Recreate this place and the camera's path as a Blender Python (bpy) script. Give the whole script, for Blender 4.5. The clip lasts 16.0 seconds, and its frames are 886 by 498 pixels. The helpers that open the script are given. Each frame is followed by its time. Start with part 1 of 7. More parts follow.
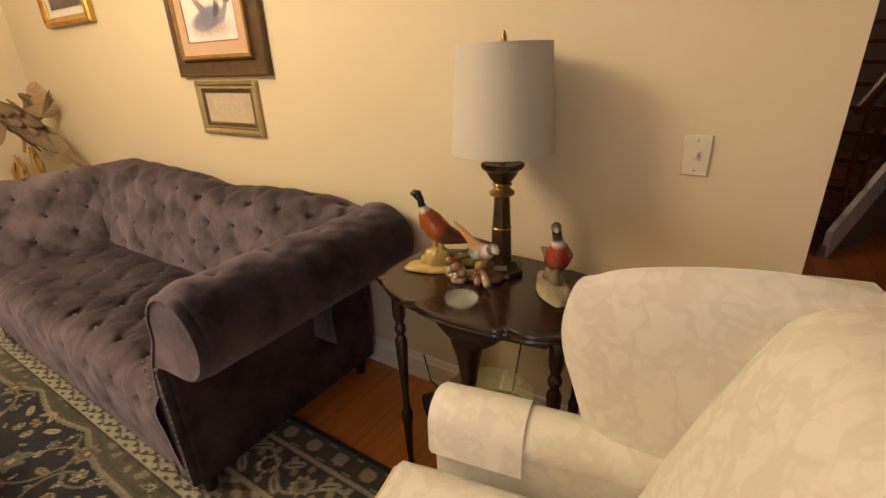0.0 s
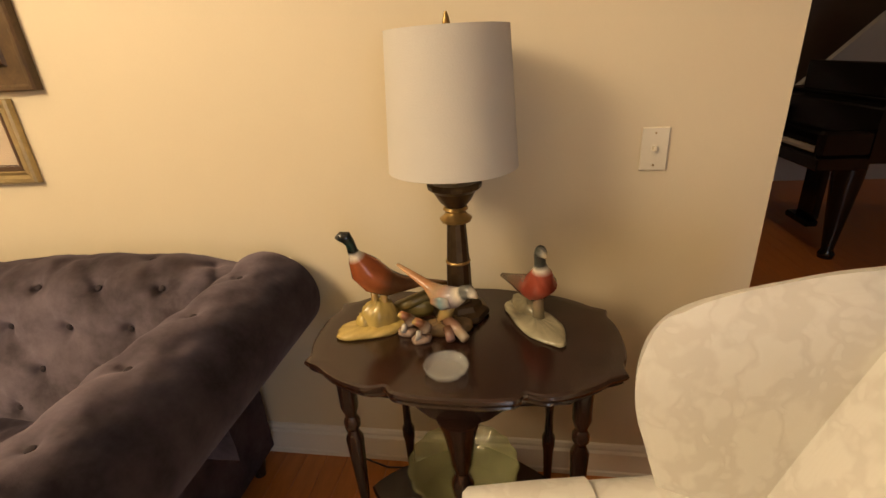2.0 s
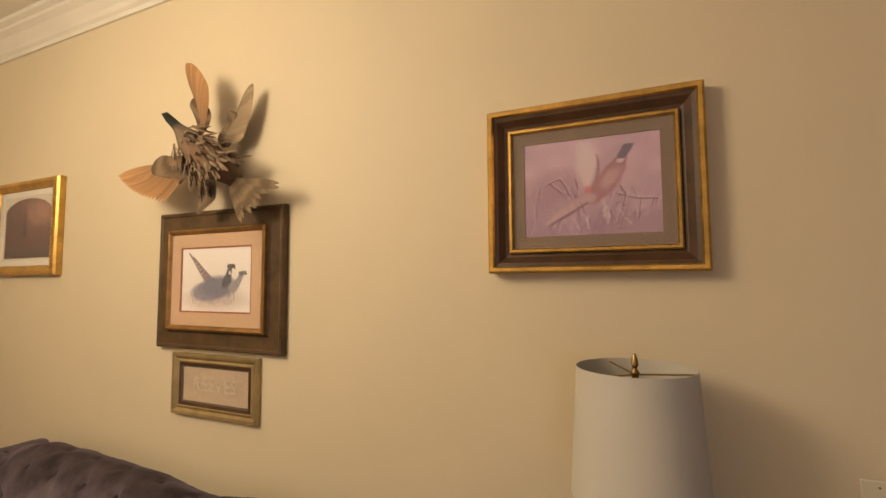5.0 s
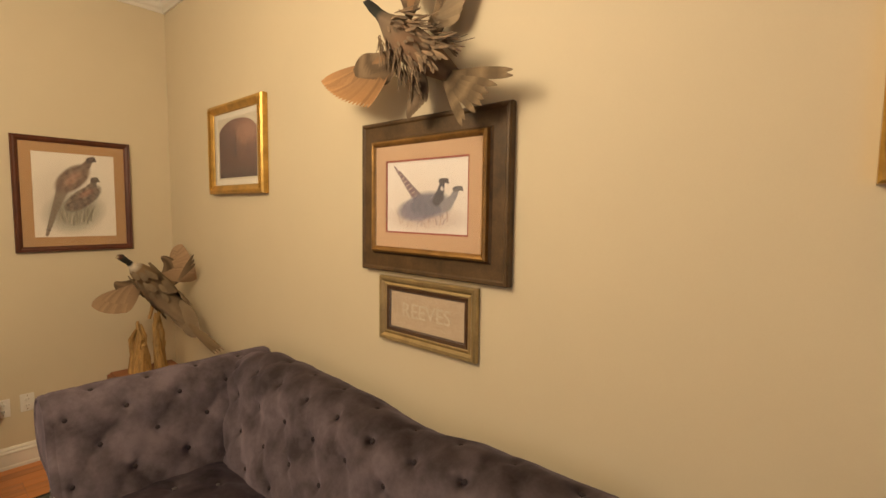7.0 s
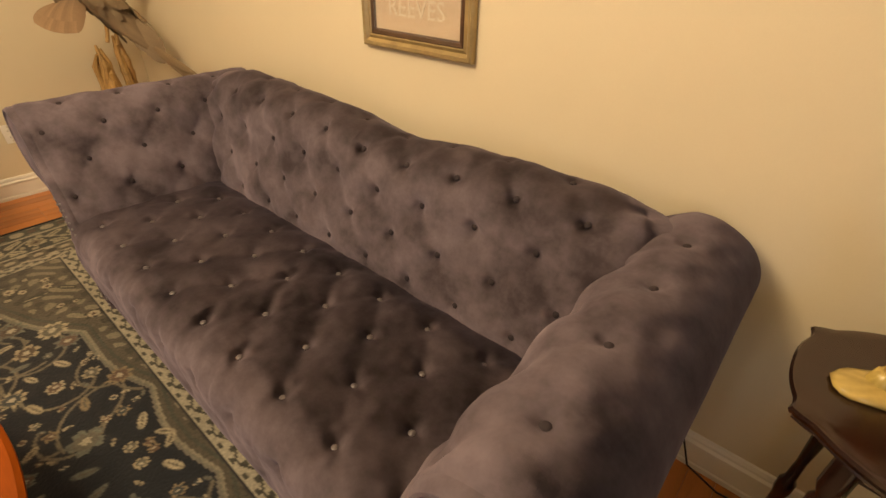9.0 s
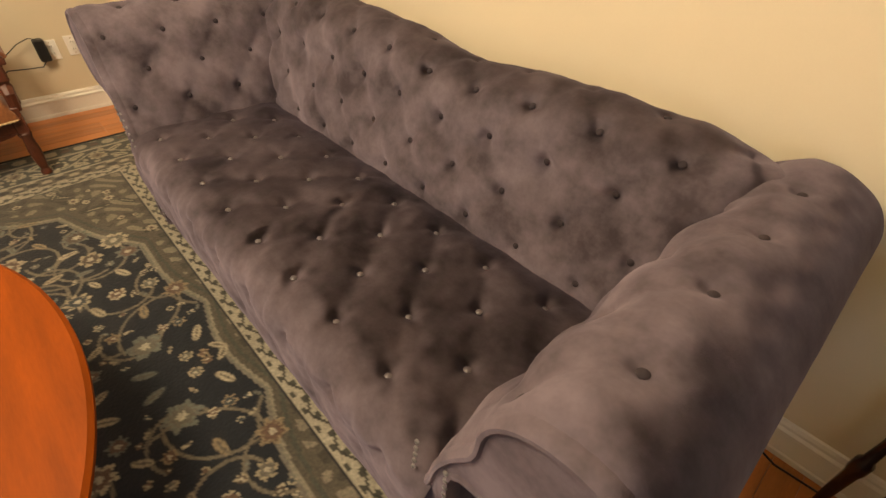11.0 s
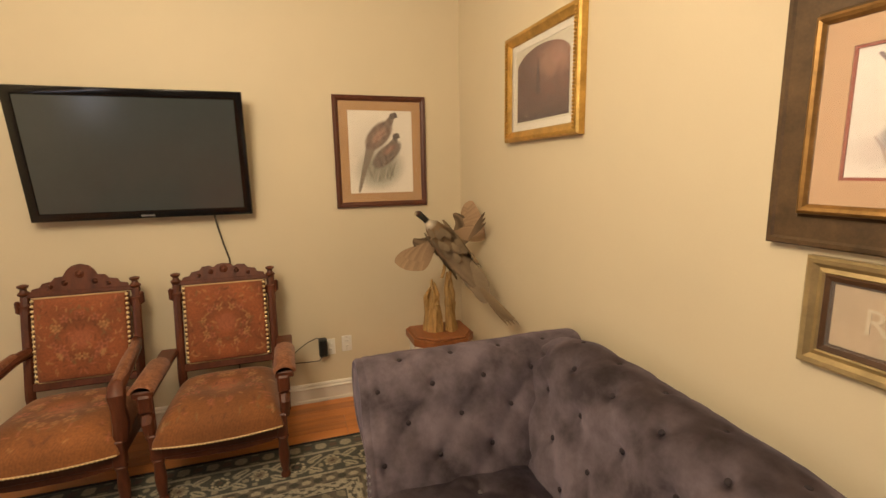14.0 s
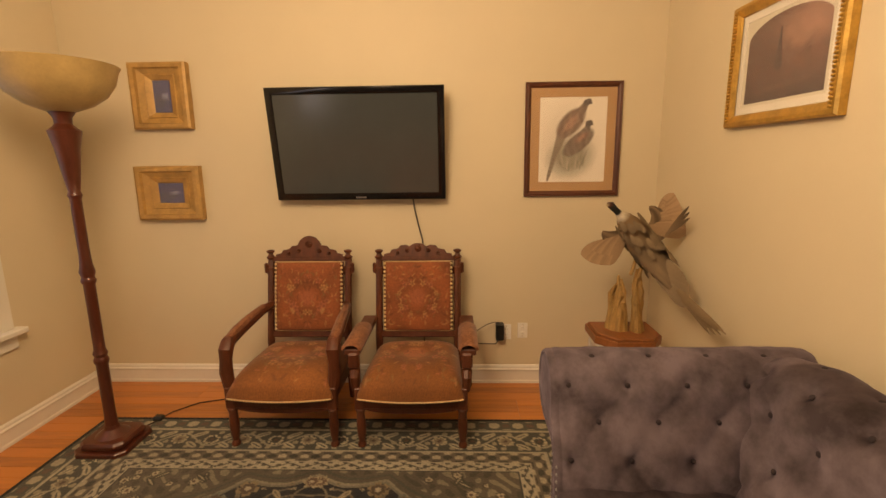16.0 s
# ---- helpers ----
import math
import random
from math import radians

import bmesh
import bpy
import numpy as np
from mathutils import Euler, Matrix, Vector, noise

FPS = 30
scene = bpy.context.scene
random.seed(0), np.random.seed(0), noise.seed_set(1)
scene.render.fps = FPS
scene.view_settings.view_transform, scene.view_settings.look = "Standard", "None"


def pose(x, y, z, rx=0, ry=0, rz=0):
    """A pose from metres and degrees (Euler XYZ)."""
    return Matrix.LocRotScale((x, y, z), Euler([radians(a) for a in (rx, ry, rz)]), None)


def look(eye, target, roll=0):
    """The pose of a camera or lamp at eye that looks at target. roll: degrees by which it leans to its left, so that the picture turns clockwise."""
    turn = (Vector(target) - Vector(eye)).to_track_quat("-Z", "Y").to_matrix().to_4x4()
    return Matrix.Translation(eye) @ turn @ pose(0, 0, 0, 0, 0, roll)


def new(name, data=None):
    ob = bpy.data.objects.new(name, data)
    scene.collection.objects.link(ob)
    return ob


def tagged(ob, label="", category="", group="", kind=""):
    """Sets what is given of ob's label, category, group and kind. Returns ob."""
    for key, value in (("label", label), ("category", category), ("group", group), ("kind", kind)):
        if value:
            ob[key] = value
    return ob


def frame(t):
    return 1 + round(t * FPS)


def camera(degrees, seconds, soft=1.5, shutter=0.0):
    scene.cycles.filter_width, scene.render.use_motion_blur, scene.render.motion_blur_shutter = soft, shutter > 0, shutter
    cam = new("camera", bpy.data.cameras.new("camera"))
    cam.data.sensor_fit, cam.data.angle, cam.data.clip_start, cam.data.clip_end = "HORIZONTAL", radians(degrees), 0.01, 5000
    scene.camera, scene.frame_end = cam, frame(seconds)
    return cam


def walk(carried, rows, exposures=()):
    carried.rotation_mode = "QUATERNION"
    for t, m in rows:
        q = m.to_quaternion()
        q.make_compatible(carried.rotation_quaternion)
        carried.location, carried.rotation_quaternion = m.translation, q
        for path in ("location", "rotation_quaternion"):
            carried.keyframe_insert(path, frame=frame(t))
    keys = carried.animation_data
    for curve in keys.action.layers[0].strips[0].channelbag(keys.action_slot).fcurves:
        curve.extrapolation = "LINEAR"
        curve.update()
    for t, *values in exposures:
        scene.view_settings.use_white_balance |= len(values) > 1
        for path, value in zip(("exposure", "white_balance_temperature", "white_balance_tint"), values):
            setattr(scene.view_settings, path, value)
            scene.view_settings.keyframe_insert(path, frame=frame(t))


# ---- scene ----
cam = camera(87.5, 16.0)
PATH = [
    (0, (0.154, 0.234, 1.437), (-0.878, 1.771, 0.68), -2.2),
    (0.5, (-0.025, 0.213, 1.437), (-0.738, 1.913, 0.661), -2.0),
    (1, (-0.165, 0.34, 1.408), (-0.799, 2.048, 0.585), -6.0),
    (1.5, (-0.259, 0.425, 1.386), (-0.707, 2.181, 0.539), -3.8),
    (2, (-0.323, 0.427, 1.419), (-0.639, 2.246, 0.651), -3.7),
    (2.5, (-0.341, 0.422, 1.445), (-0.634, 2.289, 0.79), -1.2),
    (3, (-0.335, 0.414, 1.532), (-0.665, 2.342, 1.115), -1.2),
    (3.5, (-0.313, 0.39, 1.627), (-0.613, 2.363, 1.492), -0.4),
    (4, (-0.299, 0.36, 1.671), (-0.648, 2.328, 1.742), -0.2),
    (4.5, (-0.326, 0.351, 1.674), (-0.874, 2.271, 1.793), -0.6),
    (5, (-0.428, 0.297, 1.682), (-1.249, 2.115, 1.823), -0.3),
    (5.2, (-0.481, 0.267, 1.694), (-1.381, 2.047, 1.838), -0.3),
    (7.5, (-0.961, 0.476, 1.602), (-2.307, 1.911, 1.241), -0.3),
    (8, (-0.95, 0.482, 1.549), (-2.224, 1.883, 0.905), -0.6),
    (8.5, (-0.949, 0.482, 1.49), (-2.127, 1.836, 0.607), 0.2),
    (9, (-0.948, 0.481, 1.425), (-2.026, 1.76, 0.328), 1.3),
    (9.2, (-0.945, 0.482, 1.387), (-1.966, 1.725, 0.199), 2.0),
    (11.3, (-1.07, 0.452, 1.342), (-2.194, 1.515, 0.076), 2.1),
    (11.5, (-1.131, 0.435, 1.358), (-2.279, 1.505, 0.118), 1.8),
    (12, (-1.275, 0.4, 1.39), (-2.493, 1.492, 0.239), 0.3),
    (12.5, (-1.371, 0.389, 1.431), (-2.729, 1.493, 0.463), -0.2),
    (13, (-1.499, 0.452, 1.504), (-3.085, 1.457, 0.817), -0.8),
    (13.5, (-1.584, 0.52, 1.572), (-3.346, 1.357, 1.134), -0.8),
    (14, (-1.621, 0.523, 1.595), (-3.491, 1.146, 1.255), -1.0),
    (14.5, (-1.643, 0.489, 1.6), (-3.564, 0.929, 1.255), -1.0),
    (15, (-1.652, 0.453, 1.591), (-3.6, 0.719, 1.226), -0.8),
    (15.5, (-1.65, 0.425, 1.591), (-3.613, 0.521, 1.22), -0.7),
    (16, (-1.639, 0.396, 1.596), (-3.602, 0.33, 1.219), -0.7),
]
EXPOSURES = [(0, 0.13, 6900, 10), (1, 0.19, 6950, 10), (2, 0.23, 6950, 10), (3, 0.20, 6750, 10), (4, 0.0, 6500, 10), (5, -0.45, 6550, 10), (7.5, -0.42, 6900, 10), (8.2, -0.10, 7050, 10),
             (9, 0.16, 7050, 10), (11.5, 0.42, 6350, 8), (12.5, 0.24, 6400, 9), (13.5, -0.04, 6450, 10), (14.5, -0.18, 6450, 9), (15.2, -0.18, 6750, 12), (16, -0.22, 8000, 19)]
walk(cam, [(t, look(eye, target, roll)) for t, eye, target, roll in PATH], EXPOSURES)

# ---- light ----
world = bpy.data.worlds.new("dusk_world")
scene.world = world
world.use_nodes = True
_sky = world.node_tree.nodes.new("ShaderNodeTexSky")
_sky.sky_type, _sky.sun_disc, _sky.sun_elevation, _sky.sun_rotation = "NISHITA", False, radians(6), radians(90)
world.node_tree.links.new(_sky.outputs[0], world.node_tree.nodes["Background"].inputs[0])
world.node_tree.nodes["Background"].inputs[1].default_value = 0.10

LAMP = (-2.30, -0.20, 2.62)


def bulb(name, place, watts, colour, size):
    data = bpy.data.lights.new(name, "POINT")
    data.energy, data.color, data.shadow_soft_size = watts, colour, size
    ob = new(name, data)
    ob.location = place
    return tagged(ob, "warm bulb of the ceiling lamp", "light", kind="structure")


bulb("ceiling_bulb", LAMP, 165, (1.0, 0.79, 0.53), 0.40)


def window_light(place, turn, w, h, watts):
    """Dusk sky light in a window's opening."""
    data = bpy.data.lights.new("window_light", "AREA")
    data.shape, data.size, data.size_y, data.energy, data.color = "RECTANGLE", w, h, watts, (0.74, 0.80, 1.0)
    ob = new("window_light", data)
    ob.matrix_basis = pose(*place, 90, 0, turn)
    return tagged(ob, "dusk light in the window", "light", kind="structure")


bulb("hall_bulb", (0.6, 5.4, 2.95), 14, (1.0, 0.72, 0.45), 0.1)["label"] = "warm bulb of the hall lamp"
window_light((-3.465, -2.27, 1.50), 0, 1.05, 1.6, 3)
window_light((1.10, -2.27, 1.50), 0, 1.10, 1.6, 17)

# ---- plan ----
XW, YN, YS, XE, ZC = -4.79, 1.72, -2.22, 0.335, 3.22   # west, north, south wall, north wall's east end, ceiling
XF, YF = 4.6, 7.8                                       # far ends of the dark room


# ---- materials ----
def nodes_of(name):
    m = bpy.data.materials.new(name)
    m.use_nodes = True
    nt = m.node_tree
    return m, nt, nt.nodes["Principled BSDF"]


def add(nt, kind, **values):
    n = nt.nodes.new(kind)
    for key, v in values.items():
        n.inputs[key.replace("_", " ")].default_value = v
    return n


def ramp(nt, src, stops):
    n = nt.nodes.new("ShaderNodeValToRGB")
    el = n.color_ramp.elements
    while len(el) < len(stops):
        el.new(0.5)
    for e, (p, c) in zip(el, stops):
        e.position, e.color = p, (*c, 1)
    nt.links.new(src, n.inputs[0])
    return n.outputs[0]


def surface(name, colour, rough=0.5, metal=0.0, scale=6.0, vary=0.12, fine=60.0, bump=0.1, depth=0.002, stretch=(1, 1, 1), sheen=0.0, tint=(1, 1, 1), coat=0.0, rand=0.0, spec=0.5):
    """A surface of one colour with broad and fine variation, grain relief and uneven gloss."""
    m, nt, b = nodes_of(name)
    tc = nt.nodes.new("ShaderNodeTexCoord")
    mp = nt.nodes.new("ShaderNodeMapping")
    mp.inputs["Scale"].default_value = stretch
    nt.links.new(tc.outputs["Object"], mp.inputs[0])
    big = add(nt, "ShaderNodeTexNoise", Scale=scale, Detail=4.0, Roughness=0.6)
    small = add(nt, "ShaderNodeTexNoise", Scale=fine, Detail=3.0, Roughness=0.6)
    for n in (big, small):
        nt.links.new(mp.outputs[0], n.inputs["Vector"])
    mix = nt.nodes.new("ShaderNodeMath")
    mix.operation = "MULTIPLY_ADD"
    mix.inputs[1].default_value = 0.35
    nt.links.new(small.outputs[0], mix.inputs[0])
    nt.links.new(big.outputs[0], mix.inputs[2])
    src = mix.outputs[0]
    if rand:
        oi = nt.nodes.new("ShaderNodeObjectInfo")
        r = nt.nodes.new("ShaderNodeMath")
        r.operation = "MULTIPLY_ADD"
        r.inputs[1].default_value = rand
        nt.links.new(oi.outputs["Random"], r.inputs[0])
        nt.links.new(src, r.inputs[2])
        src = r.outputs[0]
    lo = [max(0, c * (1 - vary)) for c in colour]
    hi = [min(1, c * (1 + vary)) for c in colour]
    nt.links.new(ramp(nt, src, [(0.4, lo), (0.95 + rand * 0.7, hi)]), b.inputs["Base Color"])
    rr = nt.nodes.new("ShaderNodeMapRange")
    rr.inputs["To Min"].default_value, rr.inputs["To Max"].default_value = max(0, rough - 0.08), min(1, rough + 0.08)
    nt.links.new(big.outputs[0], rr.inputs[0])
    nt.links.new(rr.outputs[0], b.inputs["Roughness"])
    b.inputs["Metallic"].default_value = metal
    b.inputs["Sheen Weight"].default_value = sheen
    b.inputs["Sheen Tint"].default_value = (*tint, 1)
    b.inputs["Coat Weight"].default_value = coat
    b.inputs["Coat Roughness"].default_value = 0.15
    b.inputs["Specular IOR Level"].default_value = spec
    if bump:
        bp = add(nt, "ShaderNodeBump", Strength=bump, Distance=depth)
        nt.links.new(small.outputs[0], bp.inputs["Height"])
        nt.links.new(bp.outputs[0], b.inputs["Normal"])
    return m


def painted(name, rough=0.7, weave=0.0, sheen=0.0):
    """Colours woven or printed on the mesh itself."""
    m, nt, b = nodes_of(name)
    at = nt.nodes.new("ShaderNodeAttribute")
    at.attribute_name = "Col"
    tc = nt.nodes.new("ShaderNodeTexCoord")
    nz = add(nt, "ShaderNodeTexNoise", Scale=90.0, Detail=3.0)
    nt.links.new(tc.outputs["Object"], nz.inputs["Vector"])
    mx = nt.nodes.new("ShaderNodeMix")
    mx.data_type, mx.blend_type = "RGBA", "MULTIPLY"
    mx.inputs[0].default_value = 0.6 if weave else 0.15
    nt.links.new(at.outputs["Color"], mx.inputs[6])
    nt.links.new(ramp(nt, nz.outputs[0], [(0.3, (0.55, 0.55, 0.55)), (0.7, (1.1, 1.1, 1.1))]), mx.inputs[7])
    nt.links.new(mx.outputs[2], b.inputs["Base Color"])
    b.inputs["Roughness"].default_value = rough
    b.inputs["Sheen Weight"].default_value = sheen
    if weave:
        bp = add(nt, "ShaderNodeBump", Strength=weave, Distance=0.003)
        nt.links.new(nz.outputs[0], bp.inputs["Height"])
        nt.links.new(bp.outputs[0], b.inputs["Normal"])
    return m


def glass(name, colour=(1, 1, 1), rough=0.02, alpha=0.045):
    m, nt, b = nodes_of(name)
    b.inputs["Base Color"].default_value = (*colour, 1)
    b.inputs["Roughness"].default_value = rough
    b.inputs["Alpha"].default_value = alpha
    b.inputs["IOR"].default_value = 1.45
    return m


def two_tone(name, a, b_, scale, rough, lo=0.45, hi=0.55, sheen=0.0, bump=0.3, stretch=(1, 1, 1), depth=0.002, tint=(1, 1, 1), twist=0.8, jag=0.0, gloss=0.5):
    """Cloth or stone of two colours in a figure."""
    m, nt, b = nodes_of(name)
    tc = nt.nodes.new("ShaderNodeTexCoord")
    mp = nt.nodes.new("ShaderNodeMapping")
    mp.inputs["Scale"].default_value = stretch
    nt.links.new(tc.outputs["Object"], mp.inputs[0])
    warp = add(nt, "ShaderNodeTexNoise", Scale=scale * 0.6, Detail=2.0)
    nt.links.new(mp.outputs[0], warp.inputs["Vector"])
    wm = nt.nodes.new("ShaderNodeVectorMath")
    wm.operation = "MULTIPLY_ADD"
    wm.inputs[1].default_value = (0.25, 0.25, 0.25)
    nt.links.new(warp.outputs["Color"], wm.inputs[0])
    nt.links.new(mp.outputs[0], wm.inputs[2])
    t = add(nt, "ShaderNodeTexNoise", Scale=scale, Detail=3.0, Roughness=0.55, Distortion=twist)
    nt.links.new(wm.outputs[0], t.inputs["Vector"])
    frill = add(nt, "ShaderNodeTexNoise", Scale=scale * 3.2, Detail=3.0)
    nt.links.new(mp.outputs[0], frill.inputs["Vector"])
    fm = nt.nodes.new("ShaderNodeMath")
    fm.operation = "MULTIPLY_ADD"
    fm.inputs[1].default_value = jag
    nt.links.new(frill.outputs[0], fm.inputs[0])
    nt.links.new(t.outputs[0], fm.inputs[2])
    nt.links.new(ramp(nt, fm.outputs[0], [(lo + jag / 2, a), (hi + jag / 2, b_)]), b.inputs["Base Color"])
    b.inputs["Roughness"].default_value = rough
    b.inputs["Sheen Weight"].default_value = sheen
    b.inputs["Sheen Tint"].default_value = (*tint, 1)
    b.inputs["Sheen Roughness"].default_value = 0.45
    b.inputs["Specular IOR Level"].default_value = gloss
    weave = add(nt, "ShaderNodeTexNoise", Scale=350.0, Detail=2.0)
    nt.links.new(tc.outputs["Object"], weave.inputs["Vector"])
    mm = nt.nodes.new("ShaderNodeMath")
    mm.operation = "MULTIPLY_ADD"
    mm.inputs[1].default_value = 0.35
    nt.links.new(weave.outputs[0], mm.inputs[0])
    nt.links.new(t.outputs[0], mm.inputs[2])
    bp = add(nt, "ShaderNodeBump", Strength=bump, Distance=depth)
    nt.links.new(mm.outputs[0], bp.inputs["Height"])
    nt.links.new(bp.outputs[0], b.inputs["Normal"])
    return m


def velvet(name, dark, light):
    """Pile cloth: the nap leans, so that it reflects as if tilted, unevenly where it has been brushed."""
    m, nt, b = nodes_of(name)
    def vec(op, a=None, c=None):
        n = nt.nodes.new("ShaderNodeVectorMath")
        n.operation = op
        for k, v in enumerate((a, c)):
            if isinstance(v, tuple):
                n.inputs[k].default_value = v
            elif v is not None:
                nt.links.new(v, n.inputs[k])
        return n.outputs[0]
    tc = nt.nodes.new("ShaderNodeTexCoord")
    broad = add(nt, "ShaderNodeTexNoise", Scale=5.5, Detail=5.0, Roughness=0.66)
    brush = add(nt, "ShaderNodeTexNoise", Scale=9.0, Detail=5.0, Roughness=0.62, Distortion=0.4)
    pile = add(nt, "ShaderNodeTexNoise", Scale=420.0, Detail=2.0)
    for n in (broad, brush, pile):
        nt.links.new(tc.outputs["Object"], n.inputs["Vector"])
    nt.links.new(ramp(nt, broad.outputs[0], [(0.34, dark), (0.66, light)]), b.inputs["Base Color"])
    b.inputs["Roughness"].default_value = 0.95
    b.inputs["Specular IOR Level"].default_value = 0.04
    bp = add(nt, "ShaderNodeBump", Strength=0.12, Distance=0.002)
    nt.links.new(pile.outputs[0], bp.inputs["Height"])
    # along the back and seat the pile leans upwards and to the wall; on the arms it is brushed over from the inner side to the outer
    over = vec("CROSS_PRODUCT", bp.outputs[0], (1.0, 0.0, 0.0))
    amount = ramp(nt, brush.outputs[0], [(0.36, (0.68, 0.68, 0.68)), (0.64, (1.0, 1.0, 1.0))])
    def split(v):
        n = nt.nodes.new("ShaderNodeSeparateXYZ")
        nt.links.new(v, n.inputs[0])
        return n.outputs[0]
    def num(op, a, c):
        n = nt.nodes.new("ShaderNodeMath")
        n.operation = op
        for k, v in enumerate((a, c)):
            if isinstance(v, float):
                n.inputs[k].default_value = v
            else:
                nt.links.new(v, n.inputs[k])
        return n.outputs[0]
    # the arms begin beyond the ends of the seat
    inner = num("MINIMUM", num("MAXIMUM", num("MULTIPLY", num("SUBTRACT", 0.95, num("ABSOLUTE", split(tc.outputs["Object"]), 0.0)), 12.0), 0.08), 1.0)
    along = nt.nodes.new("ShaderNodeCombineXYZ")
    for k in range(3):
        nt.links.new(inner, along.inputs[k])
    over = vec("MULTIPLY", over, along.outputs[0])
    half = num("SIGN", split(tc.outputs["Object"]), 0.0)
    rise = nt.nodes.new("ShaderNodeCombineXYZ")
    turned = num("MULTIPLY", half, split(bp.outputs[0]))
    nt.links.new(num("SUBTRACT", num("MULTIPLY", turned, -0.85), num("MULTIPLY", num("ABSOLUTE", turned, 0.0), 0.5)), rise.inputs[2])
    lean = vec("MULTIPLY", vec("ADD", over, rise.outputs[0]), amount)
    nt.links.new(vec("NORMALIZE", vec("ADD", bp.outputs[0], vec("MULTIPLY", lean, (1.55, 1.55, 1.55)))), b.inputs["Normal"])
    # loose fibre tips catch light at a glance
    fuzz = nt.nodes.new("ShaderNodeBsdfSheen")
    fuzz.inputs["Color"].default_value = (0.130, 0.113, 0.148, 1)
    fuzz.inputs["Roughness"].default_value = 0.5
    both = nt.nodes.new("ShaderNodeAddShader")
    nt.links.new(b.outputs[0], both.inputs[0])
    nt.links.new(fuzz.outputs[0], both.inputs[1])
    nt.links.new(both.outputs[0], nt.nodes["Material Output"].inputs["Surface"])
    return m


def damask(name, leaf, ground):
    """Satin leaves with veins on a duller ground, woven in one thread."""
    m, nt, b = nodes_of(name)
    tc = nt.nodes.new("ShaderNodeTexCoord")
    warp = add(nt, "ShaderNodeTexNoise", Scale=15.0, Detail=2.0)
    nt.links.new(tc.outputs["Object"], warp.inputs["Vector"])
    def leaves(turn, stretch, scale, lo, hi):
        mp = nt.nodes.new("ShaderNodeMapping")
        mp.inputs["Rotation"].default_value = turn
        mp.inputs["Scale"].default_value = stretch
        wm = nt.nodes.new("ShaderNodeVectorMath")
        wm.operation = "MULTIPLY_ADD"
        wm.inputs[1].default_value = (0.12, 0.12, 0.12)
        nt.links.new(warp.outputs["Color"], wm.inputs[0])
        nt.links.new(tc.outputs["Object"], wm.inputs[2])
        nt.links.new(wm.outputs[0], mp.inputs[0])
        v = add(nt, "ShaderNodeTexVoronoi", Scale=scale, Randomness=0.9)
        nt.links.new(mp.outputs[0], v.inputs["Vector"])
        return ramp(nt, v.outputs["Distance"], [(lo, (1, 1, 1)), (hi, (0, 0, 0))])
    def blend(kind, a, c, fac):
        n = nt.nodes.new("ShaderNodeMix")
        n.data_type, n.blend_type = "RGBA", kind
        n.inputs[0].default_value = fac
        nt.links.new(a, n.inputs[6])
        nt.links.new(c, n.inputs[7])
        return n.outputs[2]
    big = leaves((0.4, 0.5, 0.7), (1.0, 1.0, 0.55), 17.0, 0.36, 0.56)
    small = leaves((1.2, -0.4, -0.6), (0.5, 1.1, 1.1), 30.0, 0.26, 0.44)
    vein = add(nt, "ShaderNodeTexWave", Scale=34.0, Distortion=6.0, Detail=2.0)
    nt.links.new(tc.outputs["Object"], vein.inputs["Vector"])
    fig = blend("LIGHTEN", big, small, 0.75)
    fig = blend("MULTIPLY", fig, ramp(nt, vein.outputs[0], [(0.10, (0.55, 0.55, 0.55)), (0.45, (1, 1, 1))]), 0.22)
    nt.links.new(ramp(nt, fig, [(0.0, ground), (1.0, leaf)]), b.inputs["Base Color"])
    nt.links.new(ramp(nt, fig, [(0.0, (0.75, 0.75, 0.75)), (1.0, (0.48, 0.48, 0.48))]), b.inputs["Roughness"])
    b.inputs["Sheen Weight"].default_value = 0.1
    weave = add(nt, "ShaderNodeTexNoise", Scale=380.0, Detail=2.0)
    nt.links.new(tc.outputs["Object"], weave.inputs["Vector"])
    bp = add(nt, "ShaderNodeBump", Strength=0.12, Distance=0.001)
    nt.links.new(weave.outputs[0], bp.inputs["Height"])
    bp2 = add(nt, "ShaderNodeBump", Strength=0.35, Distance=0.0015)
    nt.links.new(fig, bp2.inputs["Height"])
    nt.links.new(bp.outputs[0], bp2.inputs["Normal"])
    nt.links.new(bp2.outputs[0], b.inputs["Normal"])
    return m


WALL = surface("cream_wall_paint", (0.665, 0.58, 0.42), 0.62, scale=1.4, vary=0.035, fine=220, bump=0.12, depth=0.001)
CEIL = surface("ceiling_paint", (0.80, 0.76, 0.68), 0.8, scale=2, vary=0.03, fine=160, bump=0.1)
TRIM = surface("white_trim_paint", (0.76, 0.73, 0.66), 0.4, scale=5, vary=0.04, fine=90, bump=0.04)
OAK = surface("honey_oak_boards", (0.42, 0.15, 0.035), 0.32, scale=3, vary=0.35, fine=45, bump=0.08, stretch=(9, 0.9, 1), rand=0.45, coat=0.25)
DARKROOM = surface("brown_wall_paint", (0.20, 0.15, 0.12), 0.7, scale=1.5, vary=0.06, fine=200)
VELVET = velvet("aubergine_velvet", (0.050, 0.040, 0.047), (0.150, 0.122, 0.146))
# one button cover in two tones: darkened for dimple shade, lightened for seat glints
BUTTON = surface("velvet_button", (0.040, 0.032, 0.037), 0.85, bump=0, spec=0.1)
LITBUTTON = surface("satin_button_cover", (0.09, 0.075, 0.082), 0.35, metal=0.0, bump=0)
TACK = surface("pewter_tacks", (0.22, 0.21, 0.22), 0.4, metal=0.5)
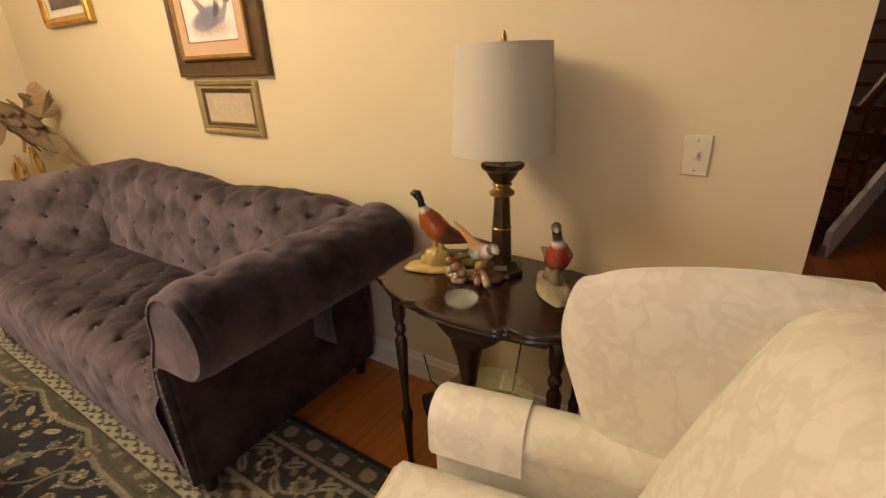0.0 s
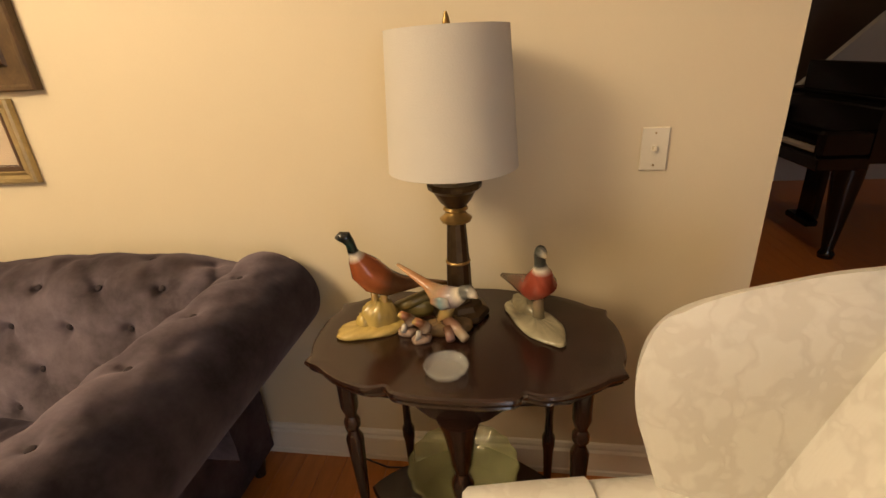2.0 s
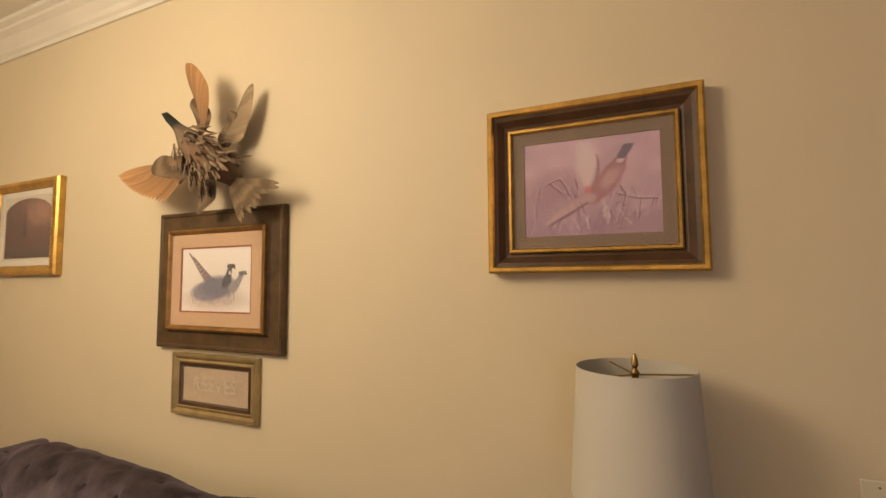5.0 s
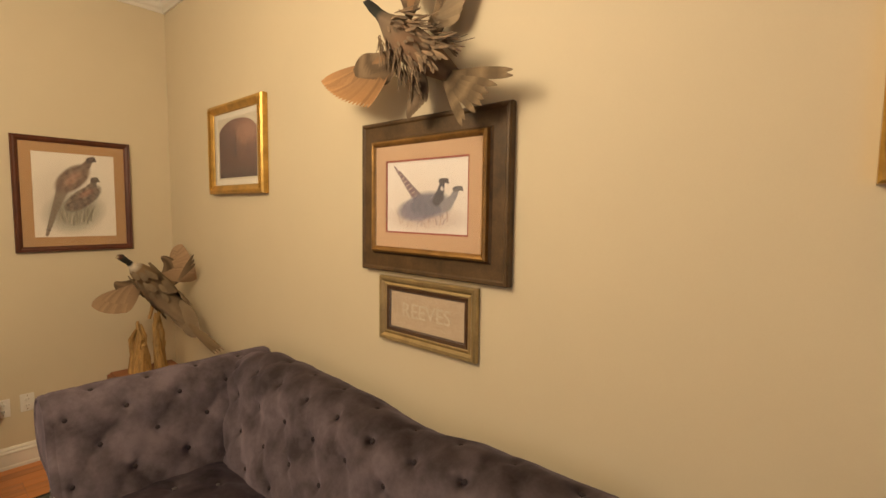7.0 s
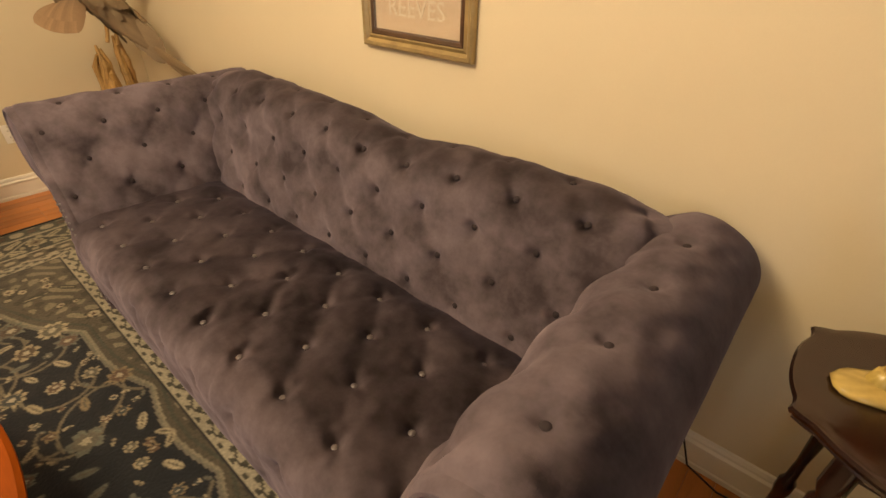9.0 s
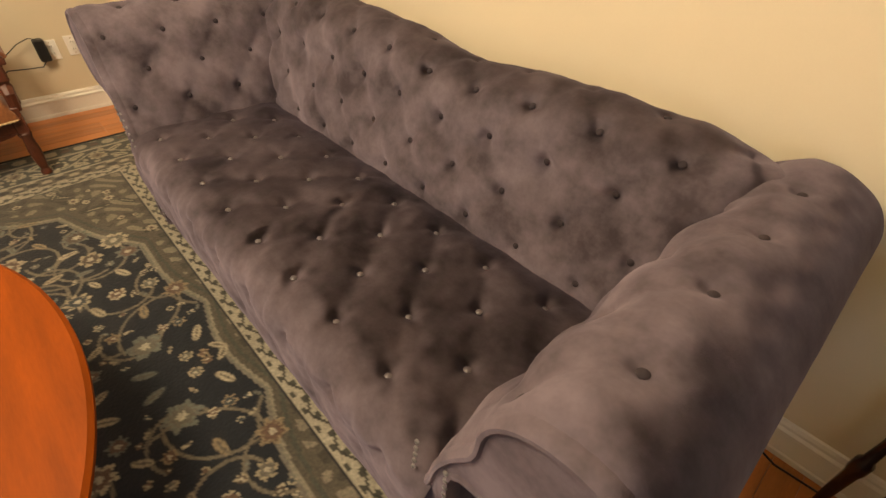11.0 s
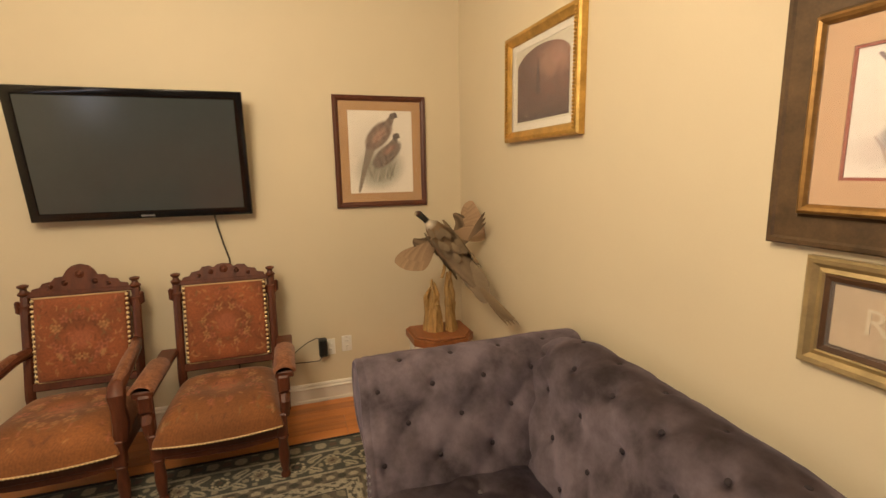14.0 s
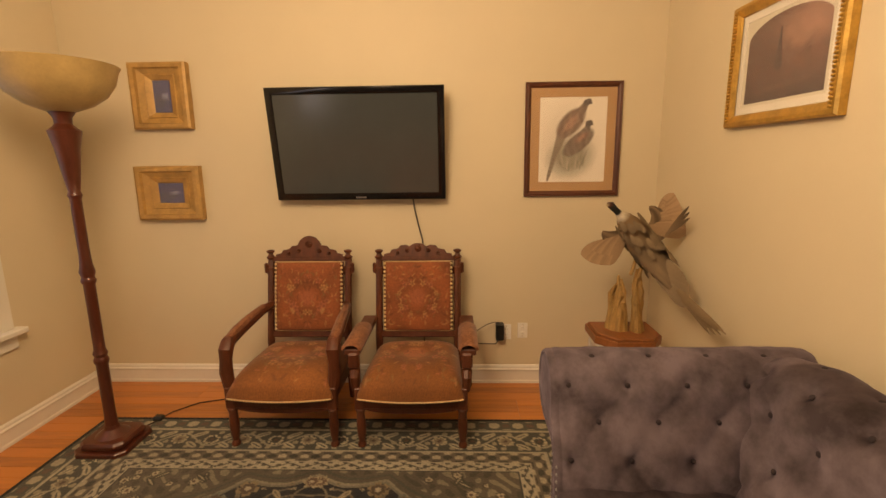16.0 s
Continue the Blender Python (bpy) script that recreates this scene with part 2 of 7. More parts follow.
BLACKLEG = surface("ebonised_leg", (0.012, 0.008, 0.007), 0.35)
MAHOG = surface("dark_mahogany", (0.024, 0.0095, 0.006), 0.22, scale=4, vary=0.4, fine=50, bump=0.05, stretch=(1, 6, 6), coat=0.35)
WALNUT = surface("carved_walnut", (0.095, 0.026, 0.011), 0.4, scale=7, vary=0.45, fine=60, bump=0.15, stretch=(4, 4, 1))
CHERRY = surface("red_cherry_turning", (0.085, 0.020, 0.010), 0.35, scale=6, vary=0.35, fine=70, bump=0.06, stretch=(5, 5, 1), coat=0.2)
ORANGE = surface("orange_maple_top", (0.225, 0.046, 0.002), 0.6, scale=2.5, vary=0.22, fine=35, bump=0.04, stretch=(1, 8, 1), coat=0.0)
ORANGE.node_tree.nodes["Principled BSDF"].inputs["Specular IOR Level"].default_value = 0.12
ARMPAD = two_tone("rubbed_arm_pad", (0.17, 0.058, 0.022), (0.25, 0.10, 0.045), 26.0, 0.75, sheen=0.15)
DAMASK = damask("cream_damask", (0.71, 0.695, 0.65), (0.64, 0.618, 0.572))
GIMP = surface("tan_gimp", (0.52, 0.36, 0.19), 0.7, fine=300, bump=0.4)
PIPING = surface("cream_piping", (0.60, 0.52, 0.41), 0.7)
NAIL = surface("brass_nailheads", (0.72, 0.56, 0.30), 0.42, metal=0.5)
GOLD = surface("old_gold_leaf", (0.58, 0.36, 0.10), 0.31, metal=0.75, scale=12, vary=0.35, fine=90, bump=0.15)
ANTIQUE = surface("antique_gold_edge", (0.30, 0.165, 0.05), 0.4, metal=0.6, scale=14, vary=0.4, fine=90, bump=0.15)
GOLDWOOD = surface("gilt_wood", (0.45, 0.27, 0.09), 0.5, metal=0.15, scale=12, vary=0.3, fine=60, bump=0.1)
UMBER = surface("umber_frame_wood", (0.070, 0.033, 0.014), 0.45, scale=9, vary=0.5, fine=80, bump=0.2)
OLIVEFR = surface("antiqued_olive_frame", (0.090, 0.052, 0.022), 0.45, scale=16, vary=0.5, fine=120, bump=0.25)
LINEN = surface("linen_liner", (0.17, 0.105, 0.060), 0.85, fine=300, bump=0.2)
TANMAT = surface("tan_mat_board", (0.52, 0.33, 0.19), 0.85, scale=4, vary=0.05, fine=200)
OCHREMAT = surface("ochre_mat_board", (0.42, 0.23, 0.085), 0.85, scale=4, vary=0.06, fine=200)
REDMAT = surface("russet_inner_mat", (0.30, 0.065, 0.035), 0.8)
WHITEMAT = surface("white_mat_board", (0.70, 0.66, 0.58), 0.85, vary=0.03)
WOVEN = painted("woven_tapestry", 0.85, weave=0.35, sheen=0.15)
PRINT = painted("printed_paper", 0.75)
RUGMAT = painted("woven_wool", 0.95, weave=0.6, sheen=0.25)
RUGBIND = surface("rug_binding", (0.012, 0.013, 0.016), 0.9, fine=200, bump=0.3)
PANE = glass("picture_glass")
TVBLACK = surface("gloss_black_plastic", (0.006, 0.006, 0.007), 0.12, vary=0.1, bump=0)
TVGLASS = surface("dark_screen", (0.052, 0.063, 0.068), 0.16, vary=0.05, bump=0, spec=0.8)
PLASTIC = surface("ivory_plastic", (0.70, 0.64, 0.50), 0.35, vary=0.03, bump=0)
WHITEPL = surface("white_plastic", (0.82, 0.80, 0.75), 0.3, vary=0.02, bump=0)
BLACKPL = surface("black_plastic", (0.012, 0.012, 0.012), 0.4, bump=0)
SHADE = surface("white_linen_shade", (0.54, 0.52, 0.475), 0.8, scale=9, vary=0.03, fine=320, bump=0.3)
BRONZE = surface("dark_bronze", (0.075, 0.048, 0.024), 0.35, metal=0.7, scale=14, vary=0.4, fine=80)
BRASS = surface("aged_brass", (0.36, 0.24, 0.09), 0.3, metal=0.85, scale=14, vary=0.25)
AMBER = surface("frosted_amber_glass", (0.42, 0.30, 0.13), 0.3, scale=5, vary=0.2, bump=0.02)
GREENGL = glass("green_glass", (0.46, 0.45, 0.22), 0.04, alpha=0.42)
CLEARGL = glass("pressed_glass", (0.75, 0.76, 0.74), 0.05, alpha=0.2)
CHAMPAGNE = surface("champagne_gilt", (0.42, 0.32, 0.16), 0.36, metal=0.6, scale=12, vary=0.25, fine=90, bump=0.12)
CERAMIC = painted("glazed_ceramic", 0.22)
FEATHER = painted("feathers", 0.9)
DRIFT = surface("driftwood", (0.37, 0.22, 0.075), 0.6, scale=10, vary=0.5, fine=50, bump=0.4, stretch=(4, 4, 1))
PLINTH = surface("oiled_wood_plinth", (0.26, 0.09, 0.03), 0.4, scale=5, vary=0.3, stretch=(1, 6, 6))
PIANO = surface("black_piano_lacquer", (0.008, 0.006, 0.005), 0.2, bump=0)
IVORY = surface("piano_ivory", (0.72, 0.70, 0.64), 0.3, bump=0)
REDVEL = surface("red_velvet", (0.34, 0.010, 0.024), 0.75, sheen=0.4)


# ---- builders ----
class Shape:
    """Collects vertices and faces of one mesh."""

    def __init__(self):
        self.v, self.f = [], []

    def add(self, verts, faces):
        n = len(self.v)
        self.v += [tuple(p) for p in verts]
        self.f += [tuple(i + n for i in q) for q in faces]
        return self

    def box(self, x0, x1, y0, y1, z0, z1, c=0.004, m=None):
        """A box with chamfered edges."""
        c = min(c, (x1 - x0) * 0.45, (y1 - y0) * 0.45, (z1 - z0) * 0.45)
        bm = bmesh.new()
        bmesh.ops.create_cube(bm, size=1)
        for q in bm.verts:
            q.co = ((x0 + x1) / 2 + q.co.x * (x1 - x0), (y0 + y1) / 2 + q.co.y * (y1 - y0), (z0 + z1) / 2 + q.co.z * (z1 - z0))
        if c > 0:
            bmesh.ops.bevel(bm, geom=bm.edges[:], offset=c, segments=1, affect="EDGES")
        if m:
            bm.transform(m)
        bm.verts.index_update()
        self.add([q.co[:] for q in bm.verts], [[q.index for q in f.verts] for f in bm.faces])
        bm.free()
        return self

    def lathe(self, profile, n=24, at=(0, 0, 0), m=None, squash=1.0):
        """Turned about z; profile of (radius, height) from below to above."""
        rows = len(profile)
        a = [2 * math.pi * i / n for i in range(n)]
        vs = [Vector((at[0] + r * math.cos(t), at[1] + r * math.sin(t) * squash, at[2] + z)) for r, z in profile for t in a]
        if m:
            vs = [m @ p for p in vs]
        fs = [(j * n + i, j * n + (i + 1) % n, (j + 1) * n + (i + 1) % n, (j + 1) * n + i) for j in range(rows - 1) for i in range(n)]
        fs.append(tuple(range(n))[::-1])
        fs.append(tuple((rows - 1) * n + i for i in range(n)))
        return self.add(vs, fs)

    def grid(self, arr, close=False):
        """A surface through an array of rows x columns x 3."""
        u, w = arr.shape[:2]
        e = w if close else w - 1
        self.add(arr.reshape(-1, 3).tolist(), [(j * w + i, j * w + (i + 1) % w, (j + 1) * w + (i + 1) % w, (j + 1) * w + i) for j in range(u - 1) for i in range(e)])
        return self

    def tube(self, pts, radii, n=10, squash=1.0):
        """A round bar along points."""
        pts = [Vector(p) for p in pts]
        if isinstance(radii, (int, float)):
            radii = [radii] * len(pts)
        rows, side = [], None
        for i, p in enumerate(pts):
            d = (pts[min(i + 1, len(pts) - 1)] - pts[max(i - 1, 0)]).normalized()
            if side is None:
                side = d.orthogonal().normalized()
            side = (side - d * side.dot(d)).normalized()
            up = d.cross(side)
            rows.append([p + (side * math.cos(t) + up * math.sin(t) * squash) * radii[i] for t in (2 * math.pi * k / n for k in range(n))])
        vs = [q for r in rows for q in r]
        fs = [(j * n + i, j * n + (i + 1) % n, (j + 1) * n + (i + 1) % n, (j + 1) * n + i) for j in range(len(rows) - 1) for i in range(n)]
        fs += [tuple(range(n))[::-1], tuple((len(rows) - 1) * n + i for i in range(n))]
        return self.add(vs, fs)

    def slab(self, outline, z0, z1, c=0.006, m=None):
        """A flat piece of any outline in x and y, with rounded rims."""
        n = len(outline)
        cx, cy = sum(p[0] for p in outline) / n, sum(p[1] for p in outline) / n
        def ring(inset, z):
            out = []
            for x, y in outline:
                d = math.hypot(x - cx, y - cy) or 1
                k = max(0, 1 - inset / d)
                out.append(Vector((cx + (x - cx) * k, cy + (y - cy) * k, z)))
            return out
        rings = [ring(c, z0), ring(0, z0 + c), ring(0, z1 - c), ring(c, z1)]
        vs = [m @ p if m else p for r in rings for p in r]
        fs = [(j * n + i, j * n + (i + 1) % n, (j + 1) * n + (i + 1) % n, (j + 1) * n + i) for j in range(3) for i in range(n)]
        fs += [tuple(range(n))[::-1], tuple(3 * n + i for i in range(n))]
        return self.add(vs, fs)

    def moulding(self, w, h, profile):
        """A mitred frame round an opening in x and z; profile of (distance from the outer edge, height off the wall towards -y)."""
        rows = []
        for e, d in profile:
            x, z = w / 2 - e, h / 2 - e
            rows.append([(-x, -d, -z), (x, -d, -z), (x, -d, z), (-x, -d, z)])
        vs = [p for r in rows for p in r]
        fs = [(j * 4 + i, j * 4 + (i + 1) % 4, (j + 1) * 4 + (i + 1) % 4, (j + 1) * 4 + i) for j in range(len(rows) - 1) for i in range(4)]
        return self.add(vs, fs)


def place_mesh(name, shape, material, smooth=True, angle=35):
    me = bpy.data.meshes.new(name)
    me.from_pydata([tuple(p) for p in shape.v], [], shape.f)
    bm = bmesh.new()
    bm.from_mesh(me)
    bmesh.ops.recalc_face_normals(bm, faces=bm.faces)
    if smooth:
        lim = radians(angle)
        for f in bm.faces:
            f.smooth = True
        for e in bm.edges:
            if len(e.link_faces) == 2 and e.calc_face_angle(0) > lim:
                e.smooth = False
    bm.to_mesh(me)
    bm.free()
    me.materials.append(material)
    return me


def part(name, shape, material, parent=None, label="", at=None, smooth=True, angle=35):
    ob = new(name, place_mesh(name, shape, material, smooth, angle))
    if parent:
        ob.parent = parent
    if at:
        ob.location = at
    if label:
        ob["label"] = label
    return ob


def again(ob, parent, at=(0, 0, 0), rz=0.0, scale=None):
    """One more piece on the same mesh."""
    c = new(ob.name.split(".")[0], ob.data)
    c.parent = parent
    c.matrix_basis = pose(*at, 0, 0, rz)
    if scale:
        c.scale = scale
    return c


def thing(name, label, category, at=(0, 0, 0), rz=0.0, group="", kind=""):
    ob = new(name)
    ob.empty_display_size = 0.1
    ob.matrix_basis = pose(*at, 0, 0, rz)
    return tagged(ob, label, category, group, kind)


def setting(name, shape, material, label, category, smooth=False):
    return tagged(part(name, shape, material, smooth=smooth), label, category, kind="structure")


def canvas(name, arr, colours, material, parent=None, at=None, label=""):
    """A sheet whose points carry their own colours."""
    s = Shape().grid(arr)
    me = bpy.data.meshes.new(name)
    me.from_pydata(s.v, [], s.f)
    at_ = me.color_attributes.new("Col", "FLOAT_COLOR", "POINT")
    at_.data.foreach_set("color", np.concatenate([colours.reshape(-1, 3), np.ones((colours.size // 3, 1))], 1).astype(np.float32).ravel())
    me.polygons.foreach_set("use_smooth", [True] * len(me.polygons))
    me.materials.append(material)
    ob = new(name, me)
    if parent:
        ob.parent = parent
    if at:
        ob.location = at
    if label:
        ob["label"] = label
    return ob


def blob(X, Y, cx, cy, rx, ry, turn=0.0, soft=0.25):
    """A soft-edged oval, 1 within."""
    c, s = math.cos(turn), math.sin(turn)
    u, v = ((X - cx) * c + (Y - cy) * s) / rx, (-(X - cx) * s + (Y - cy) * c) / ry
    return np.clip((1 - np.hypot(u, v)) / soft + 0.5, 0, 1)


def stroke(X, Y, pts, width, soft=0.35):
    """A line of a given width, which may taper."""
    best = np.zeros_like(X)
    ws = width if isinstance(width, (list, tuple)) else [width] * len(pts)
    for (x0, y0), (x1, y1), w0, w1 in zip(pts, pts[1:], ws, ws[1:]):
        dx, dy = x1 - x0, y1 - y0
        k = np.clip(((X - x0) * dx + (Y - y0) * dy) / (dx * dx + dy * dy + 1e-12), 0, 1)
        w = w0 + (w1 - w0) * k
        best = np.maximum(best, np.clip((1 - np.hypot(X - x0 - k * dx, Y - y0 - k * dy) / w) / soft + 0.5, 0, 1))
    return best


def lay(col, mask, colour, alpha=1.0):
    a = (mask * alpha)[..., None]
    return col * (1 - a) + np.array(colour) * a


def mottle(X, Y, f, seed=0):
    """Cheap smooth variation, -1 to 1."""
    r = np.random.RandomState(seed)
    out = np.zeros_like(X)
    for k in range(6):
        a, p, g = r.uniform(0, 6.28), r.uniform(0, 6.28), f * r.uniform(0.6, 2.0)
        out += np.sin((X * math.cos(a) + Y * math.sin(a)) * g + p + 1.5 * np.sin((Y * math.cos(a) - X * math.sin(a)) * g * 0.6 + p * 2))
    return out / 4


# ---- large structure ----
def wall_box(name, x0, x1, y0, y1, z0, z1, material, label):
    return setting(name, Shape().box(x0, x1, y0, y1, z0, z1, 0), material, label, "wall")


floor_slab = setting("floor", Shape().box(XW - 0.2, XF + 0.2, YS - 0.2, YF + 0.2, -0.2, -0.02, 0), OAK, "honey-brown varnished oak strip floor", "floor")
setting("ceiling", Shape().box(XW - 0.2, XF + 0.2, YS - 0.2, YF + 0.2, ZC, ZC + 0.2, 0), CEIL, "plain off-white painted plaster ceiling", "ceiling")
wall_box("wall_north", XW - 0.2, XE, YN, YN + 0.13, -0.02, ZC, WALL, "cream painted plaster wall behind the sofa")
wall_box("wall_west", XW - 0.2, XW, YS - 0.2, YN, -0.02, ZC, WALL, "cream painted plaster wall behind the television")
# south wall with a window opening
WX0, WX1, WZ0, WZ1 = -4.03, -2.9, 0.66, 2.35
VX0, VX1 = 0.50, 1.70
s = Shape()
for a, b in ((XW, WX0), (WX1, VX0), (VX1, XF)):
    s.box(a, b, YS - 0.2, YS, -0.02, ZC, 0)
for a, b in ((WX0, WX1), (VX0, VX1)):
    s.box(a, b, YS - 0.2, YS, -0.02, WZ0, 0).box(a, b, YS - 0.2, YS, WZ1, ZC, 0)
setting("wall_south", s, WALL, "cream painted plaster wall with a window", "wall")
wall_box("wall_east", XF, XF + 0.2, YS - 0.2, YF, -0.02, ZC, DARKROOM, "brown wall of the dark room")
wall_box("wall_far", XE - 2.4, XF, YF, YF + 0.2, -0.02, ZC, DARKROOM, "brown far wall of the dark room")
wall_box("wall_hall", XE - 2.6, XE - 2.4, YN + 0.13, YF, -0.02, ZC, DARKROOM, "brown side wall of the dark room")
# a header between this room and the dark one
wall_box("wall_header", XE, XF, YN, YN + 0.13, 2.55, ZC, WALL, "cream painted header above the wide opening")


def run_profile(name, pts, profile, material, label, category):
    """A moulding along a line on the floor plan; profile of (off the wall, height)."""
    s = Shape()
    n = len(profile)
    (x0, y0), (x1, y1) = pts
    L = math.hypot(x1 - x0, y1 - y0)
    nx, ny = -(y1 - y0) / L, (x1 - x0) / L
    vs = [(x + nx * o, y + ny * o, z) for x, y in pts for o, z in profile]
    s.add(vs, [(i, i + 1, n + i + 1, n + i) for i in range(n - 1)] + [tuple(range(n))[::-1], tuple(range(n, 2 * n))])
    return setting(name, s, material, label, category)


BB = [(0, 0), (0.020, 0), (0.020, 0.018), (0.015, 0.022), (0.015, 0.092), (0.020, 0.098), (0.020, 0.106), (0.013, 0.114), (0.013, 0.124), (0.008, 0.134), (0, 0.137)]
CROWN = [(0, -0.17), (0.012, -0.17), (0.016, -0.150), (0.030, -0.135), (0.034, -0.110), (0.062, -0.070), (0.090, -0.048), (0.094, -0.034), (0.118, -0.022), (0.120, -0.001), (0, -0.001)]
CROWN = [(o, ZC + z) for o, z in CROWN]
for k, line in enumerate((((XW, YN), (XW, YS)), ((XW, YS), (XF, YS)), ((XE, YN), (XW, YN)))):
    side = ("west", "south", "north")[k]
    run_profile(f"baseboard_{side}", line, BB, TRIM, "white painted stepped baseboard", "baseboard")
    run_profile(f"trim_crown_{side}", line, CROWN, TRIM, "white painted crown moulding", "trim")

# windows on the south wall
def sash_window(name, wx0, wx1):
    win = thing(name, "white painted sash window with a deep sill", "window", ((wx0 + wx1) / 2, YS, (WZ0 + WZ1) / 2), kind="structure")
    ww, wh = wx1 - wx0, WZ1 - WZ0
    s = Shape()
    for x0, x1, z0, z1 in ((-ww / 2 - 0.10, -ww / 2, -wh / 2, wh / 2 + 0.10), (ww / 2, ww / 2 + 0.10, -wh / 2, wh / 2 + 0.10), (-ww / 2, ww / 2, wh / 2, wh / 2 + 0.10)):
        s.box(x0, x1, 0.001, 0.022, z0, z1, 0.004)
    part("window_frame", s, TRIM, win)
    part("window_sill", Shape().box(-ww / 2 - 0.14, ww / 2 + 0.14, -0.06, 0.07, -wh / 2 - 0.035, -wh / 2, 0.006).box(-ww / 2 - 0.11, ww / 2 + 0.11, 0.001, 0.02, -wh / 2 - 0.12, -wh / 2 - 0.035, 0.004), TRIM, win)
    s = Shape()
    for z0, z1, y in ((-wh / 2, 0.02, -0.07), (-0.02, wh / 2, -0.11)):
        s.box(-ww / 2, -ww / 2 + 0.05, y - 0.02, y + 0.02, z0, z1, 0.003).box(ww / 2 - 0.05, ww / 2, y - 0.02, y + 0.02, z0, z1, 0.003)
        s.box(-ww / 2 + 0.05, ww / 2 - 0.05, y - 0.02, y + 0.02, z0, z0 + 0.05, 0.003).box(-ww / 2 + 0.05, ww / 2 - 0.05, y - 0.02, y + 0.02, z1 - 0.05, z1, 0.003)
    part("sash", s, TRIM, win)
    for z0, z1, y in ((-wh / 2 + 0.05, -0.03, -0.07), (0.03, wh / 2 - 0.05, -0.11)):
        p = part("pane", Shape().box(-ww / 2 + 0.05, ww / 2 - 0.05, y - 0.003, y + 0.003, z0, z1, 0), PANE, win)
        p.visible_shadow = False


sash_window("window_1", WX0, WX1)
sash_window("window_2", VX0, VX1)


# ---- rug ----
def rug():
    x0, x1, y0, y1 = -4.25, -0.30, -1.83, 1.175
    nx, ny = 620, 470
    X, Y = np.meshgrid(np.linspace(x0, x1, nx), np.linspace(y0, y1, ny))
    e = np.minimum(np.minimum(X - x0, x1 - X), np.minimum(Y - y0, y1 - Y))
    along = np.where(np.minimum(X - x0, x1 - X) < np.minimum(Y - y0, y1 - Y), Y, X)
    navy, ivory, sage, tan = (0.009, 0.016, 0.032), (0.47, 0.42, 0.30), (0.105, 0.118, 0.086), (0.20, 0.16, 0.105)
    col = np.zeros((ny, nx, 3)) + np.array(navy)
    def band(a, b):
        return ((e >= a) & (e < b)).astype(float)
    # borders from the edge inwards
    col = lay(col, band(0, 0.10), sage)
    col = lay(col, band(0.012, 0.095) * (np.sin(along * 44) * np.cos((e - 0.05) * 50) > 0.2), (0.50, 0.43, 0.29), 0.9)
    col = lay(col, band(0.02, 0.09) * (np.sin(along * 44) * np.cos((e - 0.05) * 50) < -0.55), (0.20, 0.10, 0.06), 0.9)
    col = lay(col, band(0.10, 0.118), ivory)
    col = lay(col, band(0.118, 0.30), (0.085, 0.094, 0.070))
    col = lay(col, band(0.118, 0.30) * (np.abs(np.sin(along * 16.5) * 0.055 - (e - 0.21)) < 0.008), ivory, 0.8)
    col = lay(col, band(0.118, 0.30) * (np.sin(along * 66) * np.sin((e - 0.118) * 69) > 0.5), (0.42, 0.36, 0.23), 0.9)
    col = lay(col, band(0.30, 0.318), ivory)
    col = lay(col, band(0.318, 0.40), tan)
    col = lay(col, band(0.318, 0.40) * (np.sin(along * 52) * np.cos((e - 0.36) * 75) > 0.35), (0.50, 0.43, 0.29), 0.9)
    col = lay(col, band(0.322, 0.396) * (np.sin(along * 52) * np.cos((e - 0.36) * 75) < -0.3), (0.045, 0.045, 0.03), 0.9)
    col = lay(col, band(0.40, 0.47), ivory)
    col = lay(col, band(0.41, 0.46) * (np.abs(np.sin(along * 40) * 0.014 - (e - 0.435)) < 0.0045), (0.06, 0.055, 0.035), 0.9)
    col = lay(col, band(0.408, 0.462) * (np.sin(along * 80) * np.cos((e - 0.435) * 120) < -0.45), (0.05, 0.05, 0.035), 0.85)
    col = lay(col, band(0.47, 0.478), navy)
    # beige corners and ends with a scalloped edge against the navy field
    cx, cy = (x0 + x1) / 2, (y0 + y1) / 2
    u, v = np.abs(X - cx) / ((x1 - x0) / 2 - 0.47), np.abs(Y - cy) / ((y1 - y0) / 2 - 0.47)
    ang = np.arctan2(v, u)
    edge = (u ** 2.6 + v ** 2.6) ** (1 / 2.6) + 0.045 * np.abs(np.sin(ang * 9)) - 0.97
    inner = e >= 0.478
    col = lay(col, (inner & (edge > 0)).astype(float), (0.155, 0.13, 0.088))
    col = lay(col, (inner & (np.abs(edge) < 0.011)).astype(float), ivory, 0.5)
    col = lay(col, (inner & (np.abs(edge - 0.035) < 0.006)).astype(float), sage, 0.9)
    fig = np.sin(X * 46 + 2 * np.sin(Y * 25)) * np.sin(Y * 46 + 2 * np.sin(X * 23))
    col = lay(col, (inner & (edge > 0.055) & (fig > 0.45)).astype(float), (0.40, 0.34, 0.23), 0.6)
    col = lay(col, (inner & (edge > 0.055) & (fig < -0.5)).astype(float), (0.065, 0.06, 0.04), 0.6)
    rnd = random.Random(5)
    ix = lambda x: (x - x0) / (x1 - x0) * (nx - 1)
    iy = lambda y: (y - y0) / (y1 - y0) * (ny - 1)
    def window_(px, py, r):
        a, b = max(0, int(iy(py - r))), min(ny, int(iy(py + r)) + 2)
        c, d = max(0, int(ix(px - r))), min(nx, int(ix(px + r)) + 2)
        return slice(a, b), slice(c, d)
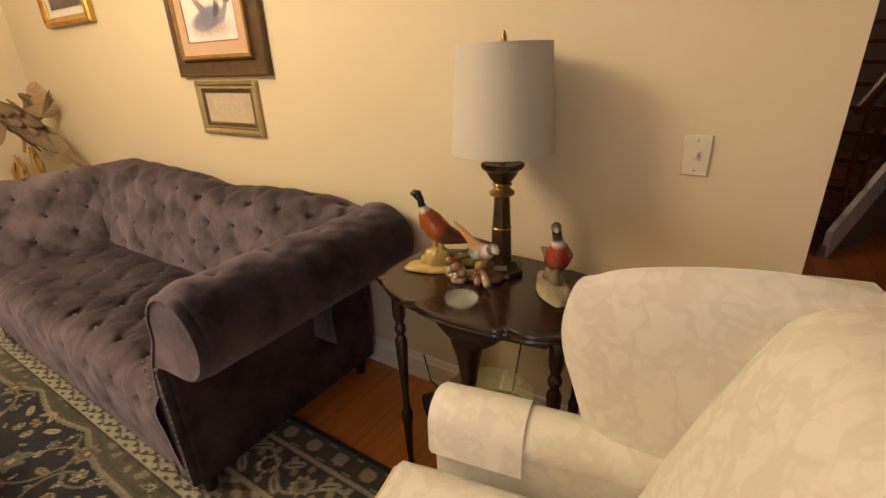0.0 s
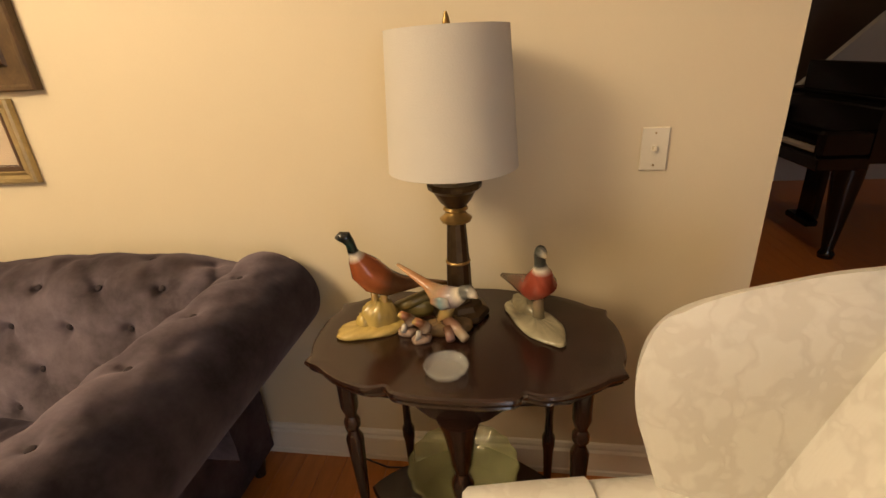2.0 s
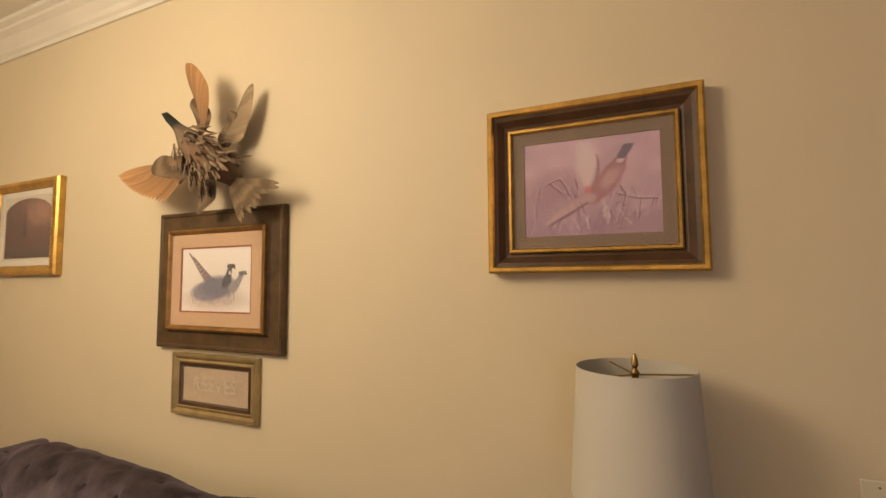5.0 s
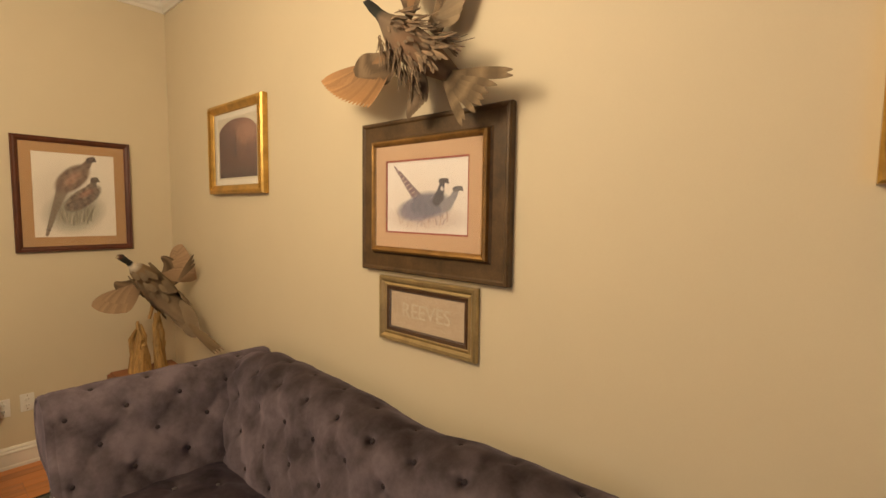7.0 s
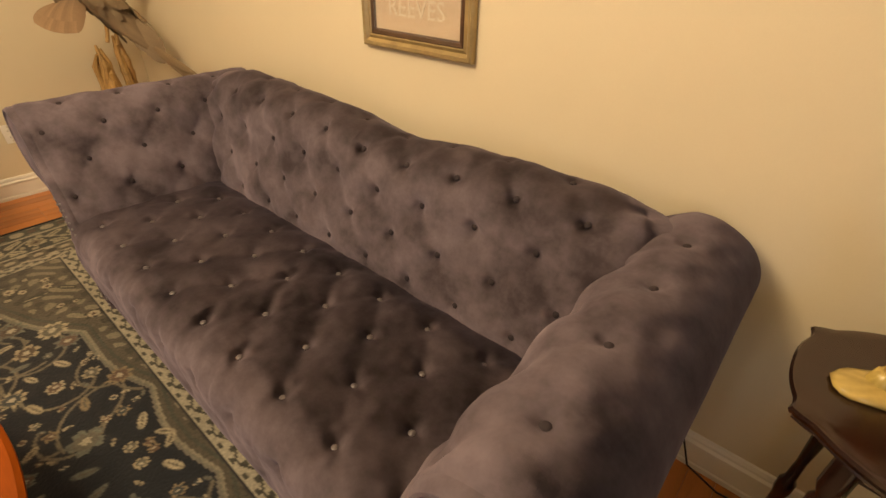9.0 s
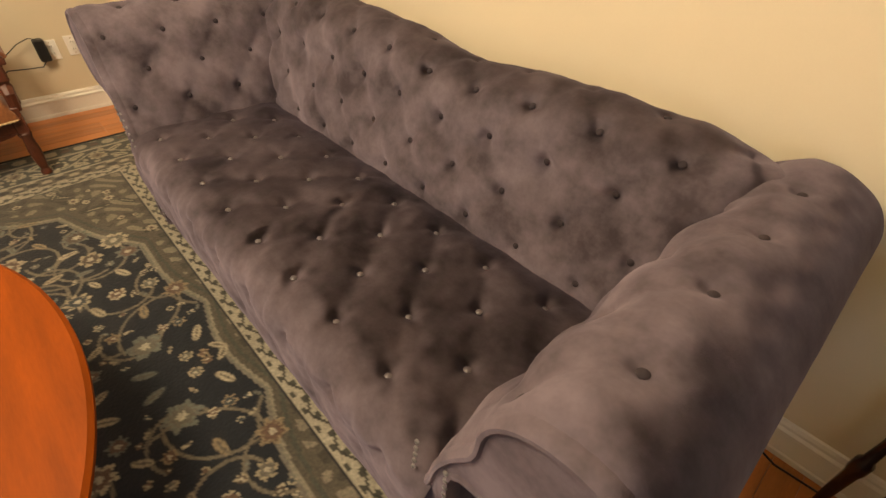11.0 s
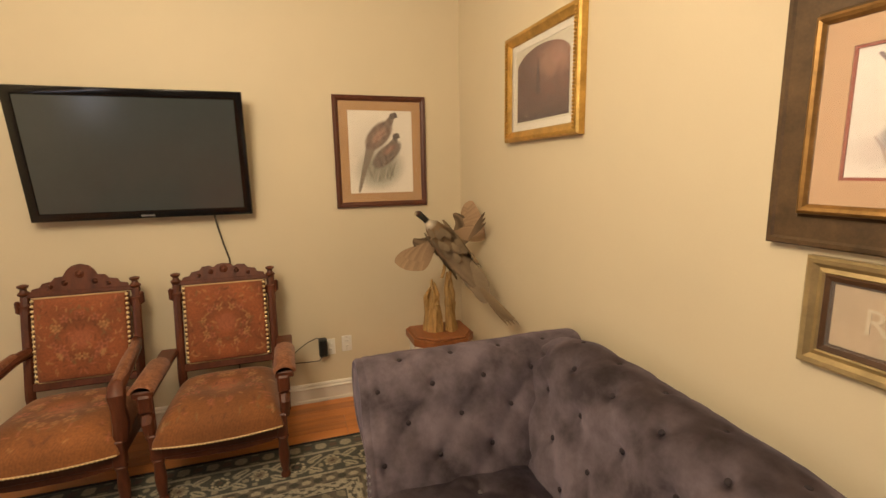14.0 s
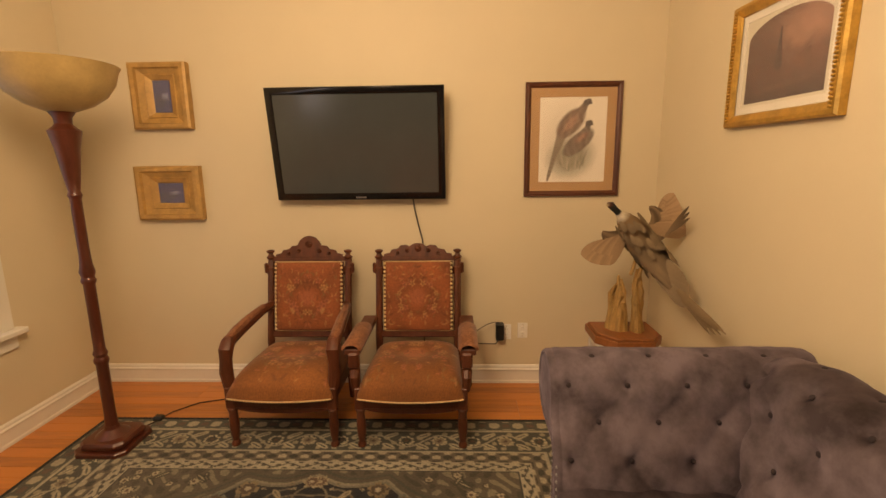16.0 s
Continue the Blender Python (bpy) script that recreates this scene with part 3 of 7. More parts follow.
    def flower(px, py, r, petals, c1, c2, c3):
        w = window_(px, py, r * 1.2)
        A, B = X[w] - px, Y[w] - py
        rad, th = np.hypot(A, B), np.arctan2(B, A)
        lim = r * (0.80 + 0.13 * np.cos(th * petals + px * 40) + 0.07 * np.cos(th * petals * 2 + 1.0))
        k = lay(col[w], (rad < lim).astype(float), c1)
        k = lay(k, ((rad < lim) & (rad > lim * 0.68) & (np.cos(th * petals + px * 40) < -0.80)).astype(float), c2, 0.8)
        k = lay(k, (rad < lim * 0.68).astype(float), c2)
        k = lay(k, (rad < lim * 0.30).astype(float), c3)
        col[w] = k
    def leaf(px, py, L, wd, a, c1, c2):
        w = window_(px, py, L * 1.1)
        m = blob(X[w], Y[w], px, py, L, wd, a, 0.2)
        m2 = blob(X[w], Y[w], px, py, L * 0.8, wd * 0.25, a, 0.2)
        col[w] = lay(lay(col[w], m, c1), m2, c2)
    def vine(pts, width, c):
        xs, ys = [p[0] for p in pts], [p[1] for p in pts]
        w = (slice(max(0, int(iy(min(ys))) - 3), int(iy(max(ys))) + 4), slice(max(0, int(ix(min(xs))) - 3), int(ix(max(xs))) + 4))
        col[w] = lay(col[w], stroke(X[w], Y[w], pts, width), c)
    def field(px, py):
        uu, vv = abs(px - cx) / ((x1 - x0) / 2 - 0.47), abs(py - cy) / ((y1 - y0) / 2 - 0.47)
        return (uu ** 2.6 + vv ** 2.6) ** (1 / 2.6)
    # curling vines, leaves and flowers over the field, mirrored about both axes
    for k in range(54):
        px, py = rnd.uniform(cx, x1 - 0.55), rnd.uniform(cy, y1 - 0.55)
        a, turn = rnd.uniform(0, 6.28), rnd.choice((-1, 1)) * rnd.uniform(5, 11)
        pts = []
        for j in range(16):
            if field(px, py) > 0.95:
                break
            pts.append((px, py))
            a += turn * 0.03 * (1 - j / 40)
            px, py = px + 0.026 * math.cos(a), py + 0.026 * math.sin(a)
        if len(pts) > 4:
            for sx in (1, -1):
                for sy in (1, -1):
                    vine([(cx + sx * (p - cx), cy + sy * (q - cy)) for p, q in pts], 0.0055, (0.24, 0.20, 0.13))
    spots = []
    for k in range(2600):
        px, py = rnd.uniform(cx, x1 - 0.5), rnd.uniform(cy, y1 - 0.5)
        r = rnd.choice((0.014, 0.020, 0.027, 0.036, 0.048, 0.058)) if k > 300 else rnd.choice((0.052, 0.064))
        if field(px, py) > 0.94 or any(math.hypot(px - a, py - b) < (r + c) * 1.02 for a, b, c in spots):
            continue
        spots.append((px, py, r))
        what, a = rnd.random(), rnd.uniform(0, 3.14)
        c1 = rnd.choice(((0.40, 0.33, 0.20), (0.34, 0.25, 0.13), (0.20, 0.21, 0.17), (0.46, 0.39, 0.25)))
        c2 = rnd.choice(((0.15, 0.10, 0.06), (0.07, 0.09, 0.10), (0.22, 0.12, 0.07), (0.20, 0.18, 0.13)))
        for sx in (1, -1):
            for sy in (1, -1):
                qx, qy = cx + sx * (px - cx), cy + sy * (py - cy)
                if what < 0.55:
                    flower(qx, qy, r, rnd.choice((5, 6, 8)), c1, c2, ivory)
                else:
                    leaf(qx, qy, min(r, 0.032) * 1.2, min(r, 0.032) * 0.46, a if sx * sy > 0 else -a, c1, (0.20, 0.165, 0.11))
    # large flowers along the main border, small ones in the beige ends
    for e_, pitch, r in ((0.21, 0.19, 0.052),):
        t = x0 + 0.21
        k = 0
        while t < x1 - 0.1:
            for yy in (y0 + e_, y1 - e_):
                flower(t, yy, r, 8, (0.58, 0.50, 0.33) if k % 2 else (0.50, 0.42, 0.27), (0.045, 0.05, 0.03) if k % 2 else (0.30, 0.24, 0.15), (0.16, 0.07, 0.04))
                leaf(t + pitch / 2, yy + 0.05, 0.045, 0.018, 0.6, (0.52, 0.45, 0.30), sage)
                leaf(t + pitch / 2, yy - 0.05, 0.045, 0.018, -0.6, (0.52, 0.45, 0.30), sage)
            t += pitch
            k += 1
        t = y0 + 0.21
        k = 0
        while t < y1 - 0.1:
            for xx in (x0 + e_, x1 - e_):
                flower(xx, t, r, 8, (0.58, 0.50, 0.33) if k % 2 else (0.50, 0.42, 0.27), (0.045, 0.05, 0.03) if k % 2 else (0.30, 0.24, 0.15), (0.16, 0.07, 0.04))
                leaf(xx + 0.05, t + pitch / 2, 0.045, 0.018, 1.0, (0.52, 0.45, 0.30), sage)
                leaf(xx - 0.05, t + pitch / 2, 0.045, 0.018, 2.1, (0.52, 0.45, 0.30), sage)
            t += pitch
            k += 1
    for k in range(1100):
        px, py = rnd.uniform(x0 + 0.5, x1 - 0.5), rnd.uniform(y0 + 0.5, y1 - 0.5)
        if field(px, py) > 1.03:
            if rnd.random() < 0.5:
                flower(px, py, rnd.uniform(0.018, 0.042), 6, (0.085, 0.07, 0.045), (0.46, 0.39, 0.26), (0.16, 0.08, 0.05))
            else:
                leaf(px, py, 0.045, 0.015, rnd.uniform(0, 3), (0.07, 0.07, 0.045), (0.42, 0.36, 0.24))
    tone = col.mean(-1, keepdims=True)
    col = (tone + (col - tone) * 0.84) * (0.34 + 0.38 * np.clip(tone / 0.33, 0, 1))
    col *= (1 + 0.13 * mottle(X, Y, 9, 3) + np.random.RandomState(2).uniform(-0.14, 0.14, X.shape))[..., None]
    Z = 0.011 + 0.0012 * mottle(X, Y, 22, 4)
    r = thing("rug", "large navy, sage and ivory floral wool rug", "rug")
    canvas("woven_field", np.stack([X, Y, Z], -1), np.clip(col, 0, 1), RUGMAT, r)
    s = Shape()
    b = 0.022
    s.box(x0 - b, x0, y0 - b, y1 + b, 0.001, 0.012, 0.004).box(x1, x1 + b, y0 - b, y1 + b, 0.001, 0.012, 0.004)
    s.box(x0, x1, y0 - b, y0, 0.001, 0.012, 0.004).box(x0, x1, y1, y1 + b, 0.001, 0.012, 0.004)
    s.box(x0, x1, y0, y1, 0.001, 0.006, 0)
    part("binding", s, RUGBIND, r, "black bound edge", smooth=False)


rug()


# ---- sofa ----
def tuft(u, v, s, h, puff, dimple, u0=0.0, v0=0.0):
    """Height of button-tufted cloth: diamonds s wide with rows h apart."""
    a, b = (u - u0) / s + (v - v0) / (2 * h), (u - u0) / s - (v - v0) / (2 * h)
    sa, sb = np.abs(np.sin(np.pi * a)), np.abs(np.sin(np.pi * b))
    da, db = a - np.round(a), b - np.round(b)
    r = np.hypot((da + db) * s / 2, (da - db) * h)
    th = np.arctan2((da - db) * h, (da + db) * s / 2)
    pucker = 0.0018 * np.cos(4 * th + 3 * np.sin(7 * (u + v))) * np.exp(-((r - 0.035) / 0.022) ** 2)
    return puff * (np.sqrt(sa ** 2 + 0.05) * np.sqrt(sb ** 2 + 0.05)) ** 0.8 + pucker - dimple * np.exp(-(r / 0.020) ** 2)


def along_curve(curve, n):
    """Even points, outward normals and lengths along a line of (w, z)."""
    c = np.array(curve, float)
    d = np.r_[0, np.cumsum(np.hypot(*np.diff(c, axis=0).T))]
    t = np.linspace(0, d[-1], n)
    w, z = np.interp(t, d, c[:, 0]), np.interp(t, d, c[:, 1])
    k = np.ones(5) / 5
    for q in (w, z):
        q[2:-2] = np.convolve(q, k, "valid")
    tw, tz = np.gradient(w), np.gradient(z)
    L = np.hypot(tw, tz)
    return w, z, -tz / L, tw / L, t


def roll_curve(cw, cz, r, side):
    """Section from the seat up the padded face, round the roll and down the flat outer side."""
    pts = [(0.0, 0.38), (0.006, 0.48), (0.022, 0.56), (0.050, cz - 0.115), (cw - r * 0.985, cz - 0.030)]
    pts += [(cw + r * math.cos(a), cz + r * math.sin(a)) for a in np.radians(np.arange(176, -96, -8))]
    pts += [(side + 0.075, cz - r - 0.004), (side + 0.018, cz - r - 0.010), (side, cz - r - 0.030), (side, 0.40), (side, 0.09)]
    return pts


def sofa():
    """Local x along the sofa, y from its front to the wall."""
    so = thing("sofa", "dark aubergine velvet button-tufted rolled-arm sofa", "sofa", (-2.175, 0.75, 0))
    IN, DEEP = 0.855, 0.565
    btn = Shape().lathe([(0.002, -0.004), (0.0080, -0.002), (0.0095, 0.001), (0.007, 0.0035), (0.002, 0.0045)], 10)
    covers = {m: place_mesh("button", btn, m) for m in (BUTTON, LITBUTTON)}

    def put_buttons(places, parent, cover=BUTTON):
        for p, nrm in places:
            q = Vector(nrm).to_track_quat("Z", "Y").to_matrix().to_4x4()
            ob = new("button", covers[cover])
            ob.parent = parent
            ob.matrix_basis = Matrix.Translation(Vector(p)) @ q

    S = 0.205
    # rows of buttons along the curve of arms and back
    H = 0.13

    def rolled(curve, length, nlen, u0, row0, seed, last, front=False):
        wv, zv, nw, nz, tv = along_curve(curve, 150)
        # tufting starts above the crease at the seat and stops on the outer side of the roll
        fade = np.clip((last - tv) / 0.09, 0, 1) * np.clip((tv - 0.06) / 0.08, 0, 1)
        u = np.linspace(0, length, nlen)
        U, T = np.meshgrid(u, tv, indexing="ij")
        hgt = tuft(U, T, S, H, 0.017, 0.020, u0, row0) * fade[None, :]
        loose = np.clip((last + 0.12 - tv) / 0.1, 0.15, 1)[None, :]
        hgt += (0.0035 * mottle(U, T, 14, seed) + 0.0016 * mottle(U, T, 48, seed + 1)) * loose
        if front:
            hgt = hgt * np.clip(U / 0.06, 0, 1) - 0.014 * np.clip(1 - U / 0.030, 0, 1) ** 2
        W = wv[None, :] + nw[None, :] * hgt
        Z = zv[None, :] + nz[None, :] * hgt
        spots = []
        for row in range(-1, 6):
            v = row0 + row * H
            if not 0.09 < v < last - 0.03:
                continue
            i = int(np.argmin(np.abs(tv - v)))
            off = u0 + (S / 2 if row % 2 else 0)
            k = math.ceil((0.04 - off) / S)
            while off + k * S < length - 0.04:
                spots.append((off + k * S, wv[i] - nw[i] * 0.010, zv[i] - nz[i] * 0.010, nw[i], nz[i]))
                k += 1
        return U, W, Z, spots, wv, zv

    # arms: a thin upright body under a round roll that hangs out over it
    L, tack = 0.915, None
    for sx in (1, -1):
        cz = 0.752 if sx > 0 else 0.765
        U, W, Z, spots, wv, zv = rolled(roll_curve(0.240, cz - 0.004, 0.140, 0.082), L, 140, 0.248, 0.205, 7 if sx > 0 else 17, 0.66, True)
        A = np.stack([sx * (IN + W), U - 0.015, Z], -1)
        arm = part("arm", Shape().grid(A), VELVET, so, angle=80)
        put_buttons([((sx * (IN + w), u - 0.015, z), (sx * a, 0, b)) for u, w, z, a, b in spots], arm)
        # upholstered front facing, corded along its edge
        rim = np.array([(w, z) for w, z in zip(wv[10::2], zv[10::2])] + [(0.075, 0.087), (0.02, 0.087), (-0.042, 0.087), (-0.045, 0.20), (-0.040, 0.34), (-0.016, 0.42)])
        d = np.roll(rim, -1, 0) - np.roll(rim, 1, 0)
        nr = np.stack([d[:, 1], -d[:, 0]], 1) / np.hypot(d[:, 0], d[:, 1])[:, None]
        if np.mean(np.sum(nr * (rim - rim.mean(0)), 1)) < 0:
            nr = -nr
        rings = []
        for inset, y in ((0.008, 0.020), (0.004, -0.010), (0.005, -0.022), (0.012, -0.031), (0.019, -0.031), (0.023, -0.026)):
            q = rim - nr * inset
            rings.append([(sx * (IN + x), y, z) for x, z in q])
        s = Shape().grid(np.array(rings), close=True)
        n = len(rim)
        s.f.append(tuple(range(5 * n, 6 * n)))
        panel = part("front_panel", s, VELVET, arm, angle=50)
        # nailheads down the two upright edges
        for z in np.arange(0.12, 0.60, 0.026):
            for x in (0.066, -0.028 + 0.10 * max(0.0, z - 0.36)):
                at = (sx * (IN + x), -0.0315, z)
                if tack is None:
                    tack = part("tack", Shape().lathe([(0.0055, -0.002), (0.005, 0.002), (0.001, 0.0038)], 8, m=pose(0, 0, 0, 90, 0, 0)), TACK, panel, at=at)
                else:
                    again(tack, panel, at)
    # outer side of each arm meets the wall side; the back's roll dips in the middle
    RB = 0.150
    LB = 2 * IN + 0.42
    U, W, Z, spots, wv, zv = rolled(roll_curve(0.235, 0.768, RB, 0.24), LB, 260, 0.086, 0.26, 27, 0.70)
    X = U - LB / 2
    def crown(x):
        return 0.022 * np.exp(-((x + 0.80) / 0.42) ** 2) - 0.036 * np.exp(-((x - 0.14) / 0.21) ** 2) - 0.004 * np.exp(-((x - 0.62) / 0.3) ** 2)
    rise = np.clip((Z - 0.60) / 0.30, 0, 1)
    end = np.clip((np.abs(X) - IN + 0.02) / 0.22, 0, 1)
    Z = Z + crown(X) * rise - 0.050 * end ** 1.5 * rise
    # below the roll the back is no wider than the frame between the arms
    X = np.where((Z < 0.85) & (W > 0.16), np.clip(X, -IN - 0.07, IN + 0.07), X)
    A = np.stack([X, DEEP + W, Z], -1)
    back = part("back", Shape().grid(A), VELVET, so, angle=80)
    put_buttons([((u - LB / 2, DEEP + w, z + float(crown(u - LB / 2)) * min(1, max(0, (z - 0.60) / 0.30))), (0, a, b)) for u, w, z, a, b in spots if abs(u - LB / 2) < IN + 0.06], back)
    # seat: flat tufted top that rolls over the front edge
    prof = [(DEEP + 0.05, 0.455), (DEEP - 0.01, 0.478), (DEEP - 0.07, 0.490), (0.06, 0.492)]
    prof += [(0.04 - 0.075 * math.sin(a), 0.412 + 0.075 * math.cos(a)) for a in np.radians(np.arange(10, 91, 10))]
    prof += [(-0.036, 0.25), (-0.024, 0.14), (-0.01, 0.085)]
    c = np.array(prof)
    d = np.r_[0, np.cumsum(np.hypot(*np.diff(c, axis=0).T))]
    t = np.linspace(0, d[-1], 130)
    w, z = np.interp(t, d, c[:, 0]), np.interp(t, d, c[:, 1])
    tw, tz = np.gradient(w), np.gradient(z)
    ln = np.hypot(tw, tz)
    n1, n2 = tz / ln, -tw / ln
    n1, n2 = np.where(n2 < 0, -n1, n1), np.abs(n2)
    n1 = np.where(w < 0.02, -np.abs(n1), n1)
    u = np.linspace(-IN - 0.03, IN + 0.03, 238)
    Ug, T = np.meshgrid(u, t, indexing="ij")
    tb = float(t[np.argmin(np.abs(w[:80] - 0.340))])
    hg = tuft(Ug, T, S, 0.141, 0.0105, 0.015, 2.175 - 1.523, tb) * np.clip((0.86 - T) / 0.14, 0.0, 1) * np.clip((T - 0.02) / 0.08, 0, 1) + 0.0012 * mottle(Ug, T, 60, 9)
    # pleats run down the front below the last buttons
    pl = np.abs(np.sin(np.pi * (Ug - (2.175 - 1.523)) / S)) ** 0.4
    hg += 0.012 * pl * np.clip((T - 0.60) / 0.08, 0, 1) * np.clip((1.02 - T) / 0.2, 0.15, 1) + 0.004 * mottle(Ug, T, 13, 5)
    A = np.stack([Ug, w[None, :] + n1[None, :] * hg, z[None, :] + n2[None, :] * hg], -1)
    seat = part("seat", Shape().grid(A), VELVET, so, angle=80)
    spots = []
    for row, yy in ((0, 0.053), (1, 0.195), (2, 0.340), (3, 0.472)):
        off = (2.175 - 1.523) + (S / 2 if row % 2 else 0)
        k = math.ceil((-IN - off) / S)
        while off + k * S < IN:
            spots.append(((off + k * S, yy, 0.482), (0, 0, 1)))
            k += 1
    # buttons on the seat take the tone lightened for glints
    put_buttons(spots, seat, LITBUTTON)
    # frame below, and short legs
    part("base", Shape().box(-IN - 0.078, IN + 0.078, 0.0, 0.90, 0.085, 0.40, 0.012).box(-IN - 0.05, IN + 0.05, 0.80, 0.90, 0.39, 0.58, 0.012), VELVET, so)
    leg = None
    for lx in (-0.895, 0.0, 0.895):
        for ly in (0.035, 0.84):
            sh = Shape().lathe([(0.020, 0), (0.022, 0.02), (0.030, 0.06), (0.034, 0.09)], 14)
            if leg is None:
                leg = part("leg", sh, BLACKLEG, so, "short black turned leg", at=(lx, ly, 0.012 if ly < 0.4 else 0.0))
            else:
                again(leg, so, (lx, ly, 0.012 if ly < 0.4 else 0.0))


sofa()


# ---- pictures on the walls ----
def sheet(w, h, n, y):
    X, Z = np.meshgrid(np.linspace(-w / 2, w / 2, n), np.linspace(-h / 2, h / 2, max(2, int(n * h / w))))
    return X, Z, np.stack([X, np.full_like(X, -y), Z], -1)


def picture(label, wall, c, z, w, h, layers, mats, art=None, art_size=None, art_y=0.012, glazed=True, name="framed_picture"):
    """layers: (name, material, outer inset, profile); mats: (name, material, inset from the edge, its inner inset, off the wall)."""
    if wall == "north":
        p = thing(name, label, "picture", (c, YN - 0.001, z), 0)
    else:
        p = thing(name, label, "picture", (XW + 0.001, c, z), 90)
    for nm, m, inset, prof in layers:
        part(nm, Shape().moulding(w - 2 * inset, h - 2 * inset, prof), m, p, angle=20)
    for nm, m, a, b, y in mats:
        part(nm, Shape().moulding(w - 2 * a, h - 2 * a, [(0, y - 0.003), (0, y), (b - a, y), (b - a, y - 0.004)]), m, p, smooth=False)
    part("backing", Shape().box(-w / 2 + 0.012, w / 2 - 0.012, -0.006, -0.001, -h / 2 + 0.012, h / 2 - 0.012, 0), WHITEMAT, p, smooth=False)
    if art:
        aw, ah = art_size
        X, Z, A = sheet(aw, ah, 230, art_y)
        canvas("print", A, np.clip(art(X / aw, Z / ah, aw / ah), 0, 1) ** 1.2, PRINT, p)
    if glazed:
        a = mats[0][2] if mats else 0.03
        g = part("glass", Shape().box(-w / 2 + a, w / 2 - a, -mats[0][4] - 0.006, -mats[0][4] - 0.004, -h / 2 + a, h / 2 - a, 0), PANE, p, smooth=False)
        g.visible_shadow = False
    return p


def grass(c, X, Z, seed, n, x0, x1, z0, z1, tones, width=0.006):
    """Fine blades that lean all ways."""
    rnd = random.Random(seed)
    for k in range(n):
        x, z, h, d = rnd.uniform(x0, x1), rnd.uniform(z0, z1), rnd.uniform(0.06, 0.20), rnd.uniform(-0.07, 0.07)
        c = lay(c, stroke(X, Z, [(x, z), (x + d * 0.4, z + h * 0.6), (x + d, z + h)], [width, width * 0.8, width * 0.4], 0.9), rnd.choice(tones), 0.65)
    return c


def art_flying(X, Z, k):
    """A mauve wash with a bird rising from tangled grass."""
    c = np.zeros((*X.shape, 3)) + np.array((0.62, 0.47, 0.52))
    c *= (1 + 0.12 * mottle(X * 3, Z * 3, 5, 1) + 0.22 * (Z + 0.1))[..., None]
    c = lay(c, np.clip(-Z * 1.7 - 0.02 + 0.30 * mottle(X, Z, 12, 4), 0, 1), (0.42, 0.27, 0.36), 0.75)
    c = lay(c, blob(X, Z, -0.28, -0.02, 0.20, 0.16, 0.3, 1.2), (0.42, 0.25, 0.32), 0.6)
    c = grass(c, X, Z, 31, 60, -0.45, 0.48, -0.5, -0.12, ((0.68, 0.54, 0.58), (0.36, 0.22, 0.30), (0.56, 0.40, 0.46)))
    # raised wing, pale; a second one lifted behind the head
    c = lay(c, stroke(X, Z, [(0.03, 0.02), (0.0, 0.22), (-0.03, 0.42)], [0.07, 0.10, 0.055], 0.7), (0.80, 0.70, 0.68), 0.9)
    c = lay(c, stroke(X, Z, [(0.06, 0.02), (0.14, 0.25), (0.24, 0.37)], [0.05, 0.07, 0.04], 0.5), (0.60, 0.46, 0.50), 0.9)
    c = lay(c, stroke(X, Z, [(0.055, 0.05), (0.07, 0.20), (0.06, 0.32)], [0.012, 0.012, 0.006], 0.6), (0.40, 0.24, 0.30), 0.8)
    # body, neck and head
    c = lay(c, stroke(X, Z, [(0.02, -0.12), (0.12, 0.02), (0.19, 0.16), (0.24, 0.27)], [0.07, 0.085, 0.07, 0.035], 0.45), (0.46, 0.24, 0.27), 0.95)
    c = lay(c, blob(X, Z, 0.15, 0.07, 0.05, 0.11, -0.5, 0.8), (0.66, 0.47, 0.45), 0.8)
    c = lay(c, blob(X, Z, 0.225, 0.235, 0.030, 0.022, 0.6, 0.5), (0.76, 0.66, 0.64), 0.9)
    c = lay(c, stroke(X, Z, [(0.235, 0.28), (0.275, 0.36), (0.31, 0.38)], [0.032, 0.036, 0.012], 0.4), (0.20, 0.17, 0.24), 0.95)
    c = lay(c, blob(X, Z, -0.01, -0.03, 0.028, 0.036, 0, 0.9), (0.72, 0.27, 0.28), 0.85)
    # tail sweeps down to the near corner, dry stalks behind
    c = lay(c, stroke(X, Z, [(0.0, -0.12), (-0.14, -0.22), (-0.32, -0.36)], [0.05, 0.05, 0.02], 0.6), (0.64, 0.47, 0.48), 0.85)
    c = lay(c, stroke(X, Z, [(-0.02, -0.17), (-0.16, -0.28), (-0.30, -0.38)], [0.012, 0.016, 0.012], 0.7), (0.28, 0.15, 0.22), 0.8)
    for pts in ([(-0.38, -0.10), (-0.36, 0.02), (-0.30, 0.06), (-0.20, -0.06)], [(-0.30, 0.06), (-0.22, 0.10), (-0.17, 0.0), (-0.15, -0.08)], [(-0.10, 0.08), (-0.08, -0.02), (-0.10, -0.10)], [(0.2, -0.1), (0.34, -0.16), (0.46, -0.17)], [(0.22, -0.02), (0.26, -0.12), (0.24, -0.22)]):
        c = lay(c, stroke(X, Z, pts, 0.009, 0.7), (0.30, 0.16, 0.23), 0.75)
        c = lay(c, stroke(X, Z, [(x + 0.008, z + 0.016) for x, z in pts], 0.006, 0.8), (0.74, 0.60, 0.62), 0.6)
    c = grass(c, X, Z, 32, 26, -0.1, 0.3, -0.5, -0.30, ((0.76, 0.64, 0.68), (0.34, 0.20, 0.30)))
    return c * np.array((0.86, 0.80, 0.92))


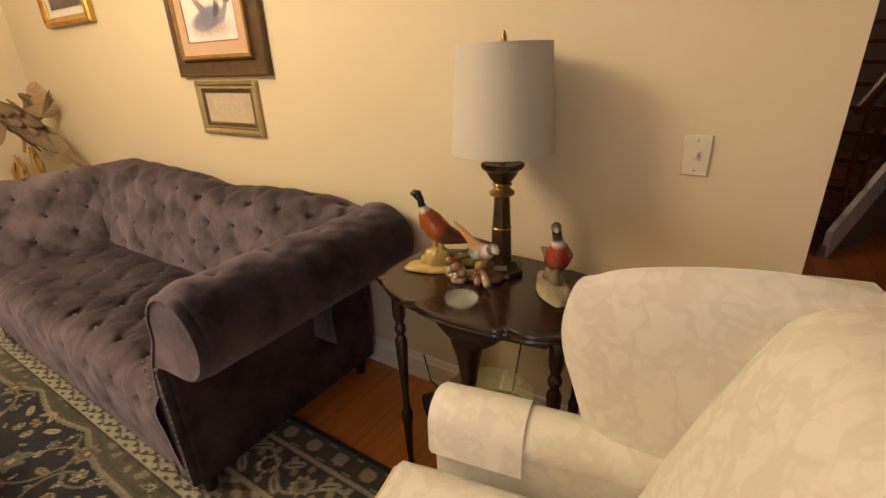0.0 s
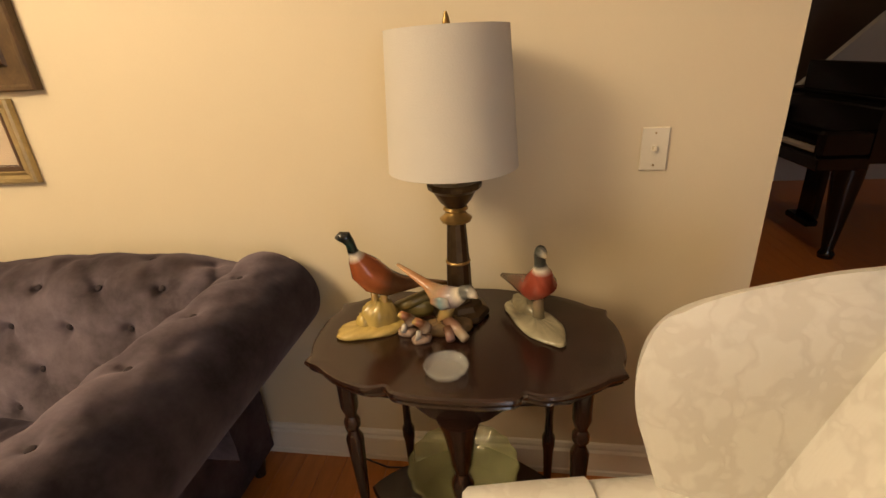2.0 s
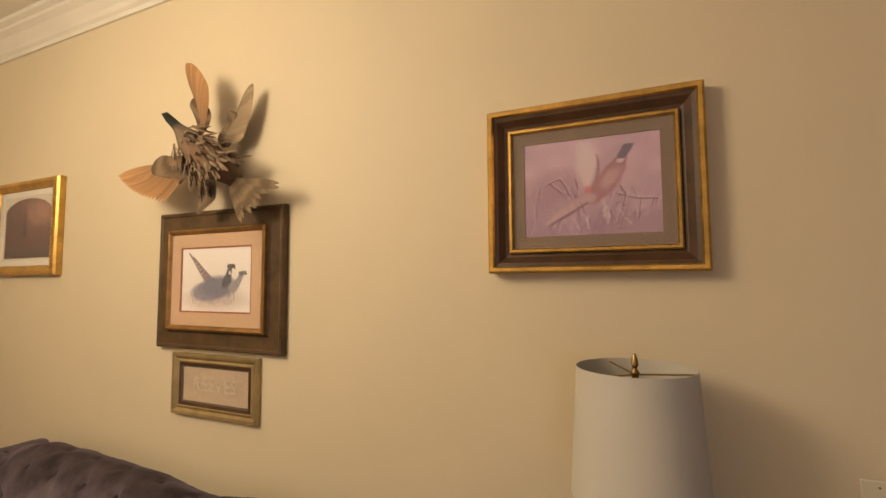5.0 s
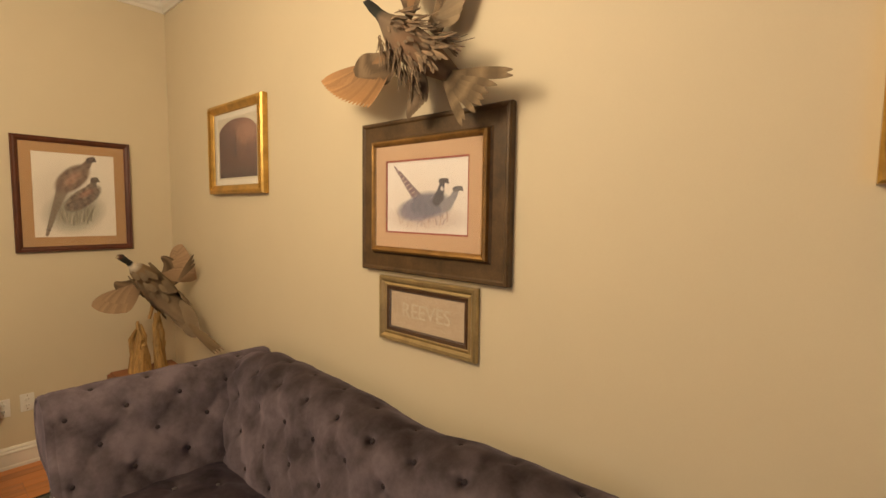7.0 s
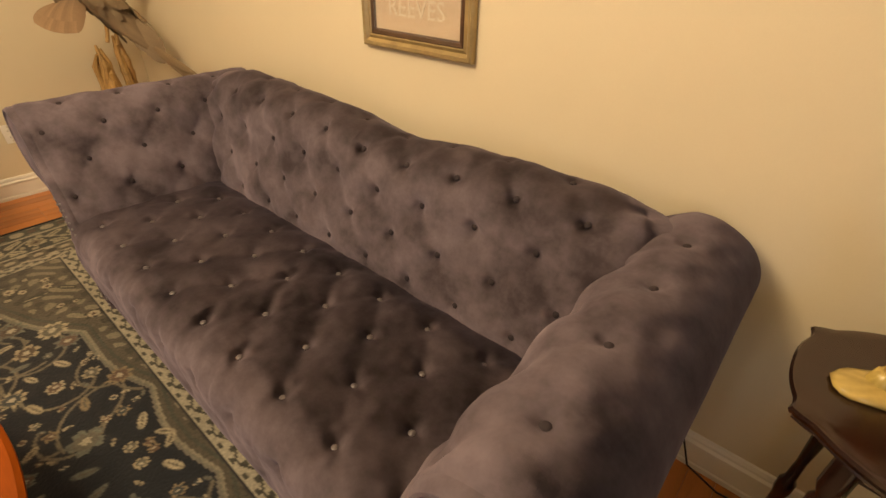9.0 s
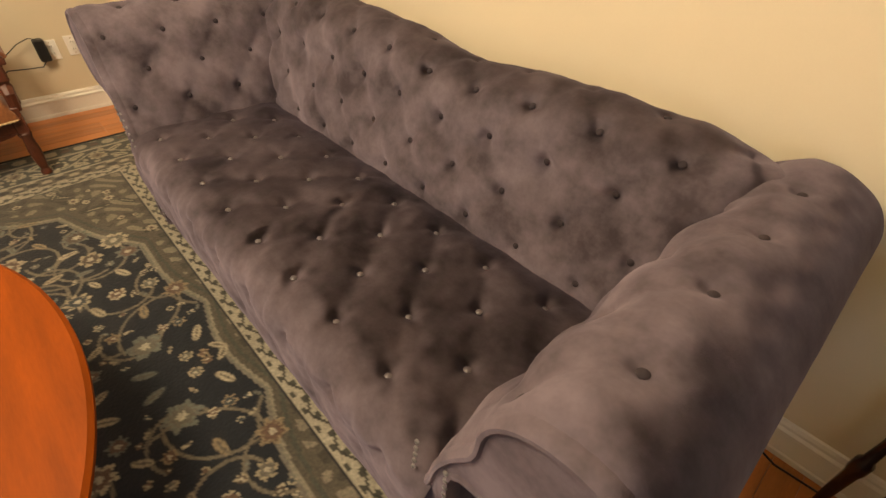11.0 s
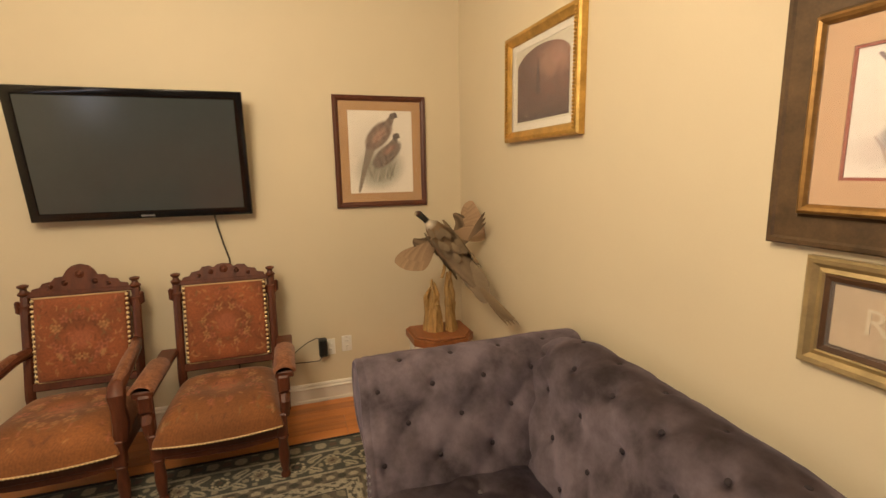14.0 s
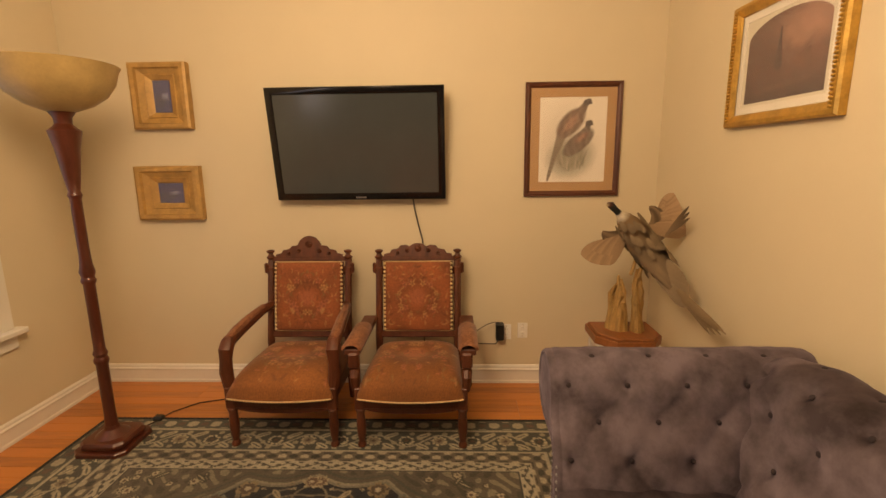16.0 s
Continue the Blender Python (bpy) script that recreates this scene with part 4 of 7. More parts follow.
def plumage(c, X, Z, mask, seed, light, dark, f=60):
    """Scalloped feather marks inside a painted body."""
    m = np.clip(np.sin(X * f + 2 * np.sin(Z * f * 0.7)) * np.sin(Z * f * 1.2 + seed), -1, 1)
    c = lay(c, mask * np.clip(m, 0, 1), light, 0.55)
    return lay(c, mask * np.clip(-m, 0, 1), dark, 0.55)


def art_pair_running(X, Z, k):
    """Two slate-blue long-tailed birds in dry grass on white."""
    c = np.zeros((*X.shape, 3)) + np.array((0.82, 0.78, 0.76))
    c = lay(c, blob(X, Z, -0.02, -0.12, 0.42, 0.36, 0, 1.4), (0.72, 0.66, 0.60), 0.55)
    c = lay(c, blob(X, Z, 0.0, -0.30, 0.36, 0.13, 0, 1.2), (0.42, 0.30, 0.30), 0.6)
    c = grass(c, X, Z, 41, 26, -0.32, 0.28, -0.42, -0.26, ((0.45, 0.32, 0.28), (0.62, 0.50, 0.44), (0.30, 0.24, 0.28)), 0.007)
    for dx in (0.0, 0.07):
        c = lay(c, stroke(X, Z, [(-0.40 + dx, 0.43 - dx), (-0.22 + dx * 0.6, 0.14), (-0.04, -0.08)], [0.010, 0.028, 0.075], 0.5), (0.24, 0.17, 0.20), 0.95)
    for t in range(8):
        x, z = -0.36 + t * 0.035, 0.36 - t * 0.05
        c = lay(c, stroke(X, Z, [(x - 0.016, z - 0.012), (x + 0.016, z + 0.008)], 0.007, 0.8), (0.66, 0.55, 0.50), 0.7)
    far = blob(X, Z, -0.10, -0.18, 0.24, 0.15, 0.15, 0.4)
    near = blob(X, Z, 0.05, -0.11, 0.25, 0.16, 0.08, 0.45)
    c = lay(c, far, (0.26, 0.25, 0.33), 0.95)
    c = lay(c, near, (0.17, 0.175, 0.26), 0.95)
    c = plumage(c, X, Z, np.maximum(far, near), 2, (0.33, 0.31, 0.38), (0.14, 0.135, 0.19), 75)
    c = lay(c, stroke(X, Z, [(0.16, -0.06), (0.19, 0.08), (0.21, 0.18)], [0.07, 0.040, 0.028], 0.4), (0.07, 0.07, 0.10))
    c = lay(c, stroke(X, Z, [(0.20, 0.20), (0.25, 0.205), (0.275, 0.17)], [0.036, 0.030, 0.010], 0.4), (0.07, 0.065, 0.08))
    c = lay(c, blob(X, Z, 0.205, 0.10, 0.018, 0.030, 0.2, 0.5), (0.74, 0.70, 0.70), 0.8)
    c = lay(c, stroke(X, Z, [(0.25, -0.12), (0.33, -0.02), (0.37, 0.07)], [0.07, 0.04, 0.030], 0.4), (0.30, 0.29, 0.33))
    c = lay(c, stroke(X, Z, [(0.36, 0.09), (0.41, 0.10), (0.435, 0.07)], [0.034, 0.028, 0.010], 0.4), (0.16, 0.15, 0.17))
    return c


def art_pair_perched(X, Z, k):
    """Two brown birds, one behind the other, on a mossy rock in pencil and wash."""
    c = np.zeros((*X.shape, 3)) + np.array((0.82, 0.77, 0.69))
    c = lay(c, blob(X, Z, -0.06, -0.06, 0.36, 0.36, 0.2, 0.9), (0.60, 0.55, 0.48), 0.55)
    rock = blob(X, Z, -0.02, -0.20, 0.30, 0.20, 0.15, 0.8)
    c = lay(c, rock, (0.27, 0.26, 0.20), 0.9)
    c = grass(c, X, Z, 51, 22, -0.22, 0.20, -0.36, -0.28, ((0.42, 0.38, 0.30), (0.17, 0.16, 0.12), (0.55, 0.50, 0.42)), 0.009)
    upper = np.maximum(blob(X, Z, -0.03, 0.20, 0.24, 0.125, 0.62, 0.25), stroke(X, Z, [(0.08, 0.28), (0.15, 0.37), (0.19, 0.42)], [0.08, 0.05, 0.036], 0.4))
    lower = np.maximum(blob(X, Z, 0.09, -0.03, 0.25, 0.105, 0.55, 0.25), stroke(X, Z, [(0.17, 0.06), (0.22, 0.13), (0.23, 0.18)], [0.07, 0.045, 0.032], 0.4))
    c = lay(c, stroke(X, Z, [(-0.16, 0.06), (-0.26, -0.18), (-0.36, -0.47)], [0.07, 0.040, 0.018], 0.4), (0.26, 0.20, 0.15), 0.95)
    for t in range(9):
        x, z = -0.20 - t * 0.018, -0.04 - t * 0.046
        c = lay(c, stroke(X, Z, [(x - 0.03, z), (x + 0.03, z - 0.012)], 0.006, 0.8), (0.10, 0.075, 0.055), 0.7)
    c = lay(c, upper, (0.21, 0.125, 0.085), 0.97)
    c = lay(c, blob(X, Z, -0.03, 0.20, 0.12, 0.05, 0.7, 0.8), (0.52, 0.30, 0.22), 0.75)
    c = lay(c, lower, (0.17, 0.115, 0.085), 0.97)
    c = lay(c, blob(X, Z, 0.13, 0.03, 0.10, 0.035, 0.5, 0.8), (0.44, 0.22, 0.16), 0.75)
    c = plumage(c, X, Z, np.maximum(upper, lower), 1, (0.40, 0.31, 0.23), (0.07, 0.05, 0.04), 62)
    c = lay(c, stroke(X, Z, [(0.18, 0.43), (0.23, 0.445), (0.265, 0.425)], [0.036, 0.034, 0.010], 0.4), (0.11, 0.075, 0.065))
    c = lay(c, stroke(X, Z, [(0.22, 0.19), (0.26, 0.20), (0.295, 0.18)], [0.034, 0.032, 0.010], 0.4), (0.11, 0.08, 0.065))
    return c


def art_arched(X, Z, k):
    """An arched dusk scene of towers over water, in russet brown."""
    c = np.zeros((*X.shape, 3)) + np.array((0.66, 0.62, 0.52))
    inside = (np.abs(X) < 0.46) & (Z > -0.46) & (Z < 0.22 + 0.24 * np.sqrt(np.clip(1 - (X / 0.47) ** 2, 0, 1)))
    sky = np.zeros_like(c) + np.array((0.20, 0.10, 0.075))
    sky = lay(sky, blob(X, Z, 0.15, 0.22, 0.5, 0.16, 0.1, 1.2), (0.42, 0.24, 0.18), 0.8)
    sky = lay(sky, blob(X, Z, -0.3, 0.1, 0.3, 0.3, 0.3, 1.0), (0.13, 0.065, 0.055), 0.8)
    sky = lay(sky, stroke(X, Z, [(-0.06, -0.1), (-0.06, 0.3)], [0.05, 0.01], 0.5), (0.08, 0.04, 0.04), 0.9)
    sky = lay(sky, np.clip(-Z * 3 - 0.3, 0, 1), (0.085, 0.045, 0.04), 0.9)
    sky = lay(sky, stroke(X, Z, [(-0.3, -0.34), (0.3, -0.3)], 0.02, 0.9), (0.22, 0.13, 0.10), 0.6)
    sky *= (1 + 0.15 * mottle(X * 3, Z * 3, 8, 3))[..., None]
    return np.where(inside[..., None], sky, c)


def art_blue(X, Z, k):
    c = np.zeros((*X.shape, 3)) + np.array((0.035, 0.035, 0.13))
    c = lay(c, blob(X, Z, 0.12, 0.0, 0.2, 0.1, 0.2, 0.8), (0.26, 0.26, 0.42), 0.8)
    c = lay(c, blob(X, Z, -0.2, -0.2, 0.3, 0.2, 0.6, 0.9), (0.03, 0.03, 0.08), 0.9)
    return c * (1 + 0.3 * mottle(X, Z, 9, 5))[..., None]


def art_linen(X, Z, k):
    c = np.zeros((*X.shape, 3)) + np.array((0.54, 0.43, 0.31))
    return c * (1 + 0.05 * np.sin(X * 260) * np.sin(Z * 140) + 0.04 * mottle(X, Z, 6, 2))[..., None]


BIG = [(0, 0.001), (0, 0.050), (0.006, 0.056), (0.016, 0.054), (0.020, 0.046)]
picture("gilt and walnut framed print of a rising bird", "north", -0.589, 1.961, 0.606, 0.508,
        [("outer_moulding", GOLD, 0, BIG), ("cove", UMBER, 0.019, [(0, 0.044), (0.012, 0.040), (0.030, 0.024), (0.042, 0.020), (0.043, 0.030)]),
         ("inner_moulding", GOLD, 0.060, [(0, 0.028), (0.004, 0.033), (0.011, 0.033), (0.015, 0.022), (0.016, 0.012)])],
        [("liner", LINEN, 0.075, 0.110, 0.018)], art_flying, (0.390, 0.292), 0.014)
picture("wide brown framed print of two slate birds with a tan mat", "north", -2.114, 1.696, 0.738, 0.598,
        [("outer_moulding", OLIVEFR, 0, [(0, 0.001), (0, 0.024), (0.005, 0.030), (0.014, 0.030), (0.020, 0.025), (0.070, 0.022), (0.078, 0.030)]),
         ("inner_moulding", ANTIQUE, 0.078, [(0, 0.030), (0.003, 0.044), (0.010, 0.049), (0.017, 0.046), (0.024, 0.038), (0.026, 0.032)])],
        [("mat", TANMAT, 0.103, 0.158, 0.036), ("inner_mat", REDMAT, 0.156, 0.165, 0.034)], art_pair_running, (0.41, 0.272), 0.031)
reeves = picture("small gold framed sampler stitched with a name on linen", "north", -2.127, 1.246, 0.504, 0.264,
        [("outer_moulding", CHAMPAGNE, 0, [(0, 0.001), (0, 0.020), (0.006, 0.026), (0.016, 0.024), (0.026, 0.014), (0.036, 0.018), (0.040, 0.014)]),
         ("inner_moulding", UMBER, 0.040, [(0, 0.014), (0.003, 0.017), (0.014, 0.014), (0.016, 0.008)])],
        [("slip", UMBER, 0.054, 0.060, 0.009)], art_linen, (0.392, 0.150), 0.007, name="framed_sampler")
txt = bpy.data.curves.new("stitched_letters", "FONT")
txt.body, txt.size, txt.align_x, txt.align_y, txt.extrude = "REEVES", 0.082, "CENTER", "CENTER", 0.0008
txt.materials.append(surface("ivory_thread", (0.53, 0.45, 0.33), 0.8))
tob = new("stitched_letters", txt)
bpy.context.view_layer.update()
tme = bpy.data.meshes.new_from_object(tob.evaluated_get(bpy.context.evaluated_depsgraph_get()))
bpy.data.objects.remove(tob)
tob = new("stitched_letters", tme)
tob.parent = reeves
tob.matrix_basis = pose(0, -0.0085, 0, 90, 0, 0)
ph = picture("gold-leaf framed arched dusk scene with a cream mat", "north", -3.655, 1.998, 0.682, 0.536,
        [("outer_moulding", GOLD, 0, [(0, 0.001), (0, 0.030), (0.008, 0.040), (0.022, 0.042), (0.030, 0.036), (0.050, 0.026), (0.054, 0.018)])],
        [("mat", WHITEMAT, 0.053, 0.085, 0.014)], art_arched, (0.517, 0.371), 0.011)
bead = None
for k in range(33):                       # carved beads along the two upright members
    for sx in (-1, 1):
        at = (sx * (0.341 - 0.026), -0.040, -0.235 + k * 0.0147)
        if bead is None:
            bead = part("bead", Shape().lathe([(0.002, -0.0075), (0.008, -0.005), (0.0105, 0), (0.008, 0.005), (0.002, 0.0075)], 8), GOLD, ph, at=at)
        else:
            again(bead, ph, at)
picture("walnut framed print of two brown birds with an ochre mat", "west", 1.148, 1.715, 0.622, 0.732,
        [("outer_moulding", WALNUT, 0, [(0, 0.001), (0, 0.018), (0.004, 0.024), (0.010, 0.022), (0.018, 0.026), (0.028, 0.022), (0.036, 0.014), (0.038, 0.008)])],
        [("mat", OCHREMAT, 0.036, 0.095, 0.012)], art_pair_perched, (0.435, 0.545), 0.009)
for c, z, w, h, aw, ah in ((-1.554, 2.031, 0.384, 0.420, 0.115, 0.205), (-1.5715, 1.397, 0.445, 0.363, 0.172, 0.136)):
    a, b = (w - aw) / 2, (h - ah) / 2
    s = Shape()
    prof = [(0, 0.001), (0, 0.050), (0.12, 0.058), (0.30, 0.056), (0.36, 0.040), (0.66, 0.026), (0.70, 0.032), (0.92, 0.020), (1.0, 0.012)]
    rows = [[(-w / 2 + e * a, -d, -h / 2 + e * b), (w / 2 - e * a, -d, -h / 2 + e * b), (w / 2 - e * a, -d, h / 2 - e * b), (-w / 2 + e * a, -d, h / 2 - e * b)] for e, d in prof]
    s.add([q for r in rows for q in r], [(j * 4 + i, j * 4 + (i + 1) % 4, (j + 1) * 4 + (i + 1) % 4, (j + 1) * 4 + i) for j in range(len(rows) - 1) for i in range(4)])
    p = thing("framed_miniature", "small blue picture in a deep gilt wood frame", "picture", (XW + 0.001, c, z), 90, group="gilt miniatures")
    part("moulding", s, GOLDWOOD, p, angle=15)
    X, Z, A = sheet(aw + 0.01, ah + 0.01, 60, 0.012)
    canvas("print", A, np.clip(art_blue(X / aw, Z / ah, 1), 0, 1), PRINT, p)
    g = part("glass", Shape().box(-aw / 2, aw / 2, -0.018, -0.016, -ah / 2, ah / 2, 0), PANE, p, smooth=False)
    g.visible_shadow = False


# ---- television ----
def television():
    tv = new("television")
    tagged(tv, "black flat-screen television tilted on a wall bracket", "television")
    tv.matrix_basis = pose(-4.655, -0.243, 1.698) @ pose(0, 0, 0, 0, 0, 90) @ pose(0, 0, 0, 9, 0, 0)
    w, h = 1.116, 0.712
    part("bezel", Shape().moulding(w, h, [(0, -0.045), (0, 0.010), (0.004, 0.016), (0.012, 0.018), (0.042, 0.014), (0.046, 0.006)]), TVBLACK, tv, angle=25)
    part("screen", Shape().box(-w / 2 + 0.044, w / 2 - 0.044, -0.0075, 0.004, -h / 2 + 0.044, h / 2 - 0.044, 0), TVGLASS, tv, smooth=False)
    part("back", Shape().box(-w / 2 + 0.004, w / 2 - 0.004, 0.006, 0.046, -h / 2 + 0.004, h / 2 - 0.004, 0.006), BLACKPL, tv, smooth=False)
    part("badge", Shape().box(-0.035, 0.035, -0.0185, -0.0165, -h / 2 + 0.012, -h / 2 + 0.022, 0.001), surface("grey_badge", (0.35, 0.35, 0.36), 0.4, metal=0.6), tv, smooth=False)
    part("bracket", Shape().box(-0.22, 0.22, 0.046, 0.085, -0.17, 0.17, 0.005), BLACKPL, tv, smooth=False)
    pts = [(XW + 0.06, 0.095, 1.36), (XW + 0.02, 0.10, 1.28), (XW + 0.012, 0.125, 1.16), (XW + 0.012, 0.15, 1.06), (XW + 0.012, 0.152, 0.94), (XW + 0.012, 0.15, 0.5), (XW + 0.022, 0.15, 0.16)]
    c = part("cable", Shape().tube(pts, 0.0055, 8), surface("grey_cable", (0.10, 0.085, 0.07), 0.5, bump=0), tv, "grey hanging cord")
    c.matrix_parent_inverse = tv.matrix_basis.inverted()


television()


# ---- switches and outlets ----
def plate(name, label, wall, c, z, kind):
    at = (c, YN - 0.001, z) if wall == "north" else (XW + 0.001, c, z)
    p = thing(name, label, "switch" if kind == "toggle" else "outlet", at, 0 if wall == "north" else 90)
    part("plate", Shape().box(-0.035, 0.035, -0.006, -0.0005, -0.057, 0.057, 0.003), PLASTIC if kind == "toggle" else WHITEPL, p, smooth=False)
    if kind == "toggle":
        part("toggle", Shape().box(-0.005, 0.005, -0.016, -0.006, -0.004, 0.010, 0.002).box(-0.008, 0.008, -0.0075, -0.006, -0.013, 0.013, 0.0005), PLASTIC, p, smooth=False)
    elif kind == "twin":
        for dz in (-0.02, 0.02):
            part("socket", Shape().slab([(0.015 * math.cos(a), 0.0135 * math.sin(a)) for a in np.linspace(0, 6.28, 15)[:-1]], 0, 0.0075, 0.001, pose(0, -0.0055, dz, 90, 0, 0)), WHITEPL, p)
            part("slots", Shape().box(-0.007, -0.005, -0.0142, -0.0128, dz - 0.002, dz + 0.006, 0).box(0.005, 0.007, -0.0142, -0.0128, dz - 0.002, dz + 0.006, 0), BLACKPL, p, smooth=False)
    for dz in (-0.042, 0.042):
        part("screw", Shape().lathe([(0.003, 0), (0.003, 0.001)], 8, m=pose(0, -0.006, dz, 90, 0, 0)), BRASS, p)
    return p


plate("light_switch", "ivory plastic toggle switch plate on the wall", "north", 0.032, 1.161, "toggle")
plate("wall_outlet", "white twin outlet plate above the baseboard", "west", 0.850, 0.398, "twin")
plate("wall_outlet", "white outlet plate with an adapter plugged in", "west", 0.735, 0.388, "twin")
plate("wall_outlet", "white outlet plate behind a carved chair", "west", -0.94, 0.42, "twin")
ad = thing("power_adapter", "black plug-in power adapter in the outlet", "adapter", (XW + 0.012, 0.685, 0.405), 90)
part("body", Shape().box(-0.028, 0.028, -0.062, -0.004, -0.062, 0.062, 0.008), BLACKPL, ad)
part("cable", Shape().tube([(0, -0.03, -0.06), (-0.03, -0.04, -0.09), (-0.10, -0.05, -0.085), (-0.20, -0.06, -0.075), (-0.30, -0.06, -0.13), (-0.34, -0.05, -0.30), (-0.34, -0.05, -0.38)], 0.0035, 6)
     .tube([(0, -0.03, 0.06), (-0.04, -0.045, 0.075), (-0.10, -0.05, 0.055), (-0.18, -0.05, 0.00), (-0.26, -0.06, -0.10), (-0.30, -0.05, -0.38)], 0.003, 6), BLACKPL, ad)


# ---- carved armchairs ----
def floral(u, v, seed, ground):
    """A mirrored spray of tan flowers and leaves round a medallion, on rust."""
    c = np.zeros((*u.shape, 3)) + np.array(ground)
    c *= (1 + 0.22 * mottle(u, v, 4, seed))[..., None]
    a = np.abs(u)
    rnd = random.Random(seed)
    tan, pink, olive, dark = (0.44, 0.22, 0.085), (0.40, 0.13, 0.065), (0.20, 0.12, 0.045), (0.13, 0.038, 0.014)
    c = lay(c, np.clip(1 - np.abs(np.hypot(u, v * 1.15) - 0.52) / 0.20, 0, 1), dark, 0.55)
    c = lay(c, blob(u, v, 0, 0, 0.26, 0.22, 0, 0.7), pink, 0.55)
    for k in range(13):
        th = rnd.uniform(-1.5, 1.5)
        rr = rnd.uniform(0.40, 0.66)
        x, y, r = rr * math.cos(th), rr * math.sin(th), rnd.uniform(0.07, 0.12)
        rad, an = np.hypot(a - x, v - y), np.arctan2(v - y, a - x)
        m = np.clip((r * (0.8 + 0.22 * np.cos(5 * an + k)) - rad) / 0.025, 0, 1)
        c = lay(c, m, rnd.choice((tan, pink)), 0.75)
        c = lay(c, blob(a, v, x, y, r * 0.4, r * 0.35, k, 0.6), dark, 0.6)
    for k in range(70):
        x, y, r = rnd.uniform(0.0, 0.9), rnd.uniform(-0.9, 0.9), rnd.uniform(0.02, 0.05)
        c = lay(c, blob(a, v, x, y, r * 1.8, r * 0.5, rnd.uniform(0, 3), 0.5), rnd.choice((tan, olive, pink, dark)), 0.6)
    return np.clip(c * (1 + 0.10 * np.sin(u * 150) * np.sin(v * 150))[..., None], 0, 1)


def carved_chair(kind):
    """Local: sits towards -y, x to its right seen from the front; feet on the floor."""
    curved = kind == "curved"
    label = ("carved walnut armchair, rust tapestry, curved scrolling arms" if curved else "carved walnut armchair, rust tapestry, straight padded arms")
    ch = thing("carved_armchair", label, "armchair", group="carved armchairs")
    W, D = 0.30, 0.0
    lean = lambda z: 0.565 + max(0, z - 0.42) * 0.20      # back leans away
    # back posts and legs
    for sx in (-1, 1):
        x = sx * 0.259
        s = Shape().tube([(x, 0.60, 0), (x, 0.575, 0.2), (x, 0.565, 0.42), (x, lean(0.6), 0.6), (x, lean(0.8), 0.8), (x, lean(1.0), 0.955)], [0.019, 0.022, 0.025, 0.023, 0.023, 0.023], 8)
        s.lathe([(0.016, 0), (0.027, 0.008), (0.030, 0.018), (0.018, 0.028), (0.014, 0.040), (0.026, 0.052), (0.027, 0.060), (0.012, 0.066)], 10, (x, lean(0.955), 0.945))
        part("back_post", s, WALNUT, ch)
        s = Shape().box(x - sx * 0.002 - 0.03, x - sx * 0.002 + 0.03, lean(0.87) - 0.015, lean(0.87) + 0.015, 0.84, 0.905, 0.012)
        s.box(x + sx * 0.03 - 0.012, x + sx * 0.03 + 0.012, lean(0.87) - 0.012, lean(0.87) + 0.012, 0.855, 0.925, 0.008)
        part("ear", s, WALNUT, ch)
        xf = sx * 0.285
        s = Shape().lathe([(0.024, 0), (0.026, 0.012), (0.017, 0.030), (0.024, 0.07), (0.028, 0.13), (0.022, 0.20), (0.030, 0.225), (0.024, 0.235)], 12, (xf, 0.04, 0))
        s.box(xf - 0.027, xf + 0.027, 0.012, 0.068, 0.232, 0.36, 0.005)
        part("front_leg", s, WALNUT, ch)
        # arms
        if curved:
            pts = [(sx * 0.25, lean(0.62), 0.655), (sx * 0.272, 0.50, 0.650), (sx * 0.284, 0.32, 0.634), (sx * 0.294, 0.17, 0.614), (sx * 0.297, 0.085, 0.600), (sx * 0.298, 0.055, 0.568), (sx * 0.302, 0.052, 0.51), (sx * 0.306, 0.050, 0.44), (sx * 0.295, 0.05, 0.35)]
            part("arm", Shape().tube(pts, [0.026, 0.030, 0.034, 0.036, 0.038, 0.040, 0.033, 0.037, 0.032], 10), WALNUT, ch)
            pp = [Vector(p) + Vector((0, 0, 0.018)) for p in pts[1:5]]
            part("arm_pad", Shape().tube(pp, [0.024, 0.033, 0.035, 0.026], 10, 0.8), ARMPAD, ch, "rubbed padded arm top")
        else:
            part("arm", Shape().box(sx * 0.316 - 0.045, sx * 0.316 + 0.045, 0.03, lean(0.6), 0.545, 0.580, 0.006)
                 .box(sx * 0.31 - 0.025, sx * 0.31 + 0.025, 0.035, 0.085, 0.36, 0.55, 0.006)
                 .box(sx * 0.31 - 0.030, sx * 0.31 + 0.030, 0.020, 0.05, 0.47, 0.56, 0.010).tube([(sx * 0.31, 0.06, 0.45), (sx * 0.31, 0.03, 0.42), (sx * 0.305, 0.04, 0.34)], [0.03, 0.026, 0.022], 8), WALNUT, ch)
            part("arm_pad", Shape().grid(np.array([[(sx * 0.318 + 0.056 * math.cos(a) * k2, y, 0.578 + 0.042 * max(0, math.sin(a)) * k2) for a in np.linspace(0, math.pi, 9)] for y, k2 in ((0.015, 0.75), (0.03, 1), (0.18, 1), (0.36, 1), (0.40, 0.7))])), ARMPAD, ch, "rubbed padded arm top")
    # seat rails and cushion
    s = Shape().box(-0.27, 0.27, 0.015, 0.045, 0.235, 0.320, 0.006).box(-0.285, -0.255, 0.045, 0.56, 0.235, 0.320, 0.006).box(0.255, 0.285, 0.045, 0.56, 0.235, 0.320, 0.006).box(-0.24, 0.24, 0.55, 0.58, 0.235, 0.320, 0.006)
